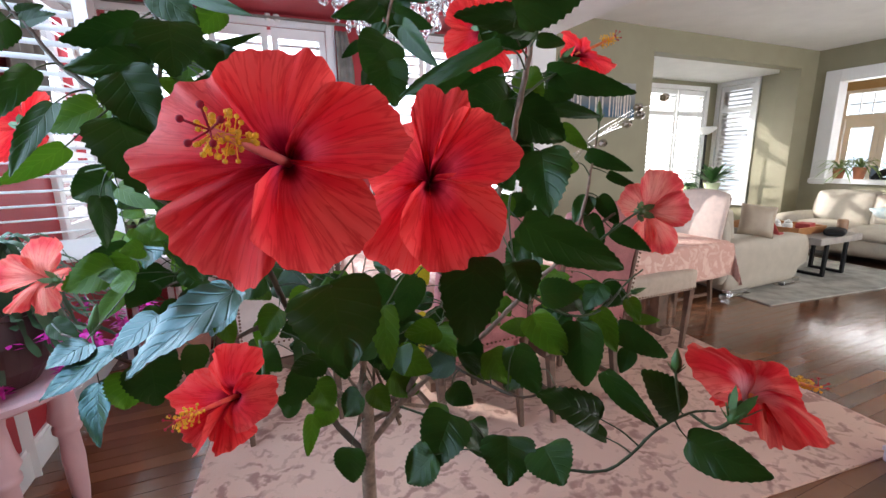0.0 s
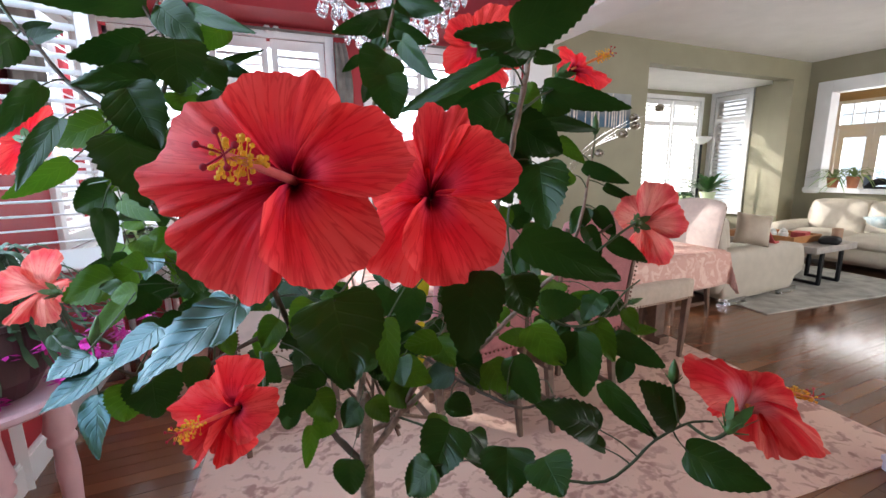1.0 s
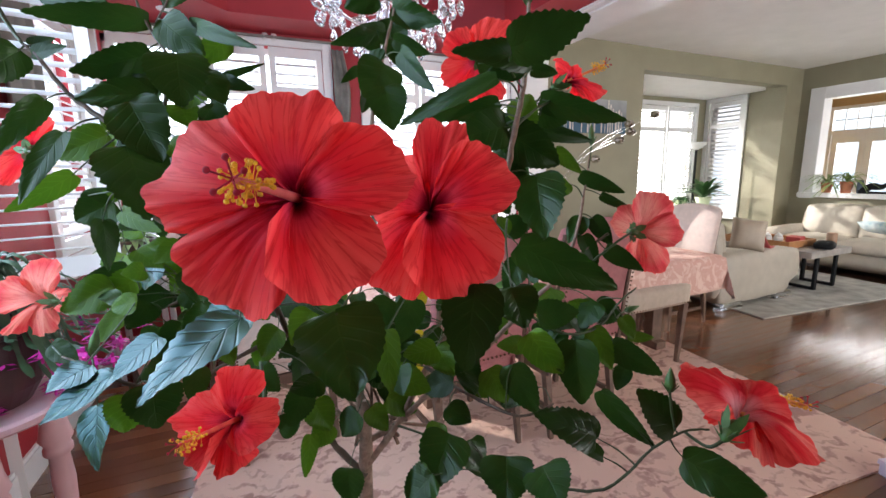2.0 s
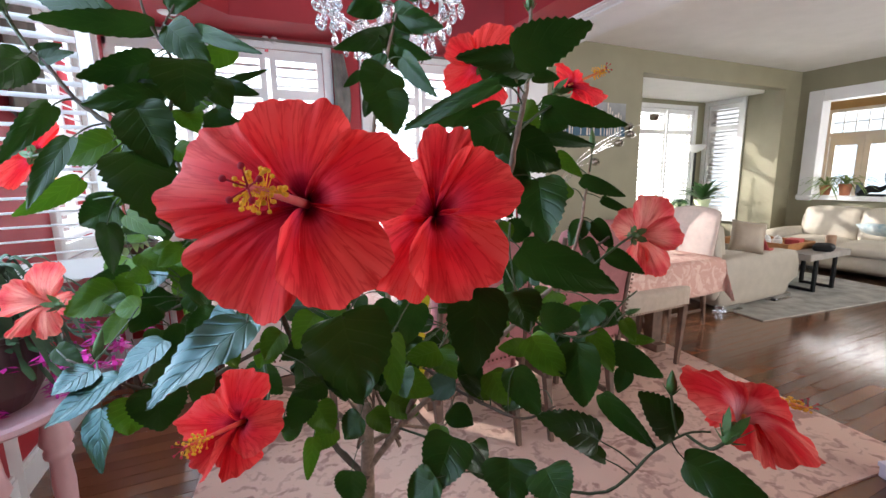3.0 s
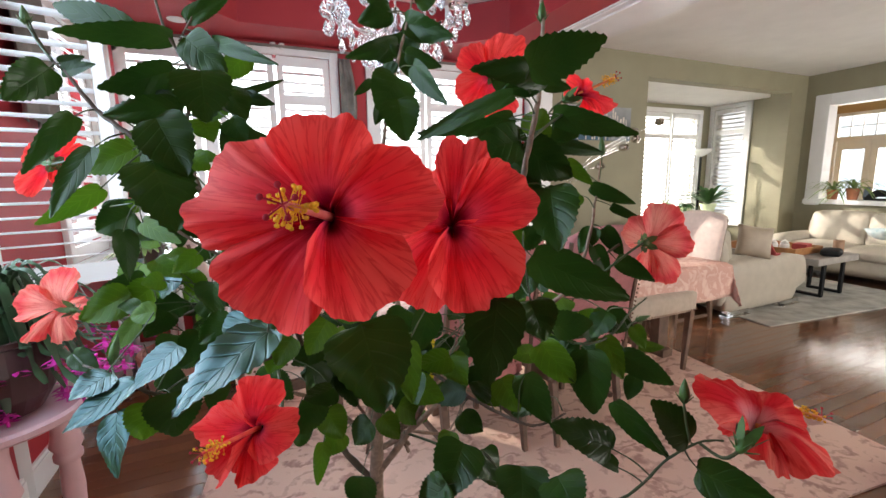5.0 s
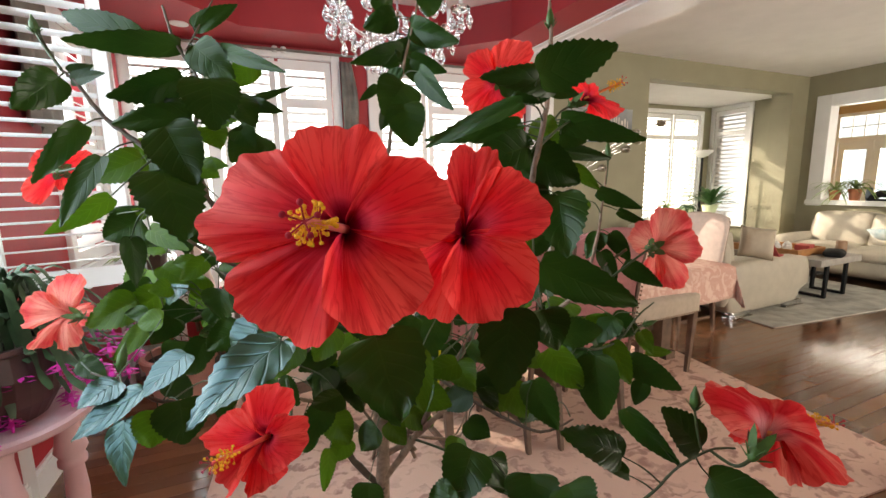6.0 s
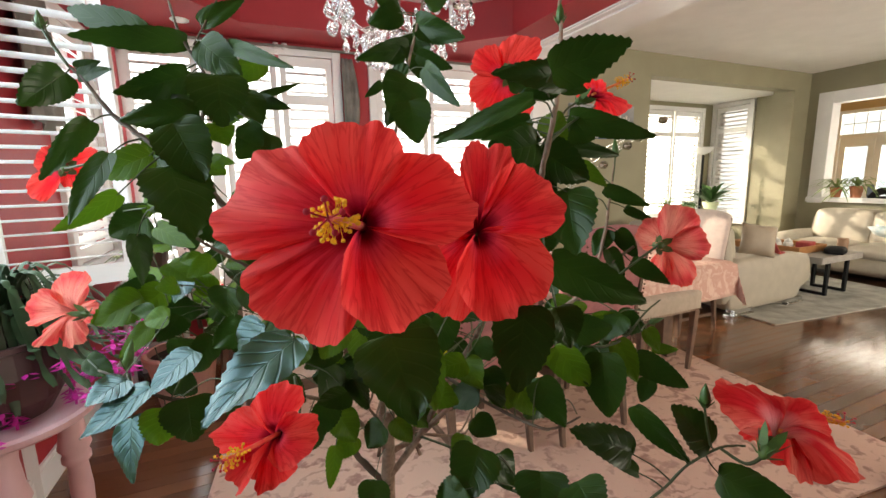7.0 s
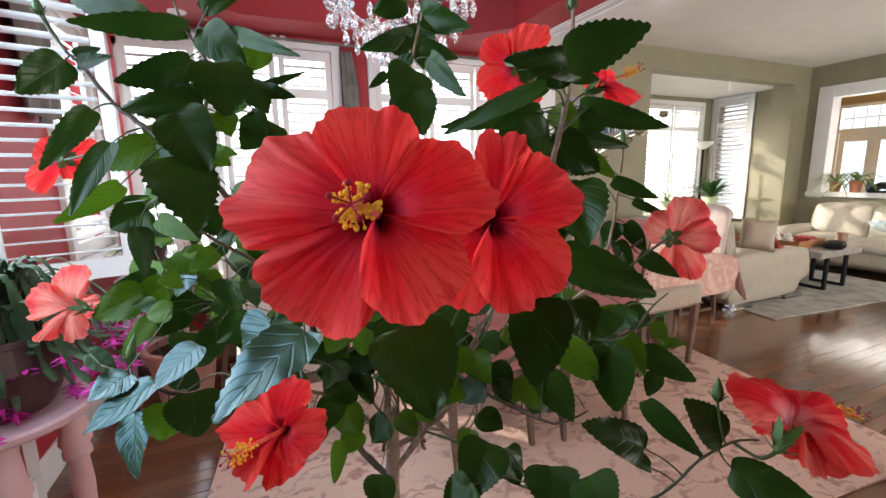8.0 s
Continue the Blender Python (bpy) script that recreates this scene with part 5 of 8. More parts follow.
def flower(centre, face, up, petals, stem_to, material=None, column=0.07, bent=(0, 0), label="", ruffle=0.05, column_mat=None):
    """An open hibiscus: calyx and stem as the part, petals, column, pollen and stigmas under it.
    petals: three lobes each, as petal_mesh takes them."""
    material = material or M_PETAL
    c, z = Vector(centre), Vector(face).normalized()
    y = Vector(up)
    y = (y - z * y.dot(z)).normalized()
    x = y.cross(z)
    rot = Matrix.Translation(c) @ Matrix((x, y, z)).transposed().to_4x4()
    L = max(p[1][1] for p in petals)
    # calyx tube with five sepals, and the stem
    bm = lathe([(0.0025, -0.62 * L), (0.006, -0.56 * L), (0.0075, -0.44 * L), (0.0065, -0.33 * L), (0.004, -0.275 * L)], 10)
    for k in range(5):
        a = 2 * math.pi * k / 5
        d = Vector((math.cos(a), math.sin(a), 0))
        s = Vector((-math.sin(a), math.cos(a), 0)) * 0.0062
        p0, p1 = d * 0.0070 + Vector((0, 0, -0.46 * L)), d * 0.019 + Vector((0, 0, -0.17 * L))
        v = [bm.verts.new(q) for q in (p0 - s, p0 + s, p0.lerp(p1, 0.6) + s * 0.8, p1, p0.lerp(p1, 0.6) - s * 0.8)]
        bm.faces.new(v)
        p0, p1 = d * 0.006 + Vector((0, 0, -0.56 * L)), d * 0.017 + Vector((0, 0, -0.46 * L))
        tube(bm, [p0, p1], [0.0012, 0.0006], 4)
    ob = part("flower", bm, M_BUD, hibiscus, label or "open red hibiscus flower", smooth=True)
    ob.matrix_basis = hibiscus_inv @ rot
    inv = rot.inverted()
    end = inv @ Vector(stem_to)
    part("stem", tube(bmesh.new(), bend([(0, 0, -0.60 * L), Vector((0, 0, -0.80 * L)).lerp(end, 0.25), end], 5), 0.0021, 6), M_STALK, ob, smooth=True)
    for k, lobes in enumerate(petals):
        p = part("petal", petal_mesh(lobes, ruffle, int(c.x * 1000) * 13 + k * 17), material, ob, smooth=True)
        p.matrix_basis = pose(0, 0, 0.0004 * k)
    if column:
        col = [Vector((0, 0, -0.15 * L)), Vector((bent[0] * 0.25, bent[1] * 0.25, column * 0.45)), Vector((bent[0], bent[1], column))]
        pts = bend(col, 7)
        part("stamen_column", tube(bmesh.new(), pts, [0.0034 - 0.0018 * i / (len(pts) - 1) for i in range(len(pts))], 9), column_mat or M_COLUMN, ob, smooth=True)
        rnd = random.Random(int(c.y * 999))
        bm, bf = bmesh.new(), bmesh.new()
        for k in range(52):
            t = rnd.uniform(0.66, 0.96)
            i = t * (len(pts) - 1)
            p = pts[int(i)].lerp(pts[min(int(i) + 1, len(pts) - 1)], i - int(i))
            a = rnd.uniform(0, 2 * math.pi)
            q = p + Vector((math.cos(a), math.sin(a), rnd.uniform(-0.1, 0.4))) * rnd.uniform(0.005, 0.0115)
            bmesh.ops.create_icosphere(bm, subdivisions=1, radius=rnd.uniform(0.0011, 0.0019), matrix=Matrix.Translation(q))
            tube(bf, [p, q], 0.0003, 4)
        tagged(part("pollen", bm, M_POLLEN, ob), kind="stuff")
        tagged(part("filament", bf, M_POLLEN, ob), kind="stuff")
        for k in range(5):
            a = 2 * math.pi * k / 5 + 0.3
            q = pts[-1] + Vector((math.cos(a) * 0.0085, math.sin(a) * 0.0085, 0.0075))
            bm = tube(bmesh.new(), [pts[-1], q], 0.0005, 5)
            bmesh.ops.create_uvsphere(bm, u_segments=10, v_segments=6, radius=0.0017, matrix=Matrix.Translation(q) @ Matrix.Diagonal((1, 1, 0.6, 1)))
            part("stigma", bm, M_STIGMA, ob, smooth=True)
    return ob


def flower_bud(base, tip, r, stem_to):
    b, t = Vector(base), Vector(tip)
    z = (t - b).normalized()
    x = z.orthogonal().normalized()
    y = z.cross(x)
    L = (t - b).length
    r *= 0.82
    bm = lathe([(0.002, 0), (r, 0.25 * L), (r * 0.9, 0.55 * L), (r * 0.4, 0.85 * L), (0.0006, L)], 10)
    for k in range(6):
        a = 2 * math.pi * k / 6
        tube(bm, [(0.002 * math.cos(a), 0.002 * math.sin(a), 0.0), (1.7 * r * math.cos(a), 1.7 * r * math.sin(a), 0.35 * L)], [0.0012, 0.0005], 4)
    rot = Matrix.Translation(b) @ Matrix((x, y, z)).transposed().to_4x4()
    ob = part("bud", bm, M_BUD, hibiscus, "closed green flower bud", smooth=True)
    ob.matrix_basis = hibiscus_inv @ rot
    end = rot.inverted() @ Vector(stem_to)
    part("stem", tube(bmesh.new(), bend([(0, 0, 0), Vector((0, 0, -0.3 * L)).lerp(end, 0.4), end], 4), 0.0017, 6), M_STALK, ob)
    return ob


part("pot", lathe([(0.13, 0), (0.17, 0.26), (0.185, 0.27), (0.185, 0.31), (0.165, 0.31), (0.16, 0.27)], 28), M_TERRA, hibiscus)
part("soil", lathe([(0.16, 0.268), (0.0, 0.28)], 20), M_SOIL, hibiscus)

# flowers
flower((0.027, 0.597, 1.404), (-0.36, -0.92, 0.16), (0.08, 0.15, 0.99),
       [((124, 0.0732, -0.012), (95, 0.0777, -0.024), (64, 0.0675, -0.036)), ((58, 0.0607, -0.022), (18, 0.0791, -0.012), (-8, 0.0685, 0.005)),
        ((-21, 0.0622, 0.0), (-60, 0.0736, 0.010), (-91, 0.0515, 0.024)), ((-94, 0.0702, 0.004), (-126, 0.0931, -0.020), (-157, 0.0943, -0.026)),
        ((-169, 0.1025, -0.040), (-191, 0.1067, -0.034), (-224, 0.0888, -0.036))],
       (0.043, 0.675, 1.349), column=0.078, bent=(-0.001, -0.001), ruffle=0.048, label="large open red hibiscus flower with yellow stamens")
flower((0.144, 0.649, 1.389), (-0.35, -0.85, 0.35), (0.08, 0.15, 0.99),
       [((102, 0.0672, -0.012), (82, 0.0935, -0.016), (61, 0.0745, -0.010)), ((65, 0.0604, 0.0), (36, 0.0851, -0.010), (-8, 0.060, 0.010)),
        ((-14, 0.0560, -0.004), (-62, 0.0829, 0.006), (-106, 0.0636, 0.012)), ((-95, 0.074, -0.012), (-122, 0.0824, -0.020), (-160, 0.0645, -0.024)),
        ((196, 0.0515, -0.020), (146, 0.0548, -0.020), (105, 0.0625, -0.018))],
       (0.182, 0.698, 1.325), column=0.0, ruffle=0.055, label="open red hibiscus flower beside the largest one")
flower((-0.040, 0.830, 1.132), (-0.62, -0.74, 0.22), (0.08, 0.15, 0.99),
       [((132, 0.0452, -0.002), (100, 0.0626, -0.009), (56, 0.0522, -0.012)), ((44, 0.0557, 0.005), (6, 0.0537, -0.009), (-44, 0.0435, 0.014)),
        ((-62, 0.0452, -0.009), (-96, 0.0609, 0.003), (-124, 0.0487, 0.012)), ((-98, 0.0331, 0.029), (-128, 0.0713, 0.020), (-152, 0.0365, 0.027)),
        ((-158, 0.0365, 0.024), (-183, 0.0661, 0.014), (-222, 0.0418, 0.005))],
       (-0.006, 0.927, 1.159), column=0.053, bent=(-0.023, -0.010), ruffle=0.10, column_mat=M_REDCOL, label="red hibiscus flower with an orange column, hanging low")
flower((0.518, 0.587, 1.138), (0.80, 0.10, 0.52), (0.08, 0.15, 0.99),
       [((100, 0.064, -0.002), (62, 0.078, -0.014), (5, 0.056, -0.020)), ((-15, 0.045, -0.020), (-40, 0.047, -0.024), (-62, 0.048, -0.024)),
        ((-62, 0.052, -0.024), (-84, 0.0864, -0.020), (-104, 0.070, -0.010)), ((-100, 0.112, -0.004), (-128, 0.088, 0.004), (-150, 0.058, 0.010)),
        ((-157, 0.042, 0.014), (-215, 0.043, 0.012), (-258, 0.050, 0.004))],
       (0.471, 0.627, 1.094), M_PETAL_BACK, column=0.060, bent=(-0.026, -0.052), ruffle=0.05, column_mat=M_ORANGECOL, label="red hibiscus flower seen from behind with its green calyx")
flower((-0.404, 1.390, 1.181), (-0.74, 0.66, 0.05), (0.08, 0.15, 0.99),
       [((60, 0.0663, 0.0), (94, 0.0854, -0.010), (123, 0.0542, -0.010)), ((160, 0.0508, 0.010), (179, 0.0629, 0.010), (218, 0.0533, 0.008)),
        ((-112, 0.0632, -0.012), (-91, 0.0746, -0.014), (-68, 0.0598, -0.004)), ((-68, 0.059, 0.006), (-54, 0.081, 0.008), (-37, 0.0555, 0.004)),
        ((-19, 0.0662, -0.004), (4, 0.0787, -0.004), (49, 0.0644, 0.004))],
       (-0.338, 1.343, 1.177), M_CORAL, column=0.0, ruffle=0.09, label="coral red hibiscus flower seen from behind")
flower((0.617, 0.840, 1.310), (0.86, 0.42, -0.10), (0.08, 0.15, 0.99),
       [((80, 0.0584, 0.0), (113, 0.0732, -0.004), (148, 0.065, 0.0)), ((150, 0.0614, -0.008), (185, 0.0678, -0.010), (208, 0.0569, -0.004)),
        ((-140, 0.0613, -0.002), (-112, 0.0773, -0.004), (-92, 0.055, -0.008)), ((-101, 0.0537, 0.0), (-78, 0.0586, 0.0), (-54, 0.0462, 0.0)),
        ((-9, 0.0417, 0.002), (38, 0.0549, 0.004), (73, 0.0544, 0.006))],
       (0.49, 0.857, 1.241), M_CORAL, column=0.0, ruffle=0.08, label="coral pink hibiscus flower seen from behind")
flower((0.345, 0.932, 1.592), (0.28, 0.94, 0.1), (0.08, 0.15, 0.99),
       [((74, 0.0448, 0.0), (108, 0.0642, 0.0), (142, 0.0767, 0.0)), ((157, 0.0746, 0.006), (180, 0.0767, 0.0), (208, 0.0668, 0.006)),
        ((-133, 0.0732, 0.0), (-104, 0.0713, 0.0), (-68, 0.0686, 0.0)), ((-57, 0.068, 0.004), (-35, 0.0623, 0.004), (-7, 0.0561, 0.004)),
        ((6, 0.0561, 0.0), (39, 0.0581, 0.0), (72, 0.0463, 0.006))],
       (0.341, 0.795, 1.54), column=0.0, ruffle=0.07, label="red hibiscus flower high in the crown")
flower((0.555, 0.954, 1.582), (0.80, -0.2, 0.35), (0.08, 0.15, 0.99),
       [((40, 0.065, 0.0), (70, 0.055, 0.0), (100, 0.025, 0.0)), ((98, 0.02, 0.006), (165, 0.024, 0.008), (225, 0.018, 0.012)),
        ((-150, 0.04, 0.012), (-134, 0.069, 0.010), (-112, 0.056, 0.006)), ((-112, 0.072, 0.0), (-92, 0.073, -0.008), (-74, 0.057, -0.010)),
        ((-10, 0.036, -0.006), (20, 0.048, -0.010), (45, 0.066, -0.006))],
       (0.464, 0.944, 1.53), column=0.065, bent=(-0.004, 0.0), ruffle=0.08, column_mat=M_ORANGECOL, label="small red hibiscus flower with a protruding column")
flower((-0.332, 1.256, 1.468), (-0.3, 0.95, 0.13), (0.08, 0.15, 0.99),
       [((90, 0.0454, 0.0), (107, 0.0608, 0.0), (123, 0.0616, 0.0)), ((134, 0.0551, 0.006), (154, 0.0484, 0.0), (189, 0.0345, 0.006)),
        ((-152, 0.0327, 0.0), (-112, 0.0378, 0.0), (-84, 0.0351, 0.006)), ((-74, 0.0523, 0.004), (-59, 0.0722, 0.004), (-31, 0.0485, 0.004)),
        ((-15, 0.0386, 0.0), (38, 0.0382, 0.0), (74, 0.0375, 0.0))],
       (-0.237, 1.154, 1.477), column=0.0, ruffle=0.09, label="red hibiscus flower half hidden behind leaves")
# trunk and branches
part("trunk", tube(bmesh.new(), [hibiscus_inv @ p for p in bend([(0.18, 1.15, 0.25), (0.178, 1.151, 0.712), (0.183, 1.148, 0.827), (0.187, 1.165, 0.926)], 5)], [0.0178 - 0.0003 * i for i in range(16)], 10), M_BARK, hibiscus, smooth=True)
branch([(0.18, 1.138, 0.766), (0.125, 1.184, 0.822), (0.092, 1.222, 0.892), (0.068, 1.227, 0.977), (0.043, 1.173, 1.105), (0.005, 1.072, 1.249), (-0.042, 1.002, 1.356), (-0.088, 1.01, 1.414), (-0.121, 0.95, 1.458), (-0.16, 0.974, 1.493), (-0.193, 0.994, 1.523), (-0.222, 1.015, 1.567), (-0.238, 1.025, 1.583)], 0.0100, 0.0022, M_TWIG)
branch([(-0.238, 1.025, 1.583), (-0.258, 1.051, 1.616), (-0.266, 1.058, 1.638)], 0.0022, 0.0014, M_STALK)
branch([(0.183, 1.148, 0.827), (0.175, 1.165, 0.901), (0.2, 1.167, 1.028), (0.248, 1.164, 1.125), (0.242, 1.204, 1.269), (0.243, 1.235, 1.441), (0.248, 1.199, 1.556), (0.27, 1.204, 1.639), (0.293, 1.209, 1.718), (0.315, 1.212, 1.788), (0.328, 1.217, 1.845)], 0.0100, 0.0022, M_BARK)
branch([(0.183, 1.141, 0.79), (0.241, 1.129, 0.863), (0.284, 1.096, 0.964), (0.306, 1.066, 1.036), (0.329, 1.017, 1.122), (0.334, 0.954, 1.217), (0.333, 0.874, 1.319), (0.331, 0.825, 1.407), (0.327, 0.795, 1.475), (0.341, 0.795, 1.54), (0.347, 0.796, 1.589), (0.35, 0.804, 1.64), (0.351, 0.809, 1.669)], 0.0100, 0.0026, M_BARK)
branch([(0.187, 1.149, 0.84), (0.247, 1.129, 0.875), (0.314, 1.044, 0.995), (0.374, 0.986, 1.067), (0.439, 0.932, 1.166), (0.479, 0.874, 1.249), (0.521, 0.89, 1.313), (0.563, 0.919, 1.391), (0.594, 0.941, 1.464)], 0.0090, 0.0020, M_BARK)
branch([(0.479, 0.874, 1.249), (0.53, 0.869, 1.285), (0.571, 0.866, 1.307)], 0.0040, 0.0030, M_TWIG)
branch([(0.242, 1.131, 0.876), (0.301, 1.019, 0.887), (0.312, 0.874, 0.911), (0.34, 0.741, 0.979), (0.385, 0.681, 1), (0.406, 0.656, 1.032), (0.434, 0.64, 1.074), (0.467, 0.624, 1.097), (0.491, 0.609, 1.102)], 0.0036, 0.0016, M_STALK)
branch([(0.172, 1.16, 0.864), (0.122, 1.211, 0.904), (0.065, 1.213, 0.957), (0.02, 1.195, 0.99)], 0.0080, 0.0050)
branch([(0.125, 1.184, 0.822), (0.103, 1.223, 0.86), (0.106, 1.246, 0.932)], 0.0070, 0.0040)
branch([(0.043, 1.173, 1.105), (-0.043, 1.1, 1.104), (-0.118, 1.052, 1.09), (-0.176, 1.017, 1.12), (-0.22, 1.04, 1.138), (-0.275, 1.079, 1.159)], 0.0060, 0.0020, M_TWIG)
branch([(0.005, 1.072, 1.249), (-0.059, 1.132, 1.243), (-0.139, 1.234, 1.185), (-0.24, 1.305, 1.144), (-0.331, 1.35, 1.173)], 0.0050, 0.0020, M_TWIG)
branch([(-0.088, 1.01, 1.414), (-0.106, 1.056, 1.496), (-0.084, 1.028, 1.571), (-0.112, 1.051, 1.634), (-0.125, 1.068, 1.689)], 0.0045, 0.0020, M_TWIG)
branch([(-0.098, 1.044, 1.626), (-0.072, 1.041, 1.672), (-0.059, 1.04, 1.695)], 0.0020, 0.0014, M_TWIG)
branch([(0.005, 1.072, 1.249), (-0.065, 1.047, 1.308), (-0.126, 1.039, 1.357), (-0.171, 1.067, 1.403)], 0.0045, 0.0020, M_TWIG)
branch([(0.299, 1.067, 1.025), (0.331, 0.973, 1.013), (0.365, 0.87, 1.015), (0.4, 0.854, 1.009), (0.453, 0.854, 1.017)], 0.0050, 0.0020, M_TWIG)
branch([(0.439, 0.932, 1.166), (0.503, 0.896, 1.123), (0.575, 0.886, 1.125), (0.634, 0.89, 1.166), (0.674, 0.888, 1.19)], 0.0040, 0.0018, M_STALK)
branch([(0.327, 0.795, 1.475), (0.383, 0.82, 1.506), (0.478, 0.874, 1.543)], 0.0026, 0.0018, M_STALK)
branch([(0.214, 1.153, 0.867), (0.154, 1.183, 0.932), (0.163, 1.191, 0.987), (0.11, 1.246, 1.155)], 0.0050, 0.0022, M_BARK)
branch([(0.202, 1.161, 0.883), (0.191, 1.237, 0.94), (0.199, 1.319, 1.016), (0.229, 1.325, 1.118)], 0.0050, 0.0022, M_BARK)
branch([(0.229, 1.147, 0.87), (0.213, 1.164, 0.882), (0.283, 1.154, 0.888), (0.332, 1.159, 1.032)], 0.0050, 0.0022, M_BARK)
branch([(0.201, 1.16, 0.874), (0.217, 1.217, 0.972), (0.212, 1.296, 1.081), (0.261, 1.311, 1.275)], 0.0050, 0.0022, M_BARK)
branch([(0.25, 1.14, 0.885), (0.177, 1.174, 0.896), (0.207, 1.175, 0.915), (0.165, 1.212, 1.016)], 0.0050, 0.0022, M_BARK)
branch([(0.182, 1.165, 0.859), (0.285, 1.153, 0.93), (0.402, 1.143, 0.988), (0.393, 1.174, 1.134)], 0.0050, 0.0022, M_BARK)
branch([(0.25, 1.14, 0.884), (0.252, 1.162, 0.868), (0.276, 1.187, 0.862), (0.309, 1.191, 0.959)], 0.0050, 0.0022, M_BARK)
branch([(0.211, 1.155, 0.874), (0.263, 1.178, 0.847), (0.378, 1.184, 0.818), (0.441, 1.184, 0.971)], 0.0050, 0.0022, M_BARK)
branch([(0.251, 1.129, 0.826), (0.21, 1.218, 0.968), (0.206, 1.295, 1.073), (0.201, 1.316, 1.173)], 0.0050, 0.0022, M_BARK)
branch([(0.156, 1.178, 0.867), (0.168, 1.222, 0.876), (0.194, 1.269, 0.879), (0.237, 1.272, 1.001)], 0.0050, 0.0022, M_BARK)
branch([(0.253, 1.131, 0.843), (0.249, 1.144, 0.869), (0.355, 1.113, 0.86), (0.376, 1.119, 0.94)], 0.0050, 0.0022, M_BARK)
branch([(0.165, 1.167, 0.824), (0.191, 1.194, 0.936), (0.161, 1.248, 1), (0.15, 1.288, 1.19)], 0.0050, 0.0022, M_BARK)
branch([(0.206, 1.157, 0.869), (0.28, 1.14, 0.946), (0.369, 1.126, 1.017), (0.389, 1.144, 1.163)], 0.0050, 0.0022, M_BARK)
branch([(0.224, 1.143, 0.838), (0.271, 1.138, 0.931), (0.377, 1.11, 0.987), (0.455, 1.101, 1.12)], 0.0050, 0.0022, M_BARK)
# buds
flower_bud((-0.269, 1.059, 1.634), (-0.273, 1.065, 1.658), 0.0065, (-0.238, 1.025, 1.583))
flower_bud((0.594, 0.941, 1.466), (0.597, 0.947, 1.504), 0.0075, (0.563, 0.919, 1.391))
flower_bud((0.463, 0.645, 1.141), (0.467, 0.649, 1.171), 0.0079, (0.457, 0.629, 1.099))
flower_bud((-0.246, 1.097, 1.146), (-0.234, 1.101, 1.193), 0.0088, (-0.22, 1.039, 1.136))
flower_bud((0.349, 0.803, 1.629), (0.351, 0.807, 1.659), 0.0066, (0.347, 0.796, 1.589))
flower_bud((0.65, 0.89, 1.146), (0.677, 0.88, 1.155), 0.0067, (0.611, 0.874, 1.141))
# leaves of the left limb
leaf((-0.241, 1.024, 1.574), (-0.284, 1.002, 1.53), 0.046, (0.46, -0.89, -0), (-0.235, 1.023, 1.58))
leaf((-0.228, 1.018, 1.569), (-0.187, 1.001, 1.577), 0.020, (-0.4, -0.91, 0.09), (-0.226, 1.018, 1.571))
leaf((-0.23, 1.021, 1.58), (-0.2, 1.009, 1.588), 0.016, (-0.27, -0.9, -0.34), (-0.232, 1.021, 1.577))
leaf((-0.106, 1.049, 1.632), (-0.235, 1.037, 1.623), 0.035, (0.1, -0.97, -0.2), (-0.11, 1.05, 1.63))
leaf((-0.108, 1.029, 1.582), (-0.189, 1.004, 1.55), 0.052, (0.44, -0.72, -0.55), (-0.091, 1.034, 1.588))
leaf((-0.088, 1.029, 1.628), (-0.041, 1, 1.581), 0.054, (-0.45, -0.89, 0.09), (-0.094, 1.044, 1.633))
leaf((-0.053, 1.013, 1.623), (0.028, 0.936, 1.58), 0.024, (-0.72, -0.69, -0.12), (-0.088, 1.043, 1.644))
leaf((-0.011, 1.025, 1.612), (-0.049, 1.036, 1.578), 0.040, (-0.02, -0.96, -0.29), (-0.086, 1.03, 1.577), kind="young")
leaf((-0.067, 0.954, 1.569), (-0.065, 0.929, 1.503), 0.075, (0.01, -0.93, 0.35), (-0.084, 1.028, 1.571))
leaf((-0.04, 0.972, 1.555), (-0.019, 0.955, 1.512), 0.044, (0.21, -0.87, 0.45), (-0.084, 1.028, 1.571))
leaf((-0.022, 0.985, 1.55), (0.033, 0.964, 1.567), 0.012, (-0.22, -0.89, -0.4), (-0.084, 1.028, 1.571))
leaf((-0.024, 0.986, 1.548), (0.018, 0.965, 1.534), 0.021, (-0.45, -0.89, -0.01), (-0.084, 1.028, 1.571))
leaf((-0.091, 0.948, 1.52), (-0.176, 0.962, 1.511), 0.039, (-0.16, -0.99, -0.01), (-0.132, 0.957, 1.468))
leaf((-0.119, 0.936, 1.506), (-0.089, 0.91, 1.436), 0.066, (-0.13, -0.95, 0.3), (-0.136, 0.959, 1.471))
leaf((-0.104, 1.04, 1.588), (-0.124, 1.043, 1.557), 0.033, (0.27, -0.93, -0.26), (-0.094, 1.036, 1.594))
leaf((-0.096, 1.015, 1.536), (-0.156, 1.044, 1.548), 0.031, (-0.41, -0.9, 0.13), (-0.092, 1.038, 1.544))
leaf((-0.21, 0.977, 1.511), (-0.258, 0.952, 1.443), 0.030, (0.24, -0.95, 0.18), (-0.191, 0.993, 1.521))
leaf((-0.19, 0.95, 1.471), (-0.228, 0.919, 1.392), 0.032, (-0.18, -0.88, 0.43), (-0.158, 0.973, 1.491))
leaf((-0.151, 0.966, 1.47), (-0.215, 0.989, 1.444), 0.043, (-0.29, -0.95, -0.12), (-0.144, 0.964, 1.479), kind="young")
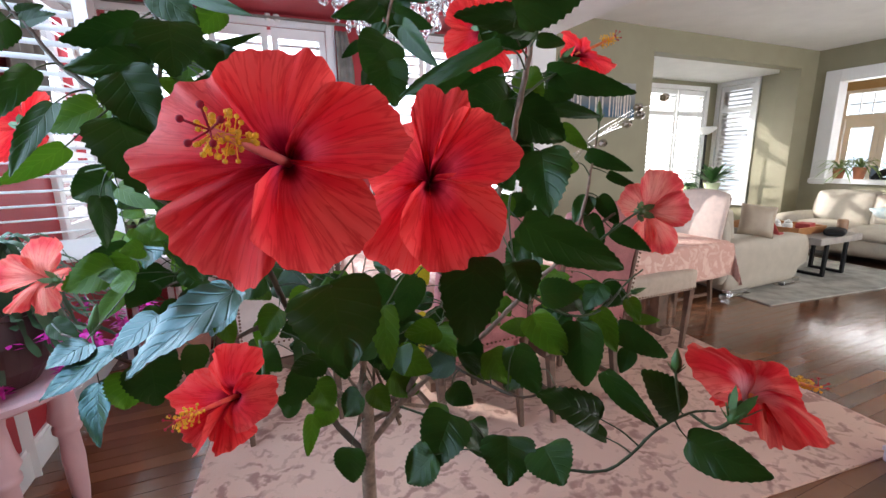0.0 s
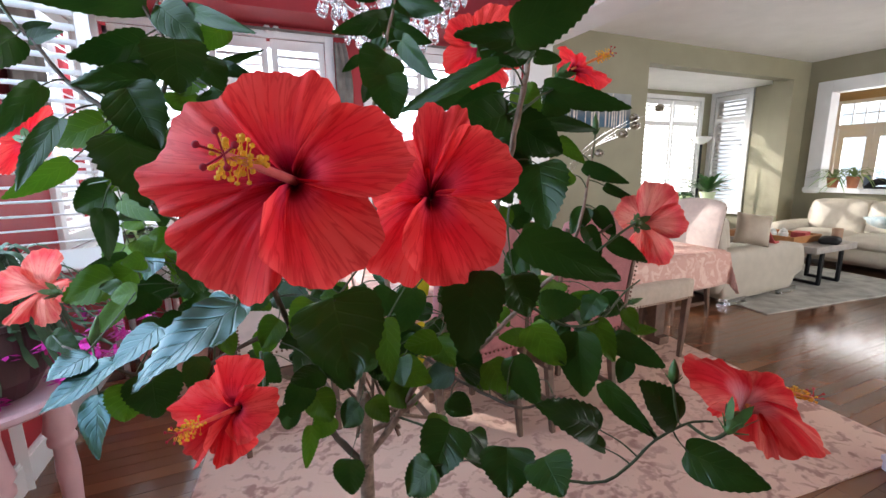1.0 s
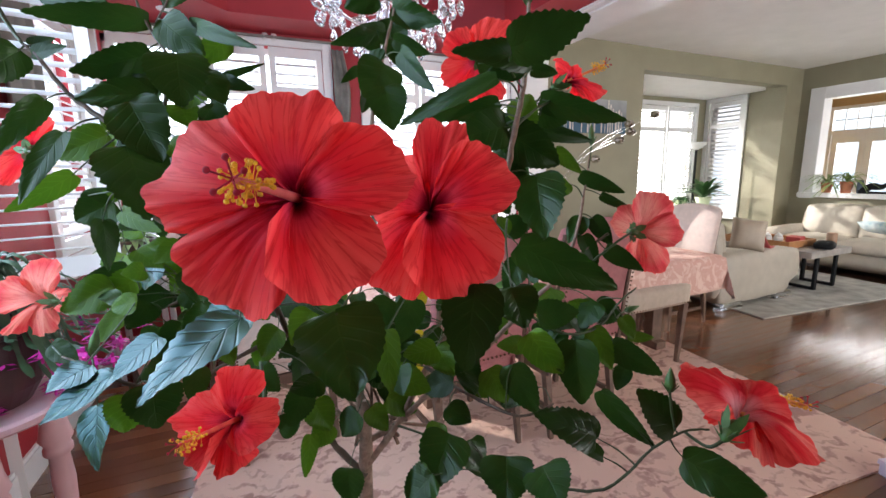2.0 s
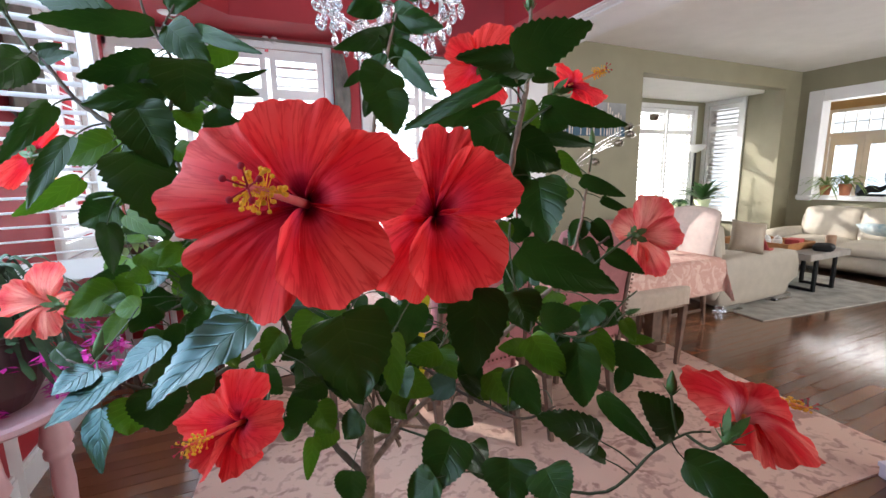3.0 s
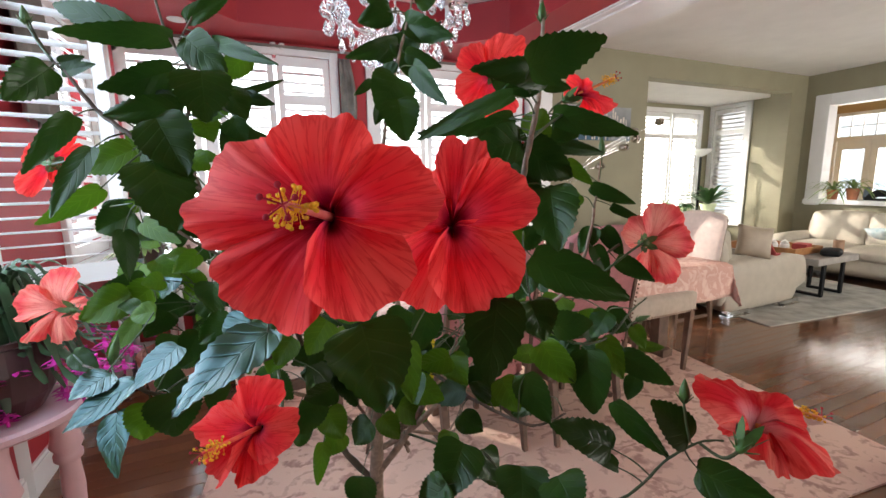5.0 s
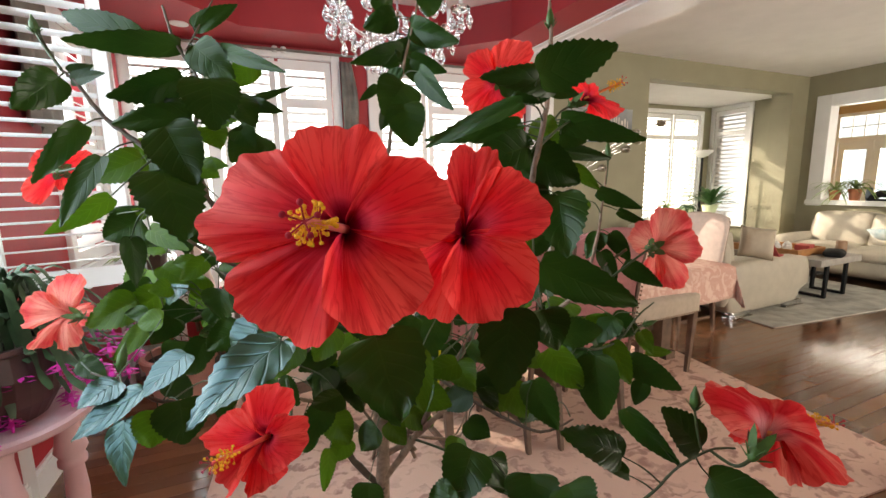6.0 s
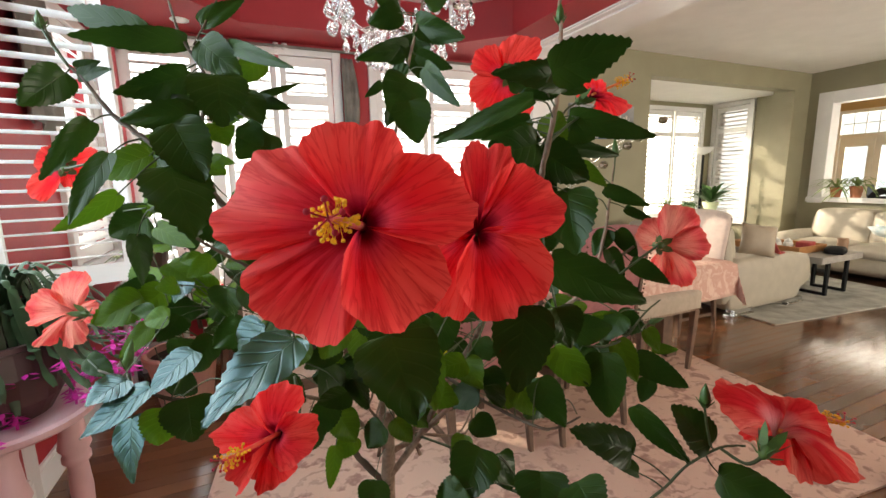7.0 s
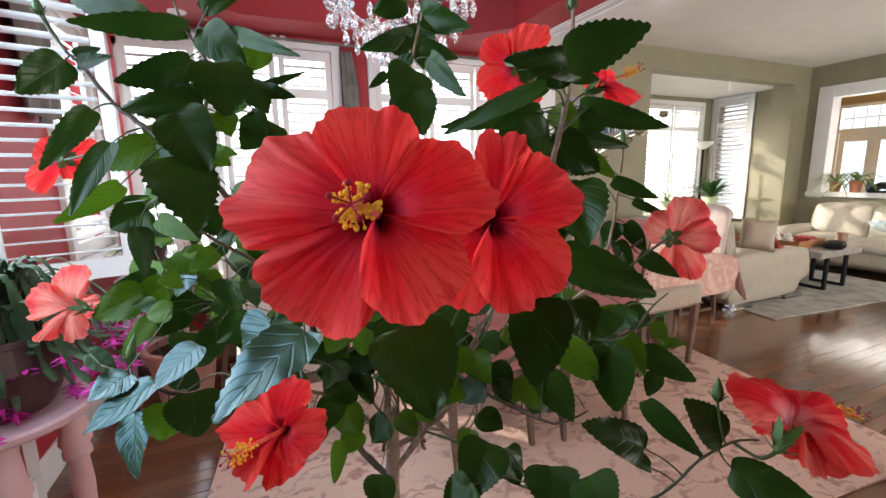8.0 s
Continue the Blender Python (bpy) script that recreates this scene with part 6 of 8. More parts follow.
leaf((-0.186, 0.95, 1.423), (-0.253, 0.95, 1.382), 0.031, (0.3, -0.81, -0.5), (-0.136, 0.959, 1.472), kind="young")
leaf((-0.125, 0.918, 1.454), (-0.101, 0.87, 1.374), 0.078, (0.2, -0.81, 0.55), (-0.121, 0.95, 1.458))
leaf((-0.206, 1.167, 1.38), (-0.264, 1.187, 1.351), 0.067, (-0.23, -0.95, -0.2), (-0.171, 1.067, 1.403))
leaf((-0.219, 1.146, 1.354), (-0.218, 1.131, 1.273), 0.041, (0.63, -0.76, 0.15), (-0.171, 1.067, 1.403))
leaf((-0.185, 1.111, 1.368), (-0.129, 1.059, 1.338), 0.033, (-0.52, -0.77, 0.36), (-0.171, 1.067, 1.403), kind="young")
leaf((-0.106, 1.067, 1.318), (-0.146, 1.079, 1.288), 0.033, (-0.2, -0.97, -0.12), (-0.093, 1.043, 1.33), kind="young")
leaf((-0.043, 1.03, 1.559), (-0.081, 1.038, 1.515), 0.052, (-0.3, -0.95, 0.08), (-0.084, 1.028, 1.57), kind="young")
leaf((-0.08, 1.039, 1.519), (-0.068, 1.027, 1.487), 0.045, (0.17, -0.9, 0.4), (-0.097, 1.045, 1.526), kind="young")
leaf((-0.041, 0.987, 1.514), (-0.021, 0.972, 1.483), 0.039, (-0.19, -0.93, 0.32), (-0.091, 1.037, 1.547))
leaf((-0.158, 1.03, 1.503), (-0.136, 1.014, 1.467), 0.039, (-0.14, -0.93, 0.33), (-0.179, 0.985, 1.51), kind="young")
leaf((-0.258, 1.212, 1.382), (-0.208, 1.194, 1.4), 0.029, (-0.34, -0.94, -0), (-0.192, 1.101, 1.398))
leaf((-0.021, 0.988, 1.507), (-0.053, 0.995, 1.467), 0.048, (0.1, -0.96, -0.25), (-0.091, 1.037, 1.546))
leaf((-0.007, 1.003, 1.502), (-0.027, 1.004, 1.462), 0.044, (0.21, -0.97, -0.13), (-0.093, 1.039, 1.541))
leaf((-0.094, 0.995, 1.464), (-0.071, 0.981, 1.445), 0.036, (-0.21, -0.89, 0.4), (-0.104, 0.98, 1.436), kind="young")
leaf((-0.153, 1.048, 1.635), (-0.251, 1.098, 1.674), 0.044, (-0.45, -0.89, 0.02), (-0.114, 1.054, 1.642))
leaf((-0.088, 1.045, 1.657), (-0.027, 1.024, 1.687), 0.028, (-0.2, -0.95, -0.26), (-0.082, 1.042, 1.654))
# leaves of the middle limb
leaf((0.275, 1.228, 1.779), (0.211, 1.252, 1.757), 0.057, (-0.18, -0.88, -0.44), (0.309, 1.211, 1.769))
leaf((0.299, 1.213, 1.755), (0.377, 1.138, 1.713), 0.063, (-0.74, -0.54, -0.41), (0.304, 1.211, 1.753))
leaf((0.3, 1.211, 1.746), (0.35, 1.182, 1.71), 0.041, (-0.36, -0.9, 0.23), (0.302, 1.21, 1.746))
leaf((0.284, 1.211, 1.709), (0.173, 1.22, 1.674), 0.045, (-0.03, -0.99, -0.15), (0.29, 1.208, 1.707))
leaf((0.273, 1.21, 1.681), (0.219, 1.239, 1.705), 0.045, (-0.46, -0.89, 0.04), (0.282, 1.207, 1.679))
leaf((0.297, 1.226, 1.701), (0.304, 1.23, 1.741), 0.079, (-0.42, -0.89, 0.16), (0.289, 1.208, 1.704))
leaf((0.298, 1.225, 1.701), (0.303, 1.213, 1.644), 0.046, (-0.11, -0.97, 0.2), (0.289, 1.208, 1.705))
leaf((0.296, 1.202, 1.69), (0.362, 1.168, 1.661), 0.040, (-0.56, -0.7, -0.45), (0.286, 1.207, 1.693))
leaf((0.289, 1.142, 1.651), (0.334, 1.074, 1.569), 0.047, (-0.88, -0.47, -0.09), (0.274, 1.205, 1.651))
leaf((0.269, 1.17, 1.632), (0.216, 1.147, 1.564), 0.097, (-0.07, -0.93, 0.37), (0.268, 1.203, 1.63))
leaf((0.257, 1.145, 1.586), (0.265, 1.126, 1.504), 0.079, (-0.35, -0.92, 0.18), (0.255, 1.201, 1.583))
leaf((0.226, 1.223, 1.634), (0.191, 1.233, 1.605), 0.022, (0.01, -0.94, -0.34), (0.266, 1.203, 1.625))
leaf((0.233, 1.187, 1.578), (0.219, 1.186, 1.54), 0.028, (0.12, -0.99, -0.02), (0.252, 1.2, 1.572))
leaf((0.268, 1.206, 1.643), (0.248, 1.218, 1.663), 0.054, (-0.56, -0.83, -0.06), (0.271, 1.204, 1.642))
leaf((0.237, 1.246, 1.789), (0.27, 1.238, 1.823), 0.055, (0.09, -0.95, -0.31), (0.309, 1.211, 1.768))
leaf((0.324, 1.209, 1.793), (0.369, 1.194, 1.822), 0.059, (-0.35, -0.93, 0.07), (0.316, 1.213, 1.794))
# leaves of the upper limb
leaf((0.257, 0.699, 1.541), (0.309, 0.646, 1.559), 0.052, (-0.54, -0.69, -0.47), (0.337, 0.795, 1.524))
leaf((0.31, 0.737, 1.544), (0.215, 0.746, 1.546), 0.040, (-0.09, -0.99, 0.07), (0.34, 0.795, 1.537))
leaf((0.271, 0.75, 1.523), (0.186, 0.835, 1.476), 0.027, (-0.75, -0.62, 0.23), (0.334, 0.795, 1.509))
leaf((0.317, 0.767, 1.546), (0.277, 0.783, 1.533), 0.033, (-0.27, -0.91, -0.31), (0.341, 0.795, 1.542))
leaf((0.294, 0.86, 1.508), (0.213, 0.915, 1.494), 0.030, (-0.5, -0.81, -0.31), (0.332, 0.795, 1.5))
leaf((0.321, 0.826, 1.511), (0.257, 0.849, 1.484), 0.028, (-0.42, -0.88, 0.24), (0.334, 0.795, 1.508))
leaf((0.319, 0.804, 1.477), (0.248, 0.815, 1.459), 0.057, (-0.18, -0.98, 0.09), (0.327, 0.796, 1.474))
leaf((0.34, 0.833, 1.472), (0.414, 0.814, 1.426), 0.062, (-0.36, -0.91, -0.21), (0.346, 0.803, 1.485))
leaf((0.4, 0.875, 1.484), (0.518, 0.864, 1.465), 0.028, (-0.11, -0.99, -0.13), (0.41, 0.835, 1.516))
leaf((0.364, 0.847, 1.487), (0.386, 0.844, 1.526), 0.053, (-0.14, -0.99, 0), (0.371, 0.815, 1.5), kind="young")
leaf((0.405, 0.847, 1.522), (0.492, 0.768, 1.487), 0.042, (-0.7, -0.58, -0.43), (0.413, 0.837, 1.518))
leaf((0.372, 0.808, 1.413), (0.362, 0.774, 1.327), 0.078, (-0.65, -0.68, 0.34), (0.33, 0.821, 1.416))
leaf((0.34, 0.804, 1.315), (0.506, 0.783, 1.238), 0.066, (-0.24, -0.93, -0.27), (0.332, 0.859, 1.346))
leaf((0.376, 0.833, 1.557), (0.411, 0.817, 1.553), 0.023, (-0.41, -0.91, 0.09), (0.344, 0.795, 1.562))
leaf((0.49, 0.919, 1.454), (0.529, 0.894, 1.414), 0.028, (-0.51, -0.86, 0.04), (0.574, 0.927, 1.416), kind="young")
leaf((0.555, 0.926, 1.409), (0.611, 0.873, 1.378), 0.031, (-0.72, -0.69, -0.11), (0.569, 0.923, 1.404))
leaf((0.587, 0.905, 1.373), (0.636, 0.878, 1.346), 0.021, (-0.6, -0.7, -0.39), (0.559, 0.916, 1.384))
leaf((0.555, 0.89, 1.335), (0.583, 0.869, 1.286), 0.033, (-0.59, -0.81, 0.01), (0.536, 0.9, 1.341))
leaf((0.556, 0.857, 1.282), (0.598, 0.811, 1.249), 0.035, (-0.53, -0.76, 0.38), (0.55, 0.868, 1.295))
leaf((0.522, 0.877, 1.306), (0.541, 0.859, 1.253), 0.033, (-0.34, -0.92, 0.19), (0.517, 0.888, 1.307))
leaf((0.341, 0.848, 1.44), (0.369, 0.83, 1.406), 0.042, (-0.57, -0.82, -0.03), (0.33, 0.817, 1.426))
leaf((0.308, 0.874, 1.502), (0.325, 0.862, 1.477), 0.040, (-0.36, -0.91, 0.2), (0.348, 0.804, 1.486))
leaf((0.312, 0.839, 1.439), (0.335, 0.823, 1.407), 0.048, (-0.71, -0.68, -0.17), (0.33, 0.815, 1.429))
leaf((0.327, 0.849, 1.407), (0.342, 0.833, 1.358), 0.057, (-0.77, -0.64, -0.03), (0.331, 0.831, 1.397))
leaf((0.341, 0.854, 1.352), (0.321, 0.854, 1.305), 0.048, (-0.23, -0.97, 0.1), (0.332, 0.855, 1.353), kind="young")
leaf((0.358, 0.865, 1.327), (0.399, 0.849, 1.344), 0.042, (-0.47, -0.8, 0.38), (0.333, 0.869, 1.328))
leaf((0.307, 0.864, 1.566), (0.35, 0.85, 1.589), 0.045, (-0.11, -0.93, -0.36), (0.344, 0.795, 1.563))
leaf((0.474, 0.868, 1.26), (0.525, 0.841, 1.241), 0.045, (-0.47, -0.88, 0), (0.482, 0.875, 1.253))
leaf((0.54, 0.897, 1.336), (0.513, 0.901, 1.291), 0.037, (-0.74, -0.54, 0.4), (0.535, 0.899, 1.338))
leaf((0.508, 0.9, 1.397), (0.483, 0.907, 1.373), 0.032, (-0.38, -0.92, 0.13), (0.551, 0.911, 1.37), kind="young")
# leaves below the large flowers
leaf((0.056, 0.634, 1.311), (0.059, 0.585, 1.263), 0.069, (-0.13, -0.7, 0.7), (0.159, 0.705, 1.348))
leaf((0.17, 0.614, 1.325), (0.15, 0.595, 1.26), 0.054, (-0.53, -0.76, 0.38), (0.245, 0.709, 1.372))
leaf((0.218, 0.635, 1.31), (0.222, 0.616, 1.276), 0.043, (-0.22, -0.86, 0.46), (0.279, 0.737, 1.362))
leaf((0.328, 0.738, 1.233), (0.376, 0.718, 1.238), 0.043, (-0.37, -0.76, 0.54), (0.332, 0.848, 1.302))
leaf((0.113, 0.695, 1.266), (0.113, 0.684, 1.206), 0.031, (-0.53, -0.83, 0.15), (0.213, 0.767, 1.308), kind="young")
leaf((0.182, 0.807, 1.258), (0.164, 0.805, 1.204), 0.042, (-0.17, -0.98, 0.09), (0.294, 0.859, 1.3))
leaf((-0.012, 0.69, 1.3), (-0.082, 0.657, 1.253), 0.070, (-0.44, -0.27, 0.85), (-0.024, 0.817, 1.323), "quilted", curl=0.14)
leaf((-0.138, 1.013, 1.189), (-0.189, 0.983, 1.146), 0.070, (-0.43, -0.41, 0.8), (-0.176, 1.017, 1.12), "quilted", curl=0.14)
leaf((-0.233, 1.047, 1.149), (-0.277, 1.02, 1.133), 0.067, (-0.16, -0.3, 0.94), (-0.233, 1.05, 1.143), "quilted", curl=0.14)
leaf((-0.197, 1.009, 1.145), (-0.277, 0.991, 1.1), 0.060, (-0.37, -0.41, 0.83), (-0.195, 1.027, 1.128), "quilted", curl=0.14)
leaf((-0.244, 1.083, 1.072), (-0.238, 1.022, 0.999), 0.052, (-0.39, -0.72, 0.57), (-0.238, 1.053, 1.145), "quilted", curl=0.14)
leaf((-0.189, 1.041, 1.097), (-0.204, 1.037, 1.042), 0.065, (0.14, -0.99, 0.03), (-0.187, 1.023, 1.125), kind="young")
leaf((-0.149, 0.985, 1.131), (-0.147, 0.973, 1.07), 0.078, (0.21, -0.96, 0.2), (-0.175, 1.018, 1.119))
leaf((-0.079, 0.907, 1.175), (-0.09, 0.904, 1.13), 0.033, (0.19, -0.98, 0.02), (-0.158, 0.999, 1.129))
leaf((-0.059, 1.018, 1.167), (-0.047, 1.006, 1.129), 0.035, (0.16, -0.93, 0.34), (-0.082, 1.075, 1.097), kind="young")
leaf((0.061, 1.093, 1.018), (0.029, 1.095, 0.95), 0.059, (-0.2, -0.98, 0.06), (0.052, 1.193, 1.058))
leaf((0.079, 1.132, 0.97), (0.105, 1.11, 0.913), 0.066, (0.06, -0.92, 0.38), (0.049, 1.206, 0.969), kind="young")
leaf((0.125, 1.038, 0.871), (0.123, 1.026, 0.805), 0.065, (-0.55, -0.82, 0.17), (0.18, 1.153, 0.85))
leaf((0.07, 1.134, 0.899), (0.051, 1.127, 0.815), 0.039, (0.14, -0.99, 0.05), (0.098, 1.212, 0.926), kind="young")
leaf((0.253, 0.853, 1.017), (0.205, 0.82, 0.962), 0.083, (-0.33, -0.65, 0.68), (0.322, 0.826, 0.936))
leaf((0.288, 0.856, 0.995), (0.301, 0.839, 0.937), 0.052, (0.14, -0.94, 0.31), (0.321, 0.831, 0.933))
leaf((0.21, 0.822, 0.983), (0.173, 0.83, 0.942), 0.065, (-0.72, -0.37, 0.58), (0.323, 0.822, 0.937))
leaf((0.28, 0.736, 1.047), (0.257, 0.696, 1.014), 0.075, (-0.33, -0.48, 0.81), (0.34, 0.741, 0.979))
leaf((0.311, 0.7, 1.048), (0.306, 0.655, 1.029), 0.067, (-0.5, -0.29, 0.82), (0.359, 0.715, 0.988))
leaf((0.371, 0.67, 1.088), (0.298, 0.698, 1.126), 0.049, (-0.03, -0.83, 0.56), (0.417, 0.649, 1.049))
leaf((0.394, 0.691, 1.136), (0.437, 0.639, 1.074), 0.039, (-0.86, -0.46, -0.21), (0.434, 0.64, 1.074))
leaf((0.461, 0.632, 1.096), (0.429, 0.665, 1.141), 0.055, (-0.13, -0.84, 0.52), (0.461, 0.627, 1.093))
leaf((0.467, 0.623, 1.06), (0.506, 0.549, 1.051), 0.053, (-0.85, -0.48, 0.23), (0.452, 0.631, 1.087))
leaf((0.376, 0.664, 1.064), (0.33, 0.7, 1.088), 0.028, (0.08, -0.48, 0.87), (0.41, 0.654, 1.038))
leaf((0.611, 0.885, 1.085), (0.663, 0.811, 1.046), 0.053, (-0.74, -0.63, 0.21), (0.58, 0.886, 1.129))
leaf((0.496, 0.855, 1.127), (0.498, 0.834, 1.017), 0.076, (-0.7, -0.7, 0.12), (0.503, 0.896, 1.123))
leaf((0.354, 0.909, 1.08), (0.377, 0.888, 1.021), 0.055, (-0.37, -0.91, 0.18), (0.353, 0.907, 1.014), kind="young")
leaf((0.38, 0.878, 1.095), (0.413, 0.848, 1.012), 0.064, (-0.69, -0.72, -0.01), (0.365, 0.871, 1.015))
leaf((0.423, 0.89, 1.14), (0.471, 0.856, 1.072), 0.072, (-0.71, -0.69, -0.15), (0.453, 0.924, 1.156), kind="young")
leaf((0.567, 0.89, 1.126), (0.594, 0.864, 1.049), 0.047, (-0.54, -0.84, 0.09), (0.567, 0.887, 1.125), kind="young")
leaf((0.307, 0.979, 0.984), (0.343, 0.957, 0.952), 0.054, (-0.49, -0.87, 0.05), (0.328, 0.982, 1.014))
leaf((0.288, 0.981, 0.953), (0.275, 0.975, 0.889), 0.049, (-0.76, -0.61, 0.21), (0.305, 0.973, 0.895), kind="young")
leaf((0.176, 0.884, 1.237), (0.148, 0.888, 1.197), 0.050, (-0.16, -0.99, 0.01), (0.301, 0.91, 1.259))
leaf((0.077, 1.008, 1.197), (0.043, 1.013, 1.142), 0.058, (-0.44, -0.87, 0.19), (0.009, 1.084, 1.232), kind="young")
leaf((0.026, 1.109, 1.142), (-0.007, 1.114, 1.091), 0.058, (-0.48, -0.85, 0.22), (0.028, 1.134, 1.16), kind="young")
leaf((0.009, 0.958, 1.24), (-0.039, 0.974, 1.217), 0.048, (-0.42, -0.87, 0.26), (-0.012, 1.046, 1.288))
leaf((-0.067, 1.072, 1.2), (-0.123, 1.09, 1.164), 0.060, (-0.34, -0.94, 0.06), (-0.036, 1.11, 1.245))
leaf((-0.163, 1.228, 1.212), (-0.215, 1.243, 1.171), 0.055, (-0.09, -0.97, -0.24), (-0.144, 1.238, 1.183))
leaf((-0.215, 1.298, 1.23), (-0.276, 1.316, 1.181), 0.068, (-0.09, -0.97, -0.25), (-0.201, 1.278, 1.16), kind="young")
leaf((-0.257, 1.292, 1.214), (-0.345, 1.301, 1.173), 0.073, (-0.19, -0.96, 0.19), (-0.264, 1.317, 1.152), kind="young")
leaf((-0.234, 1.31, 1.247), (-0.324, 1.344, 1.215), 0.038, (-0.26, -0.93, -0.27), (-0.213, 1.286, 1.155))
leaf((-0.18, 1.188, 1.198), (-0.221, 1.198, 1.153), 0.056, (0.19, -0.91, -0.37), (-0.13, 1.223, 1.191))
leaf((-0.121, 1.093, 1.182), (-0.152, 1.096, 1.127), 0.048, (-0.11, -0.99, 0.01), (-0.077, 1.155, 1.23))
leaf((0.087, 1.122, 1.116), (0.023, 1.142, 1.073), 0.052, (-0.3, -0.95, 0), (0.037, 1.157, 1.128))
leaf((-0.019, 1.178, 1.043), (0.018, 1.153, 0.998), 0.060, (-0.27, -0.92, 0.29), (0.02, 1.195, 0.99))
leaf((-0.04, 1.019, 1.212), (-0.078, 1.023, 1.143), 0.101, (-0.78, -0.48, 0.4), (-0.013, 1.066, 1.264), "quilted", curl=0.14)
leaf((-0.164, 1.217, 1.269), (-0.195, 1.221, 1.218), 0.079, (-0.7, -0.61, 0.38), (-0.121, 1.211, 1.198), "quilted", curl=0.14)
leaf((-0.122, 1.213, 1.232), (-0.158, 1.236, 1.265), 0.049, (-0.43, -0.89, 0.15), (-0.114, 1.203, 1.203), kind="young")
leaf((-0.11, 1.141, 1.227), (-0.089, 1.124, 1.187), 0.057, (-0.31, -0.92, 0.23), (-0.083, 1.162, 1.226))
leaf((-0.237, 1.253, 1.171), (-0.299, 1.269, 1.108), 0.041, (-0.42, -0.89, 0.19), (-0.21, 1.284, 1.156), kind="young")
leaf((-0.303, 1.126, 1.164), (-0.265, 1.104, 1.137), 0.035, (-0.15, -0.86, 0.49), (-0.275, 1.079, 1.159))
leaf((0.308, 1.068, 1.108), (0.34, 1.043, 1.051), 0.049, (-0.6, -0.8, 0.01), (0.32, 1.037, 1.087))
leaf((0.328, 0.966, 1.085), (0.352, 0.946, 1.033), 0.057, (-0.62, -0.78, 0.02), (0.372, 0.987, 1.065))
leaf((0.235, 1.09, 1.053), (0.28, 1.076, 1.086), 0.052, (-0.27, -0.96, -0.03), (0.299, 1.067, 1.025))
leaf((0.649, 0.881, 1.032), (0.63, 0.881, 0.988), 0.039, (-0.77, -0.55, 0.33), (0.581, 0.886, 1.129))
leaf((0.482, 0.901, 1.103), (0.512, 0.892, 1.123), 0.049, (-0.59, -0.37, 0.72), (0.497, 0.899, 1.127))
leaf((0.579, 0.893, 1.173), (0.546, 0.899, 1.126), 0.051, (-0.74, -0.5, 0.45), (0.6, 0.888, 1.143))
leaf((0.577, 0.912, 1.151), (0.544, 0.93, 1.168), 0.048, (-0.52, -0.85, -0.12), (0.59, 0.887, 1.135), kind="young")
leaf((0.637, 0.884, 1.139), (0.653, 0.869, 1.095), 0.033, (-0.49, -0.87, 0.12), (0.623, 0.889, 1.158), kind="young")
leaf((0.659, 0.888, 1.093), (0.705, 0.867, 1.089), 0.024, (-0.39, -0.9, 0.2), (0.617, 0.889, 1.154), kind="young")
leaf((0.184, 1.093, 0.951), (0.212, 1.072, 0.905), 0.050, (-0.13, -0.93, 0.35), (0.185, 1.166, 0.95), kind="young")
leaf((0.11, 1.14, 0.907), (0.074, 1.147, 0.861), 0.054, (-0.37, -0.92, 0.15), (0.144, 1.189, 0.887), kind="young")
leaf((0.158, 1.082, 0.952), (0.124, 1.089, 0.908), 0.063, (-0.68, -0.58, 0.44), (0.184, 1.166, 0.946))
leaf((0.012, 1.161, 0.909), (0.057, 1.147, 0.942), 0.053, (-0.41, -0.89, 0.18), (0.042, 1.204, 0.974))
leaf((0.272, 1.035, 1.209), (0.283, 1.024, 1.175), 0.030, (-0.32, -0.93, 0.2), (0.332, 0.984, 1.172), kind="yellow")
leaf((0.31, 1.159, 1.069), (0.323, 1.146, 1.028), 0.035, (-0.27, -0.94, 0.21), (0.332, 1.159, 1.032), kind="yellow")
leaf((0.299, 1.154, 1.012), (0.312, 1.14, 0.972), 0.035, (-0.25, -0.94, 0.25), (0.322, 1.158, 1.004), kind="yellow")
# small inner leaves
leaf((0.185, 1.15, 1.116), (0.113, 1.155, 1.116), 0.056, (-0.06, -0.92, 0.39), (0.232, 1.165, 1.093))
leaf((0.124, 1.175, 1.016), (0.145, 1.165, 0.945), 0.062, (-0.6, -0.8, -0.07), (0.154, 1.201, 1.017))
leaf((0.297, 1.034, 1.137), (0.263, 1.075, 1.123), 0.042, (-0.62, -0.26, 0.74), (0.328, 1.018, 1.12))
leaf((0.082, 1.099, 1.183), (0.139, 1.07, 1.171), 0.063, (-0.12, -0.57, 0.81), (0.023, 1.119, 1.182))
leaf((0.168, 1.071, 1.077), (0.131, 1.05, 1.058), 0.037, (0.07, -0.73, 0.68), (0.214, 1.166, 1.057), kind="young")
leaf((0.249, 0.891, 1.146), (0.204, 0.92, 1.13), 0.063, (-0.39, -0.83, -0.41), (0.333, 0.969, 1.194), kind="young")
leaf((0.083, 1.156, 1.063), (0.047, 1.12, 1.018), 0.068, (0.45, -0.84, 0.31), (0.05, 1.188, 1.07))
leaf((0.264, 1.001, 1.181), (0.203, 1.013, 1.158), 0.085, (-0.39, -0.43, 0.81), (0.331, 0.987, 1.168))
leaf((0.11, 1.19, 1.032), (0.094, 1.174, 0.967), 0.083, (0.49, -0.87, 0.09), (0.147, 1.208, 1.038))
leaf((0.239, 1.056, 1.164), (0.27, 1.004, 1.173), 0.056, (-0.52, -0.17, 0.84), (0.329, 1.012, 1.13))
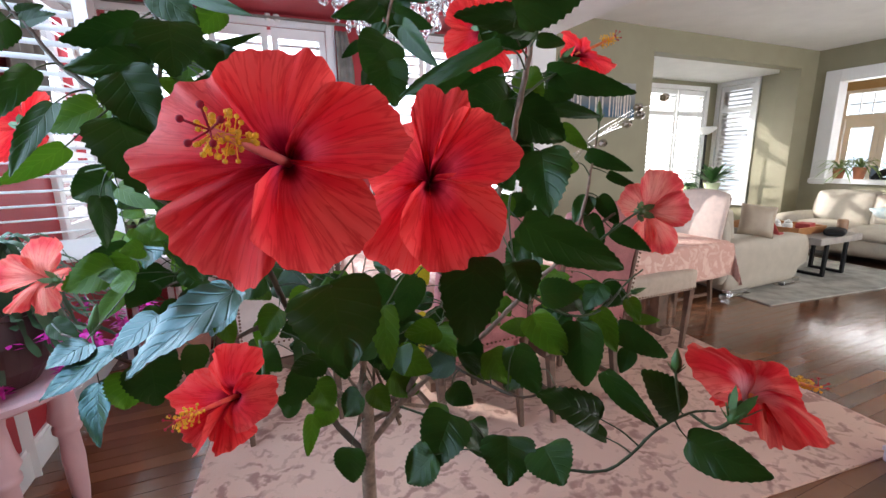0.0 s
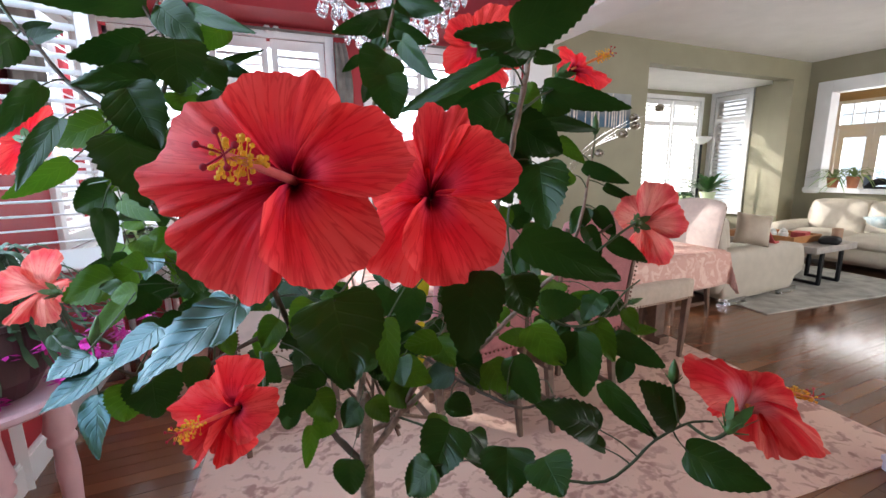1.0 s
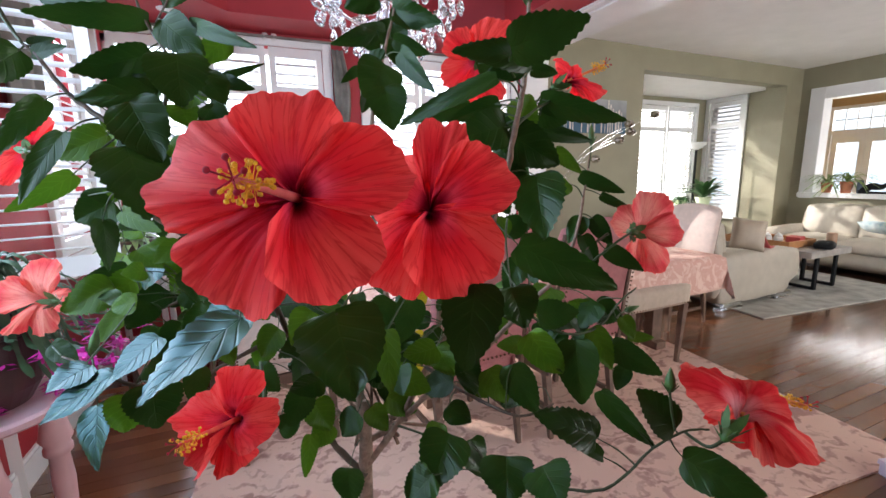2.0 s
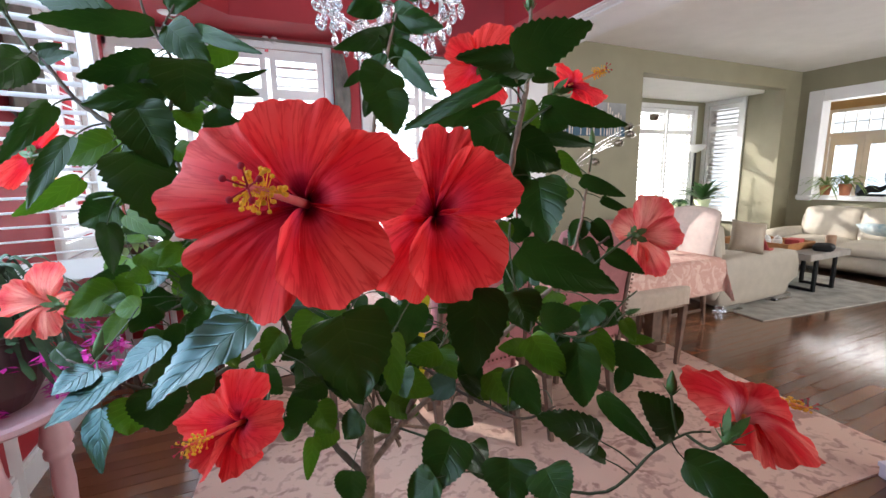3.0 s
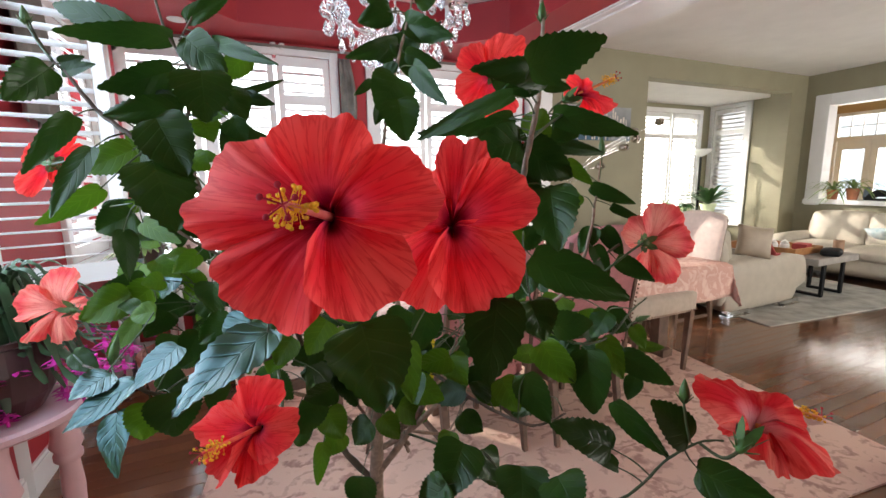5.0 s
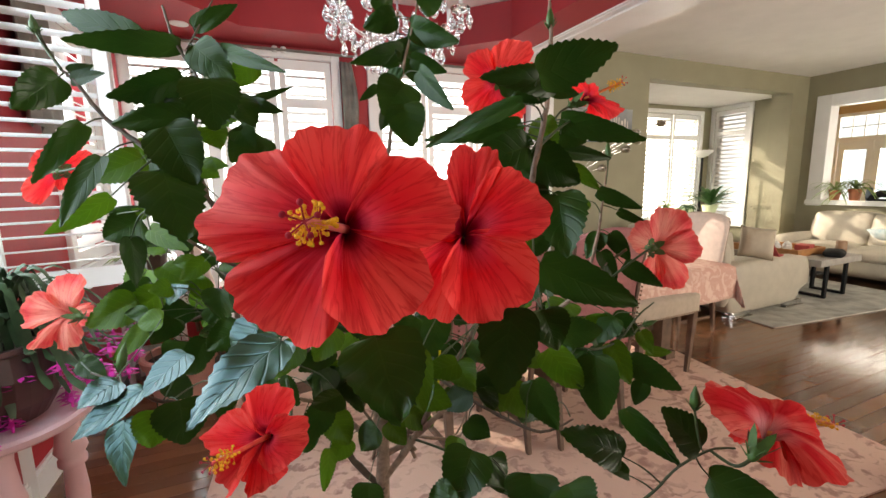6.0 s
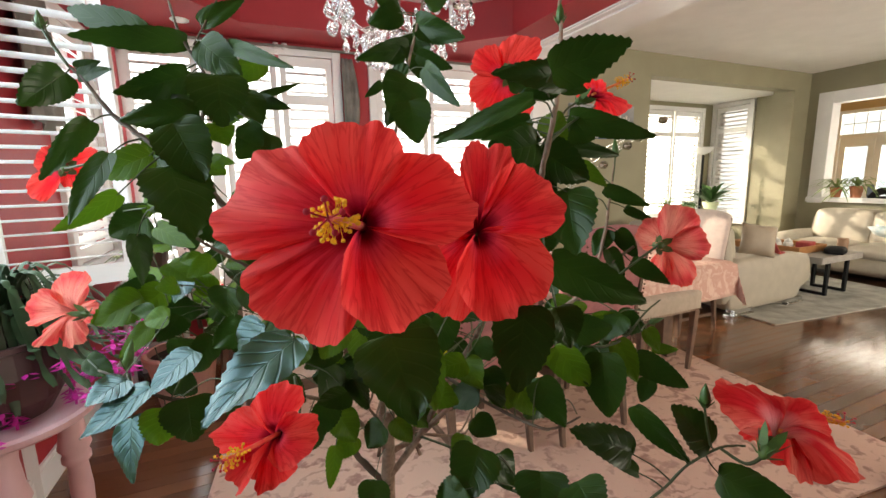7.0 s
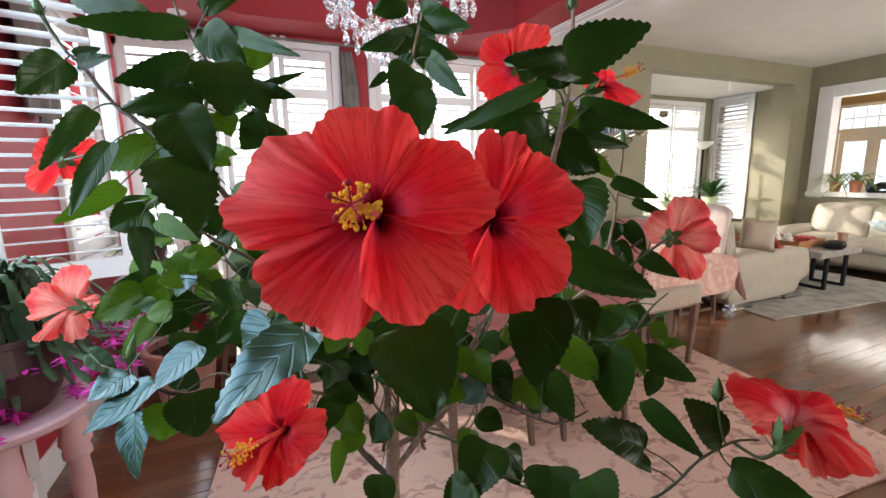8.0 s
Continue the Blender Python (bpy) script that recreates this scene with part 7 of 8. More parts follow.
leaf((0.283, 1.091, 1.097), (0.232, 1.071, 1.054), 0.048, (-0.11, -0.84, 0.52), (0.314, 1.049, 1.065))
leaf((0.193, 0.909, 1.117), (0.185, 0.872, 1.089), 0.047, (-0.61, -0.39, 0.69), (0.301, 0.972, 1.153))
leaf((0.195, 0.944, 1.09), (0.245, 0.913, 1.063), 0.060, (-0.46, -0.88, 0.16), (0.304, 1.015, 1.101), kind="young")
leaf((0.155, 1.173, 1.048), (0.079, 1.18, 1.032), 0.086, (-0.22, -0.38, 0.9), (0.148, 1.207, 1.035))
leaf((0.187, 1.063, 1.09), (0.236, 1.028, 1.066), 0.058, (-0.62, -0.77, -0.15), (0.223, 1.166, 1.075))
leaf((0.1, 1.186, 1.024), (0.04, 1.186, 1.031), 0.061, (0, -1, 0.01), (0.059, 1.207, 1.025))
leaf((0.12, 1.19, 1.064), (0.156, 1.179, 1.008), 0.076, (-0.5, -0.86, -0.15), (0.139, 1.215, 1.062))
leaf((0.299, 0.937, 1.159), (0.301, 0.907, 1.13), 0.037, (-0.42, -0.65, 0.64), (0.332, 0.976, 1.183))
leaf((0.194, 1.089, 1.056), (0.209, 1.084, 0.994), 0.091, (0.61, -0.76, 0.21), (0.211, 1.166, 1.05))
leaf((0.337, 1.043, 1.1), (0.381, 0.999, 1.094), 0.047, (-0.7, -0.71, 0.05), (0.322, 1.031, 1.097))
leaf((0.308, 0.911, 1.083), (0.328, 0.912, 1.036), 0.040, (-0.7, -0.64, -0.31), (0.348, 0.923, 1.014))
leaf((0.106, 1.006, 1.207), (0.146, 0.963, 1.183), 0.054, (-0.76, -0.64, -0.13), (0.009, 1.082, 1.235))
leaf((0.175, 1.094, 1.079), (0.226, 1.07, 1.076), 0.050, (-0.22, -0.56, 0.8), (0.216, 1.166, 1.061), kind="young")
leaf((0.154, 0.955, 1.143), (0.148, 0.98, 1.079), 0.050, (-0.88, -0.46, -0.1), (0.281, 0.982, 1.154))
leaf((0.226, 1.068, 1.057), (0.189, 1.091, 1.012), 0.073, (-0.81, -0.22, 0.55), (0.299, 1.067, 1.025))
leaf((0.084, 1.034, 1.062), (0.035, 1.052, 1.042), 0.067, (-0.19, -0.91, -0.36), (0.004, 1.128, 1.102))
leaf((0.232, 0.936, 1.132), (0.206, 0.972, 1.078), 0.041, (-0.85, -0.53, 0.05), (0.331, 0.99, 1.163))
leaf((0.107, 1.191, 1.057), (0.061, 1.185, 1.015), 0.065, (0.19, -0.98, -0.07), (0.14, 1.215, 1.06), kind="young")
leaf((0.136, 0.958, 1.198), (0.124, 0.974, 1.141), 0.049, (-0.11, -0.96, -0.25), (0.043, 1.042, 1.232))
leaf((0.13, 0.982, 1.209), (0.089, 1.001, 1.204), 0.049, (-0.33, -0.5, 0.8), (0.029, 1.059, 1.237), kind="young")
leaf((0.162, 0.931, 1.112), (0.105, 0.963, 1.109), 0.046, (-0.38, -0.61, 0.69), (0.28, 0.979, 1.138))
leaf((0.117, 1.061, 1.166), (0.111, 1.06, 1.105), 0.073, (0.42, -0.91, -0.03), (0.023, 1.119, 1.182), kind="young")
leaf((0.262, 0.92, 1.135), (0.276, 0.888, 1.093), 0.057, (-0.82, -0.55, 0.15), (0.332, 0.983, 1.173), kind="young")
leaf((0.304, 0.948, 1.052), (0.264, 1.001, 1.016), 0.054, (-0.82, -0.29, 0.49), (0.336, 0.958, 1.013))
leaf((-0.068, 1.05, 1.272), (-0.056, 1.053, 1.225), 0.036, (0.6, -0.79, 0.1), (-0.05, 1.053, 1.295))
leaf((-0.128, 1.131, 1.31), (-0.166, 1.156, 1.303), 0.029, (-0.54, -0.84, -0.07), (-0.065, 1.14, 1.239), kind="young")
leaf((-0.168, 1.129, 1.268), (-0.196, 1.11, 1.268), 0.036, (0.51, -0.75, 0.41), (-0.087, 1.167, 1.223), kind="young")
leaf((-0.255, 1.39, 1.259), (-0.284, 1.368, 1.205), 0.079, (-0.33, -0.8, 0.5), (-0.31, 1.339, 1.166), kind="young")
leaf((-0.076, 1.093, 1.406), (-0.021, 1.039, 1.403), 0.045, (-0.54, -0.58, 0.61), (-0.094, 1.025, 1.44), kind="young")
leaf((-0.088, 1.089, 1.307), (-0.053, 1.05, 1.301), 0.025, (-0.66, -0.65, 0.38), (-0.075, 1.046, 1.316), kind="young")
leaf((-0.21, 1.155, 1.222), (-0.249, 1.184, 1.217), 0.029, (-0.6, -0.79, 0.11), (-0.121, 1.211, 1.198))
leaf((-0.077, 1.146, 1.24), (-0.112, 1.137, 1.21), 0.073, (0.59, -0.65, -0.49), (-0.071, 1.147, 1.234))
leaf((-0.21, 1.358, 1.309), (-0.259, 1.383, 1.3), 0.030, (-0.46, -0.89, 0.01), (-0.205, 1.298, 1.194), kind="young")
leaf((-0.199, 1.17, 1.39), (-0.234, 1.182, 1.389), 0.023, (-0.32, -0.94, -0.15), (-0.171, 1.067, 1.403), kind="young")
leaf((-0.088, 1.079, 1.363), (-0.137, 1.083, 1.363), 0.051, (-0.08, -0.99, -0.14), (-0.103, 1.042, 1.338))
leaf((-0.199, 1.199, 1.266), (-0.171, 1.167, 1.243), 0.040, (-0.62, -0.74, 0.27), (-0.125, 1.216, 1.195))
leaf((-0.105, 1.18, 1.172), (-0.148, 1.228, 1.148), 0.032, (-0.6, -0.72, -0.35), (-0.109, 1.196, 1.206))
leaf((-0.128, 1.219, 1.162), (-0.086, 1.179, 1.167), 0.042, (-0.3, -0.19, 0.94), (-0.135, 1.229, 1.188))
leaf((-0.192, 1.196, 1.293), (-0.15, 1.17, 1.262), 0.043, (0.01, -0.76, 0.65), (-0.116, 1.204, 1.202), kind="young")
leaf((-0.235, 1.302, 1.335), (-0.201, 1.307, 1.318), 0.043, (0.43, -0.6, 0.68), (-0.202, 1.278, 1.212))
leaf((-0.153, 1.302, 1.265), (-0.207, 1.312, 1.231), 0.093, (-0.5, -0.62, 0.61), (-0.157, 1.246, 1.178))
leaf((-0.067, 1.17, 1.323), (-0.063, 1.144, 1.271), 0.056, (0.64, -0.67, 0.38), (-0.059, 1.132, 1.243), kind="young")
leaf((-0.118, 1.245, 1.167), (-0.08, 1.242, 1.149), 0.036, (-0.2, -0.94, -0.26), (-0.139, 1.234, 1.185))
leaf((-0.091, 1.079, 1.266), (-0.094, 1.095, 1.209), 0.061, (-0.57, -0.8, -0.19), (-0.054, 1.051, 1.298))
leaf((-0.169, 1.256, 1.184), (-0.131, 1.258, 1.178), 0.041, (-0.03, -0.86, -0.51), (-0.167, 1.253, 1.174))
leaf((-0.11, 1.105, 1.39), (-0.131, 1.086, 1.362), 0.026, (0.13, -0.86, 0.49), (-0.15, 1.054, 1.382), kind="young")
leaf((-0.049, 1.137, 1.386), (-0.039, 1.124, 1.333), 0.065, (-0.68, -0.73, 0.05), (-0.086, 1.044, 1.325))
leaf((-0.087, 1.108, 1.292), (-0.071, 1.07, 1.266), 0.055, (0.62, -0.25, 0.74), (-0.059, 1.132, 1.243))
leaf((-0.181, 1.107, 1.221), (-0.221, 1.131, 1.212), 0.038, (-0.54, -0.74, 0.4), (-0.244, 1.057, 1.147), kind="young")
leaf((-0.08, 1.23, 1.322), (-0.123, 1.253, 1.308), 0.049, (-0.53, -0.69, 0.5), (-0.087, 1.168, 1.223))
leaf((-0.192, 1.209, 1.413), (-0.227, 1.235, 1.379), 0.046, (-0.69, -0.71, 0.17), (-0.173, 1.081, 1.404), kind="young")
leaf((-0.109, 1.252, 1.3), (-0.153, 1.298, 1.268), 0.038, (-0.35, -0.74, -0.58), (-0.11, 1.197, 1.206))
leaf((-0.144, 1.184, 1.354), (-0.152, 1.204, 1.311), 0.033, (-0.35, -0.87, -0.34), (-0.169, 1.066, 1.401))
leaf((-0.069, 1.165, 1.281), (-0.014, 1.136, 1.262), 0.068, (-0.5, -0.85, -0.16), (-0.067, 1.142, 1.237))
leaf((-0.132, 1.048, 1.495), (-0.107, 1.036, 1.487), 0.038, (-0.07, -0.65, 0.76), (-0.106, 1.056, 1.496))
leaf((-0.16, 1.117, 1.511), (-0.12, 1.097, 1.5), 0.032, (-0.4, -0.9, 0.16), (-0.106, 1.056, 1.496), kind="young")
leaf((-0.141, 1.13, 1.56), (-0.12, 1.115, 1.531), 0.037, (-0.11, -0.91, 0.39), (-0.1, 1.048, 1.517))
leaf((-0.179, 1.124, 1.476), (-0.132, 1.102, 1.468), 0.047, (-0.37, -0.89, 0.25), (-0.171, 1.067, 1.403))
leaf((-0.148, 1.085, 1.449), (-0.116, 1.071, 1.448), 0.034, (-0.37, -0.87, 0.34), (-0.171, 1.067, 1.403))
leaf((-0.15, 1.118, 1.458), (-0.163, 1.117, 1.426), 0.048, (0.81, -0.5, -0.31), (-0.171, 1.067, 1.403))
leaf((-0.112, 1.049, 1.554), (-0.087, 1.036, 1.545), 0.030, (-0.53, -0.71, -0.46), (-0.092, 1.038, 1.544), kind="young")
leaf((-0.096, 1.112, 1.473), (-0.064, 1.096, 1.465), 0.021, (-0.4, -0.9, 0.18), (-0.106, 1.056, 1.496), kind="young")
leaf((-0.107, 1.107, 1.499), (-0.141, 1.12, 1.49), 0.030, (-0.29, -0.93, -0.23), (-0.106, 1.056, 1.496), kind="young")
leaf((-0.139, 1.065, 1.571), (-0.109, 1.052, 1.569), 0.027, (-0.4, -0.87, -0.3), (-0.097, 1.038, 1.6))
leaf((-0.114, 1.068, 1.462), (-0.117, 1.063, 1.429), 0.035, (0.84, -0.53, 0), (-0.102, 1.045, 1.477))
leaf((-0.196, 1.153, 1.496), (-0.166, 1.136, 1.474), 0.047, (-0.63, -0.71, -0.31), (-0.171, 1.067, 1.403), kind="young")
leaf((-0.147, 1.077, 1.491), (-0.121, 1.063, 1.478), 0.037, (-0.01, -0.69, 0.72), (-0.106, 1.056, 1.496), kind="young")
leaf((-0.135, 1.077, 1.54), (-0.146, 1.075, 1.505), 0.039, (0.72, -0.67, -0.19), (-0.099, 1.048, 1.519))
leaf((-0.156, 1.123, 1.463), (-0.119, 1.104, 1.446), 0.027, (-0.42, -0.9, 0.09), (-0.171, 1.067, 1.403))
leaf((-0.138, 1.12, 1.547), (-0.114, 1.106, 1.53), 0.028, (-0.24, -0.89, 0.4), (-0.102, 1.051, 1.51), kind="young")
leaf((0.413, 0.875, 1.41), (0.426, 0.86, 1.363), 0.037, (-0.44, -0.88, 0.16), (0.331, 0.836, 1.387))
leaf((0.377, 0.949, 1.508), (0.415, 0.93, 1.493), 0.035, (-0.36, -0.9, 0.23), (0.429, 0.846, 1.524))
leaf((0.384, 0.936, 1.487), (0.329, 0.96, 1.487), 0.053, (-0.39, -0.89, 0.25), (0.423, 0.843, 1.522))
leaf((0.397, 0.883, 1.427), (0.408, 0.873, 1.397), 0.035, (-0.94, -0.19, -0.28), (0.331, 0.831, 1.396))
leaf((0.351, 0.878, 1.408), (0.337, 0.876, 1.368), 0.030, (-0.45, -0.87, 0.2), (0.332, 0.837, 1.385))
leaf((0.305, 0.862, 1.419), (0.347, 0.843, 1.416), 0.046, (-0.3, -0.76, 0.58), (0.331, 0.828, 1.401))
leaf((0.319, 0.88, 1.454), (0.297, 0.885, 1.428), 0.023, (-0.38, -0.91, 0.15), (0.33, 0.816, 1.427))
leaf((0.344, 0.847, 1.482), (0.305, 0.859, 1.453), 0.044, (0.05, -0.9, -0.44), (0.356, 0.808, 1.491))
leaf((0.373, 0.947, 1.492), (0.327, 0.961, 1.461), 0.035, (-0.19, -0.97, -0.15), (0.421, 0.842, 1.521))
leaf((0.408, 0.855, 1.501), (0.445, 0.836, 1.489), 0.038, (-0.41, -0.9, 0.16), (0.412, 0.837, 1.517))
leaf((0.415, 0.913, 1.47), (0.374, 0.928, 1.456), 0.038, (-0.23, -0.92, -0.31), (0.431, 0.847, 1.525))
leaf((0.346, 0.849, 1.427), (0.304, 0.862, 1.402), 0.053, (-0.07, -0.93, -0.36), (0.331, 0.822, 1.414))
leaf((0.32, 0.851, 1.427), (0.293, 0.859, 1.409), 0.032, (-0.04, -0.93, -0.36), (0.331, 0.822, 1.415), kind="young")
leaf((0.327, 0.935, 1.424), (0.375, 0.913, 1.421), 0.044, (-0.39, -0.8, -0.45), (0.332, 0.844, 1.373))
leaf((0.52, 1.041, 1.042), (0.459, 1.056, 1.046), 0.045, (-0.17, -0.82, 0.55), (0.439, 1.103, 1.093), kind="young")
leaf((-0.036, 1.269, 0.988), (-0.015, 1.29, 0.912), 0.053, (-0.14, -0.94, -0.3), (0.02, 1.195, 0.99))
leaf((0.009, 1.402, 1.165), (0.037, 1.42, 1.092), 0.089, (0.76, -0.63, 0.14), (0.109, 1.321, 1.183))
leaf((0.195, 1.219, 1.156), (0.195, 1.174, 1.124), 0.040, (-0.24, -0.56, 0.79), (0.246, 1.176, 1.17))
leaf((-0.009, 1.332, 1.292), (-0.053, 1.36, 1.25), 0.078, (0.14, -0.75, -0.64), (-0.08, 1.242, 1.232))
leaf((0.619, 1.163, 1.201), (0.608, 1.117, 1.15), 0.053, (-0.84, -0.3, 0.45), (0.509, 1.121, 1.146))
leaf((0.256, 1.25, 1.069), (0.307, 1.215, 1.017), 0.083, (-0.66, -0.73, -0.15), (0.213, 1.274, 1.05))
leaf((0.271, 1.27, 1.063), (0.219, 1.283, 1.022), 0.086, (-0.04, -0.96, -0.26), (0.213, 1.277, 1.055))
leaf((0.599, 1.015, 1.137), (0.531, 0.999, 1.1), 0.084, (-0.43, -0.19, 0.88), (0.603, 0.888, 1.144), kind="young")
leaf((-0.261, 1.448, 0.98), (-0.213, 1.451, 0.927), 0.074, (0.59, -0.63, 0.5), (-0.266, 1.371, 1.084))
leaf((0.526, 1.175, 1.02), (0.457, 1.179, 1.028), 0.068, (0.06, -0.61, 0.79), (0.441, 1.184, 0.971), kind="young")
leaf((0.596, 1.087, 1.141), (0.549, 1.086, 1.092), 0.060, (-0.46, -0.76, 0.46), (0.468, 1.1, 1.122))
leaf((0.675, 1.005, 1.053), (0.655, 1, 0.984), 0.083, (-0.95, -0.14, 0.28), (0.627, 0.913, 1.131))
leaf((0.461, 1.053, 1.114), (0.47, 1.032, 1.079), 0.046, (-0.89, -0.45, 0.04), (0.455, 1.101, 1.12), kind="young")
leaf((0.028, 1.282, 1.146), (0.094, 1.224, 1.129), 0.076, (-0.35, -0.6, 0.72), (0.11, 1.246, 1.155))
leaf((0.242, 1.161, 0.978), (0.246, 1.156, 0.91), 0.059, (-0.11, -0.99, 0.07), (0.192, 1.166, 0.988))
leaf((0.464, 1.088, 0.946), (0.42, 1.118, 0.914), 0.063, (-0.52, -0.85, -0.08), (0.402, 1.143, 0.988), kind="young")
leaf((-0.158, 1.295, 1.076), (-0.215, 1.3, 1.051), 0.052, (-0.07, -1, -0.04), (-0.203, 1.279, 1.159))
leaf((-0.113, 1.279, 1.196), (-0.154, 1.306, 1.144), 0.082, (-0.76, -0.58, 0.3), (-0.14, 1.234, 1.185), kind="young")
leaf((0.681, 1.005, 1.119), (0.732, 0.971, 1.091), 0.068, (-0.52, -0.85, 0.09), (0.644, 0.892, 1.171))
leaf((-0.167, 1.405, 1.058), (-0.203, 1.4, 1.032), 0.048, (-0.24, -0.84, 0.49), (-0.23, 1.319, 1.132))
leaf((0.633, 0.943, 1.066), (0.684, 0.917, 1.047), 0.051, (-0.08, -0.69, 0.72), (0.589, 0.887, 1.135))
leaf((0.547, 1.05, 1.062), (0.616, 1.053, 1.026), 0.056, (0.34, -0.73, 0.6), (0.455, 1.101, 1.12))
leaf((0.545, 1.111, 1.155), (0.512, 1.166, 1.142), 0.048, (-0.72, -0.28, 0.64), (0.455, 1.101, 1.12), kind="young")
leaf((0.139, 1.179, 1.012), (0.069, 1.228, 0.985), 0.072, (-0.49, -0.84, -0.24), (0.156, 1.199, 1.011), kind="young")
leaf((0.005, 1.312, 1.044), (-0.022, 1.294, 0.999), 0.059, (-0.06, -0.91, 0.4), (0.061, 1.212, 1.013), kind="young")
leaf((-0.207, 1.346, 1.105), (-0.216, 1.368, 1.037), 0.067, (-0.25, -0.93, -0.27), (-0.24, 1.305, 1.144))
leaf((-0.074, 1.299, 1.241), (-0.011, 1.29, 1.228), 0.069, (0.05, -0.69, 0.73), (-0.132, 1.225, 1.19), kind="young")
leaf((-0.028, 1.393, 1.242), (0.007, 1.335, 1.216), 0.040, (-0.78, -0.58, 0.24), (-0.099, 1.291, 1.205))
leaf((-0.107, 1.438, 1.197), (-0.049, 1.384, 1.201), 0.078, (-0.37, -0.33, 0.87), (-0.173, 1.329, 1.171), kind="young")
leaf((0.317, 1.134, 0.977), (0.327, 1.106, 0.931), 0.062, (0.15, -0.83, 0.54), (0.318, 1.134, 0.976))
leaf((0.098, 1.186, 1.123), (0.071, 1.197, 1.069), 0.056, (0.01, -0.98, -0.21), (0.123, 1.233, 1.115))
leaf((-0.096, 1.313, 1.121), (-0.098, 1.322, 1.054), 0.059, (0.05, -0.99, -0.13), (-0.162, 1.25, 1.176))
leaf((-0.038, 1.253, 1.153), (0.013, 1.22, 1.128), 0.068, (0.09, -0.51, 0.86), (-0.122, 1.212, 1.197), kind="young")
leaf((0.077, 1.207, 1.225), (0.089, 1.151, 1.178), 0.090, (0.56, -0.46, 0.69), (0.11, 1.246, 1.155), kind="young")
leaf((0.017, 1.391, 1.27), (-0.009, 1.375, 1.216), 0.063, (0.58, -0.82, -0.04), (0.11, 1.319, 1.214), kind="young")
leaf((0.228, 1.12, 0.95), (0.288, 1.109, 0.906), 0.059, (0.04, -0.96, 0.29), (0.26, 1.145, 0.925), kind="young")
leaf((0.497, 1.025, 1.237), (0.471, 1.043, 1.173), 0.059, (-0.7, -0.7, 0.09), (0.449, 0.918, 1.186))
leaf((-0.17, 1.471, 1.181), (-0.176, 1.451, 1.122), 0.052, (-0.11, -0.94, 0.33), (-0.232, 1.359, 1.159), kind="young")
leaf((0.594, 0.962, 1.14), (0.58, 0.936, 1.092), 0.062, (-0.11, -0.86, 0.5), (0.598, 0.888, 1.141))
leaf((-0.021, 1.329, 0.992), (-0.059, 1.355, 0.934), 0.048, (-0.68, -0.72, 0.13), (0.064, 1.232, 0.978))
leaf((0.393, 1.089, 1.167), (0.329, 1.077, 1.141), 0.066, (-0.21, -0.57, 0.79), (0.389, 1.144, 1.161))
leaf((0.599, 1.045, 1.16), (0.539, 1.037, 1.117), 0.089, (-0.55, -0.21, 0.81), (0.612, 0.916, 1.154), kind="young")
leaf((0.505, 0.985, 0.973), (0.458, 1.028, 0.92), 0.075, (-0.75, 0, 0.66), (0.459, 0.87, 1.012))
leaf((0.615, 1.007, 1.096), (0.522, 1.003, 1.087), 0.079, (-0.08, -0.27, 0.96), (0.594, 0.887, 1.138))
leaf((0.286, 1.306, 1.177), (0.278, 1.277, 1.127), 0.077, (-0.8, -0.45, 0.39), (0.239, 1.304, 1.189))

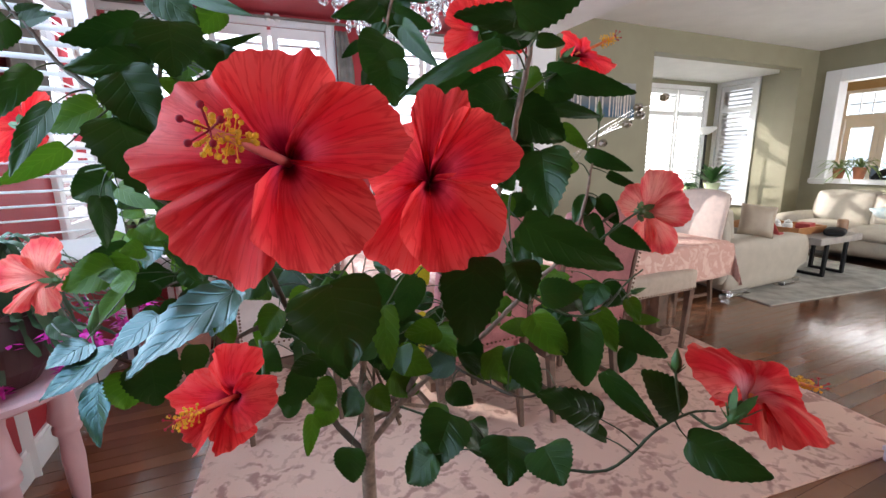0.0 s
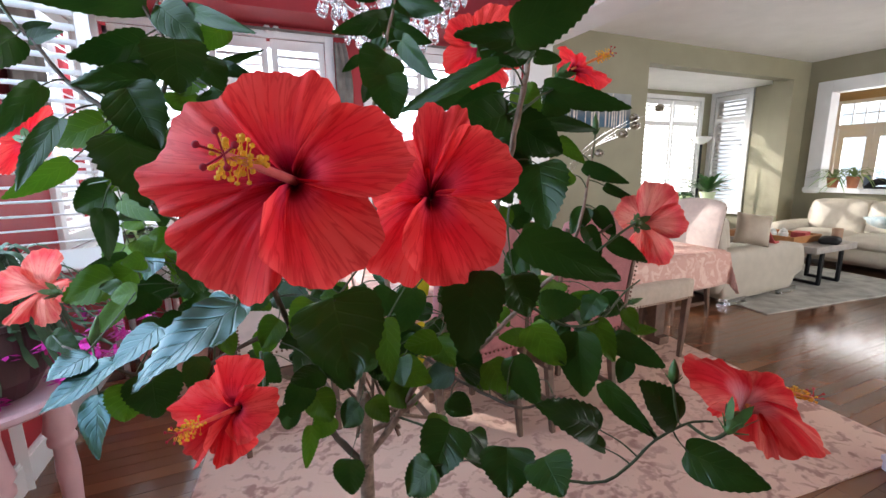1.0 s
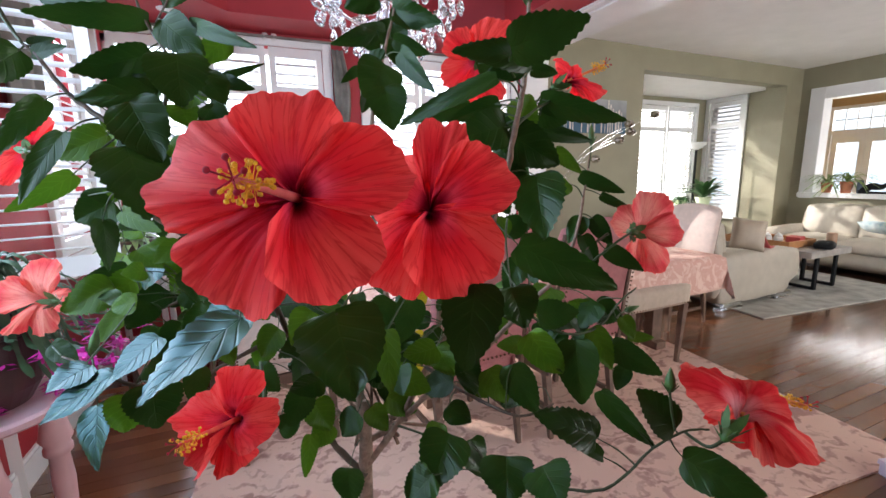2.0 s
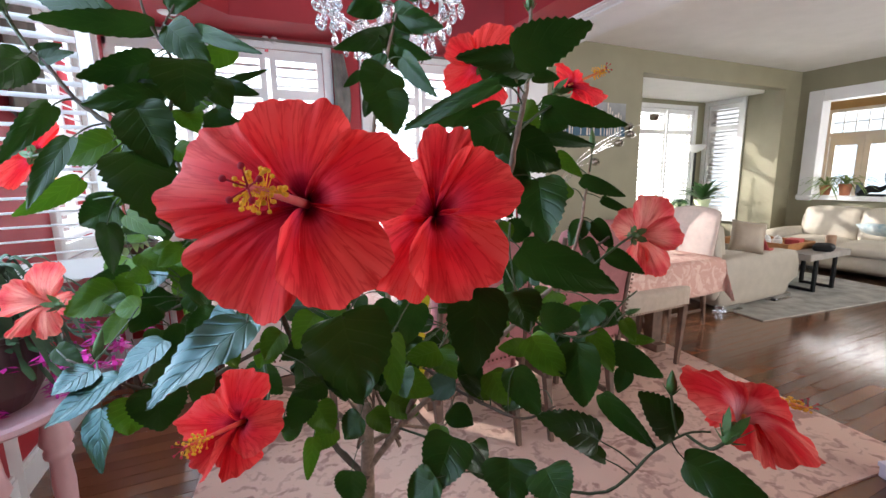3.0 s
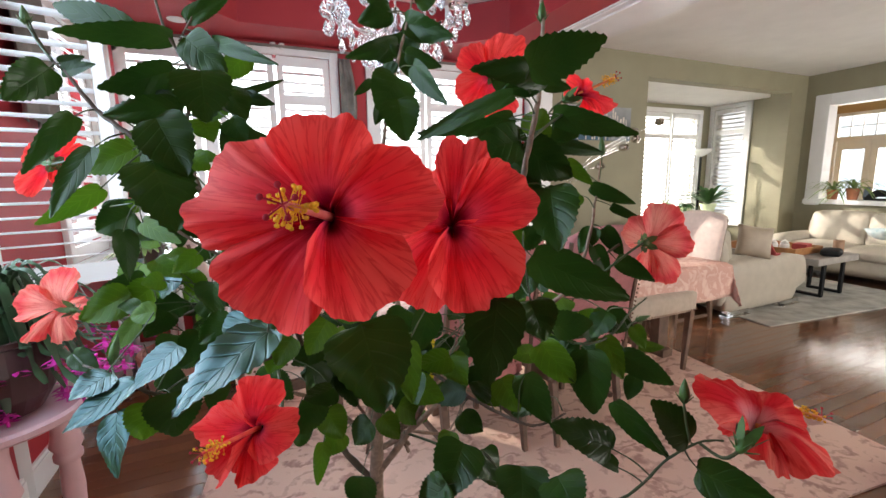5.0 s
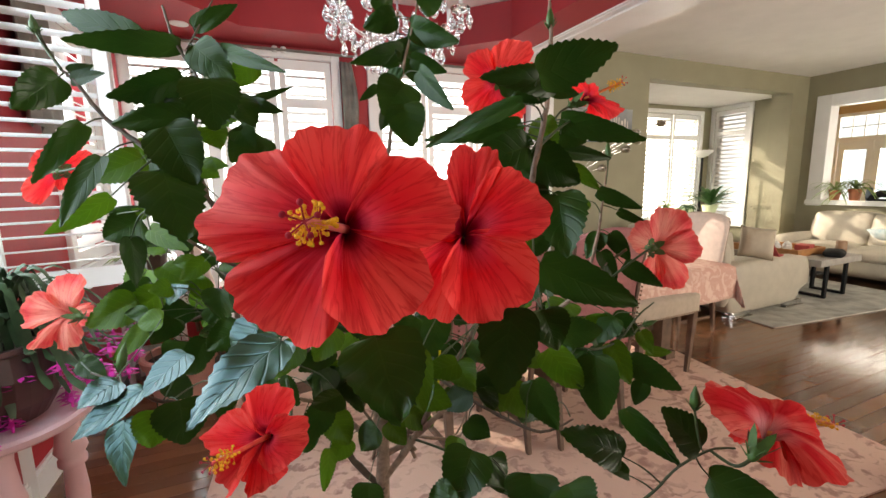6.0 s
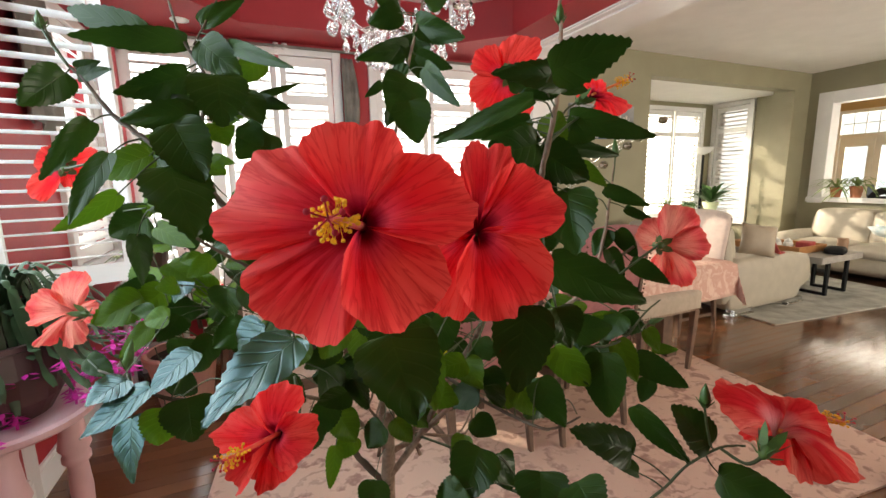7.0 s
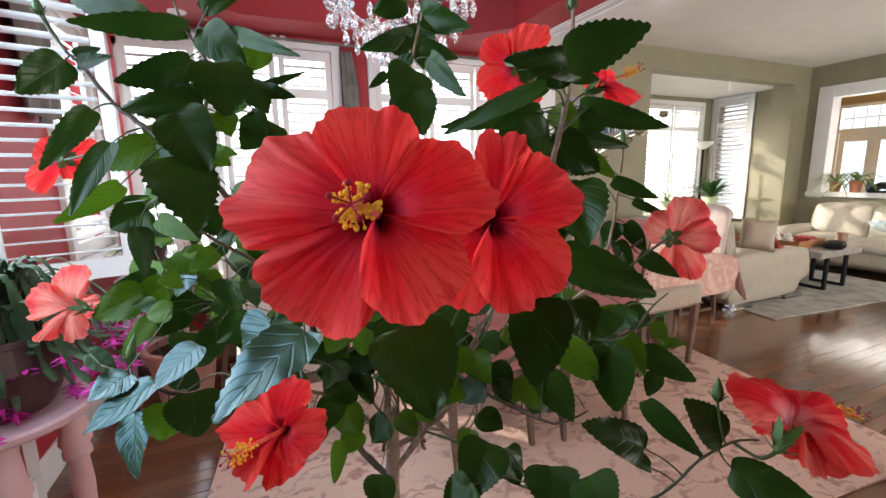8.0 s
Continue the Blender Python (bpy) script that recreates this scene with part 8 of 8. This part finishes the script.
# ---- floor boards ----
boards = bpy.data.objects["floor"]
rnd = random.Random(2)
plank_sets = []
for k in range(6):
    L = (0.7, 0.9, 1.1, 1.3, 1.5, 1.8)[k]
    bm = boxed(((0, 0.0008, -0.012), (L - 0.0016, 0.0822, 0.0)), bevel=0.0012)
    me = bpy.data.meshes.new("plank")
    bm.to_mesh(me)
    bm.free()
    me.materials.append(M_PLANK)
    plank_sets.append((L, me))
rest_v, rest_f, near_count, y = [], [], 0, REAR
while y < 5.9:
    x = LEFT - rnd.uniform(0.0, 0.14)
    while x < (8.0 if y < BACK else 8.0):
        L, me = rnd.choice(plank_sets)
        if 1.0 < y < 3.7 and -1.7 < x < 5.2 and near_count < 300:
            o = new("plank", me)
            o.parent = boards
            o.location = (x, y, 0)
            near_count += 1
        else:
            b = len(rest_v)
            z = 0.0
            for px_, py_ in ((x, y + 0.0008), (x + L - 0.0016, y + 0.0008), (x + L - 0.0016, y + 0.0822), (x, y + 0.0822)):
                rest_v += [(px_, py_, -0.012), (px_, py_, z)]
            rest_f += [(b + 1, b + 3, b + 5, b + 7), (b, b + 2, b + 3, b + 1), (b + 2, b + 4, b + 5, b + 3), (b + 4, b + 6, b + 7, b + 5), (b + 6, b, b + 1, b + 7)]
        x += L
    y += 0.083
me = bpy.data.meshes.new("far_planks")
me.from_pydata(rest_v, [], rest_f)
M_FARPLANK = mat("brown_floor_boards_far", (0.110, 0.042, 0.019), 0.13, vary=0.12, scale=3, bump=0.04, fine=70, coat=0.25)
nt = M_FARPLANK.node_tree
geo, hs, mr = nt.nodes.new("ShaderNodeNewGeometry"), nt.nodes.new("ShaderNodeHueSaturation"), nt.nodes.new("ShaderNodeMapRange")
mr.inputs["To Min"].default_value, mr.inputs["To Max"].default_value = 0.72, 1.28
nt.links.new(geo.outputs["Random Per Island"], mr.inputs["Value"])
nt.links.new(mr.outputs[0], hs.inputs["Value"])
src_link = nt.nodes["Principled BSDF"].inputs["Base Color"].links[0].from_socket
nt.links.new(src_link, hs.inputs["Color"])
nt.links.new(hs.outputs[0], nt.nodes["Principled BSDF"].inputs["Base Color"])
me.materials.append(M_FARPLANK)
far = new("far_planks", me)
far.parent = boards
tagged(far, "", "", kind="stuff")
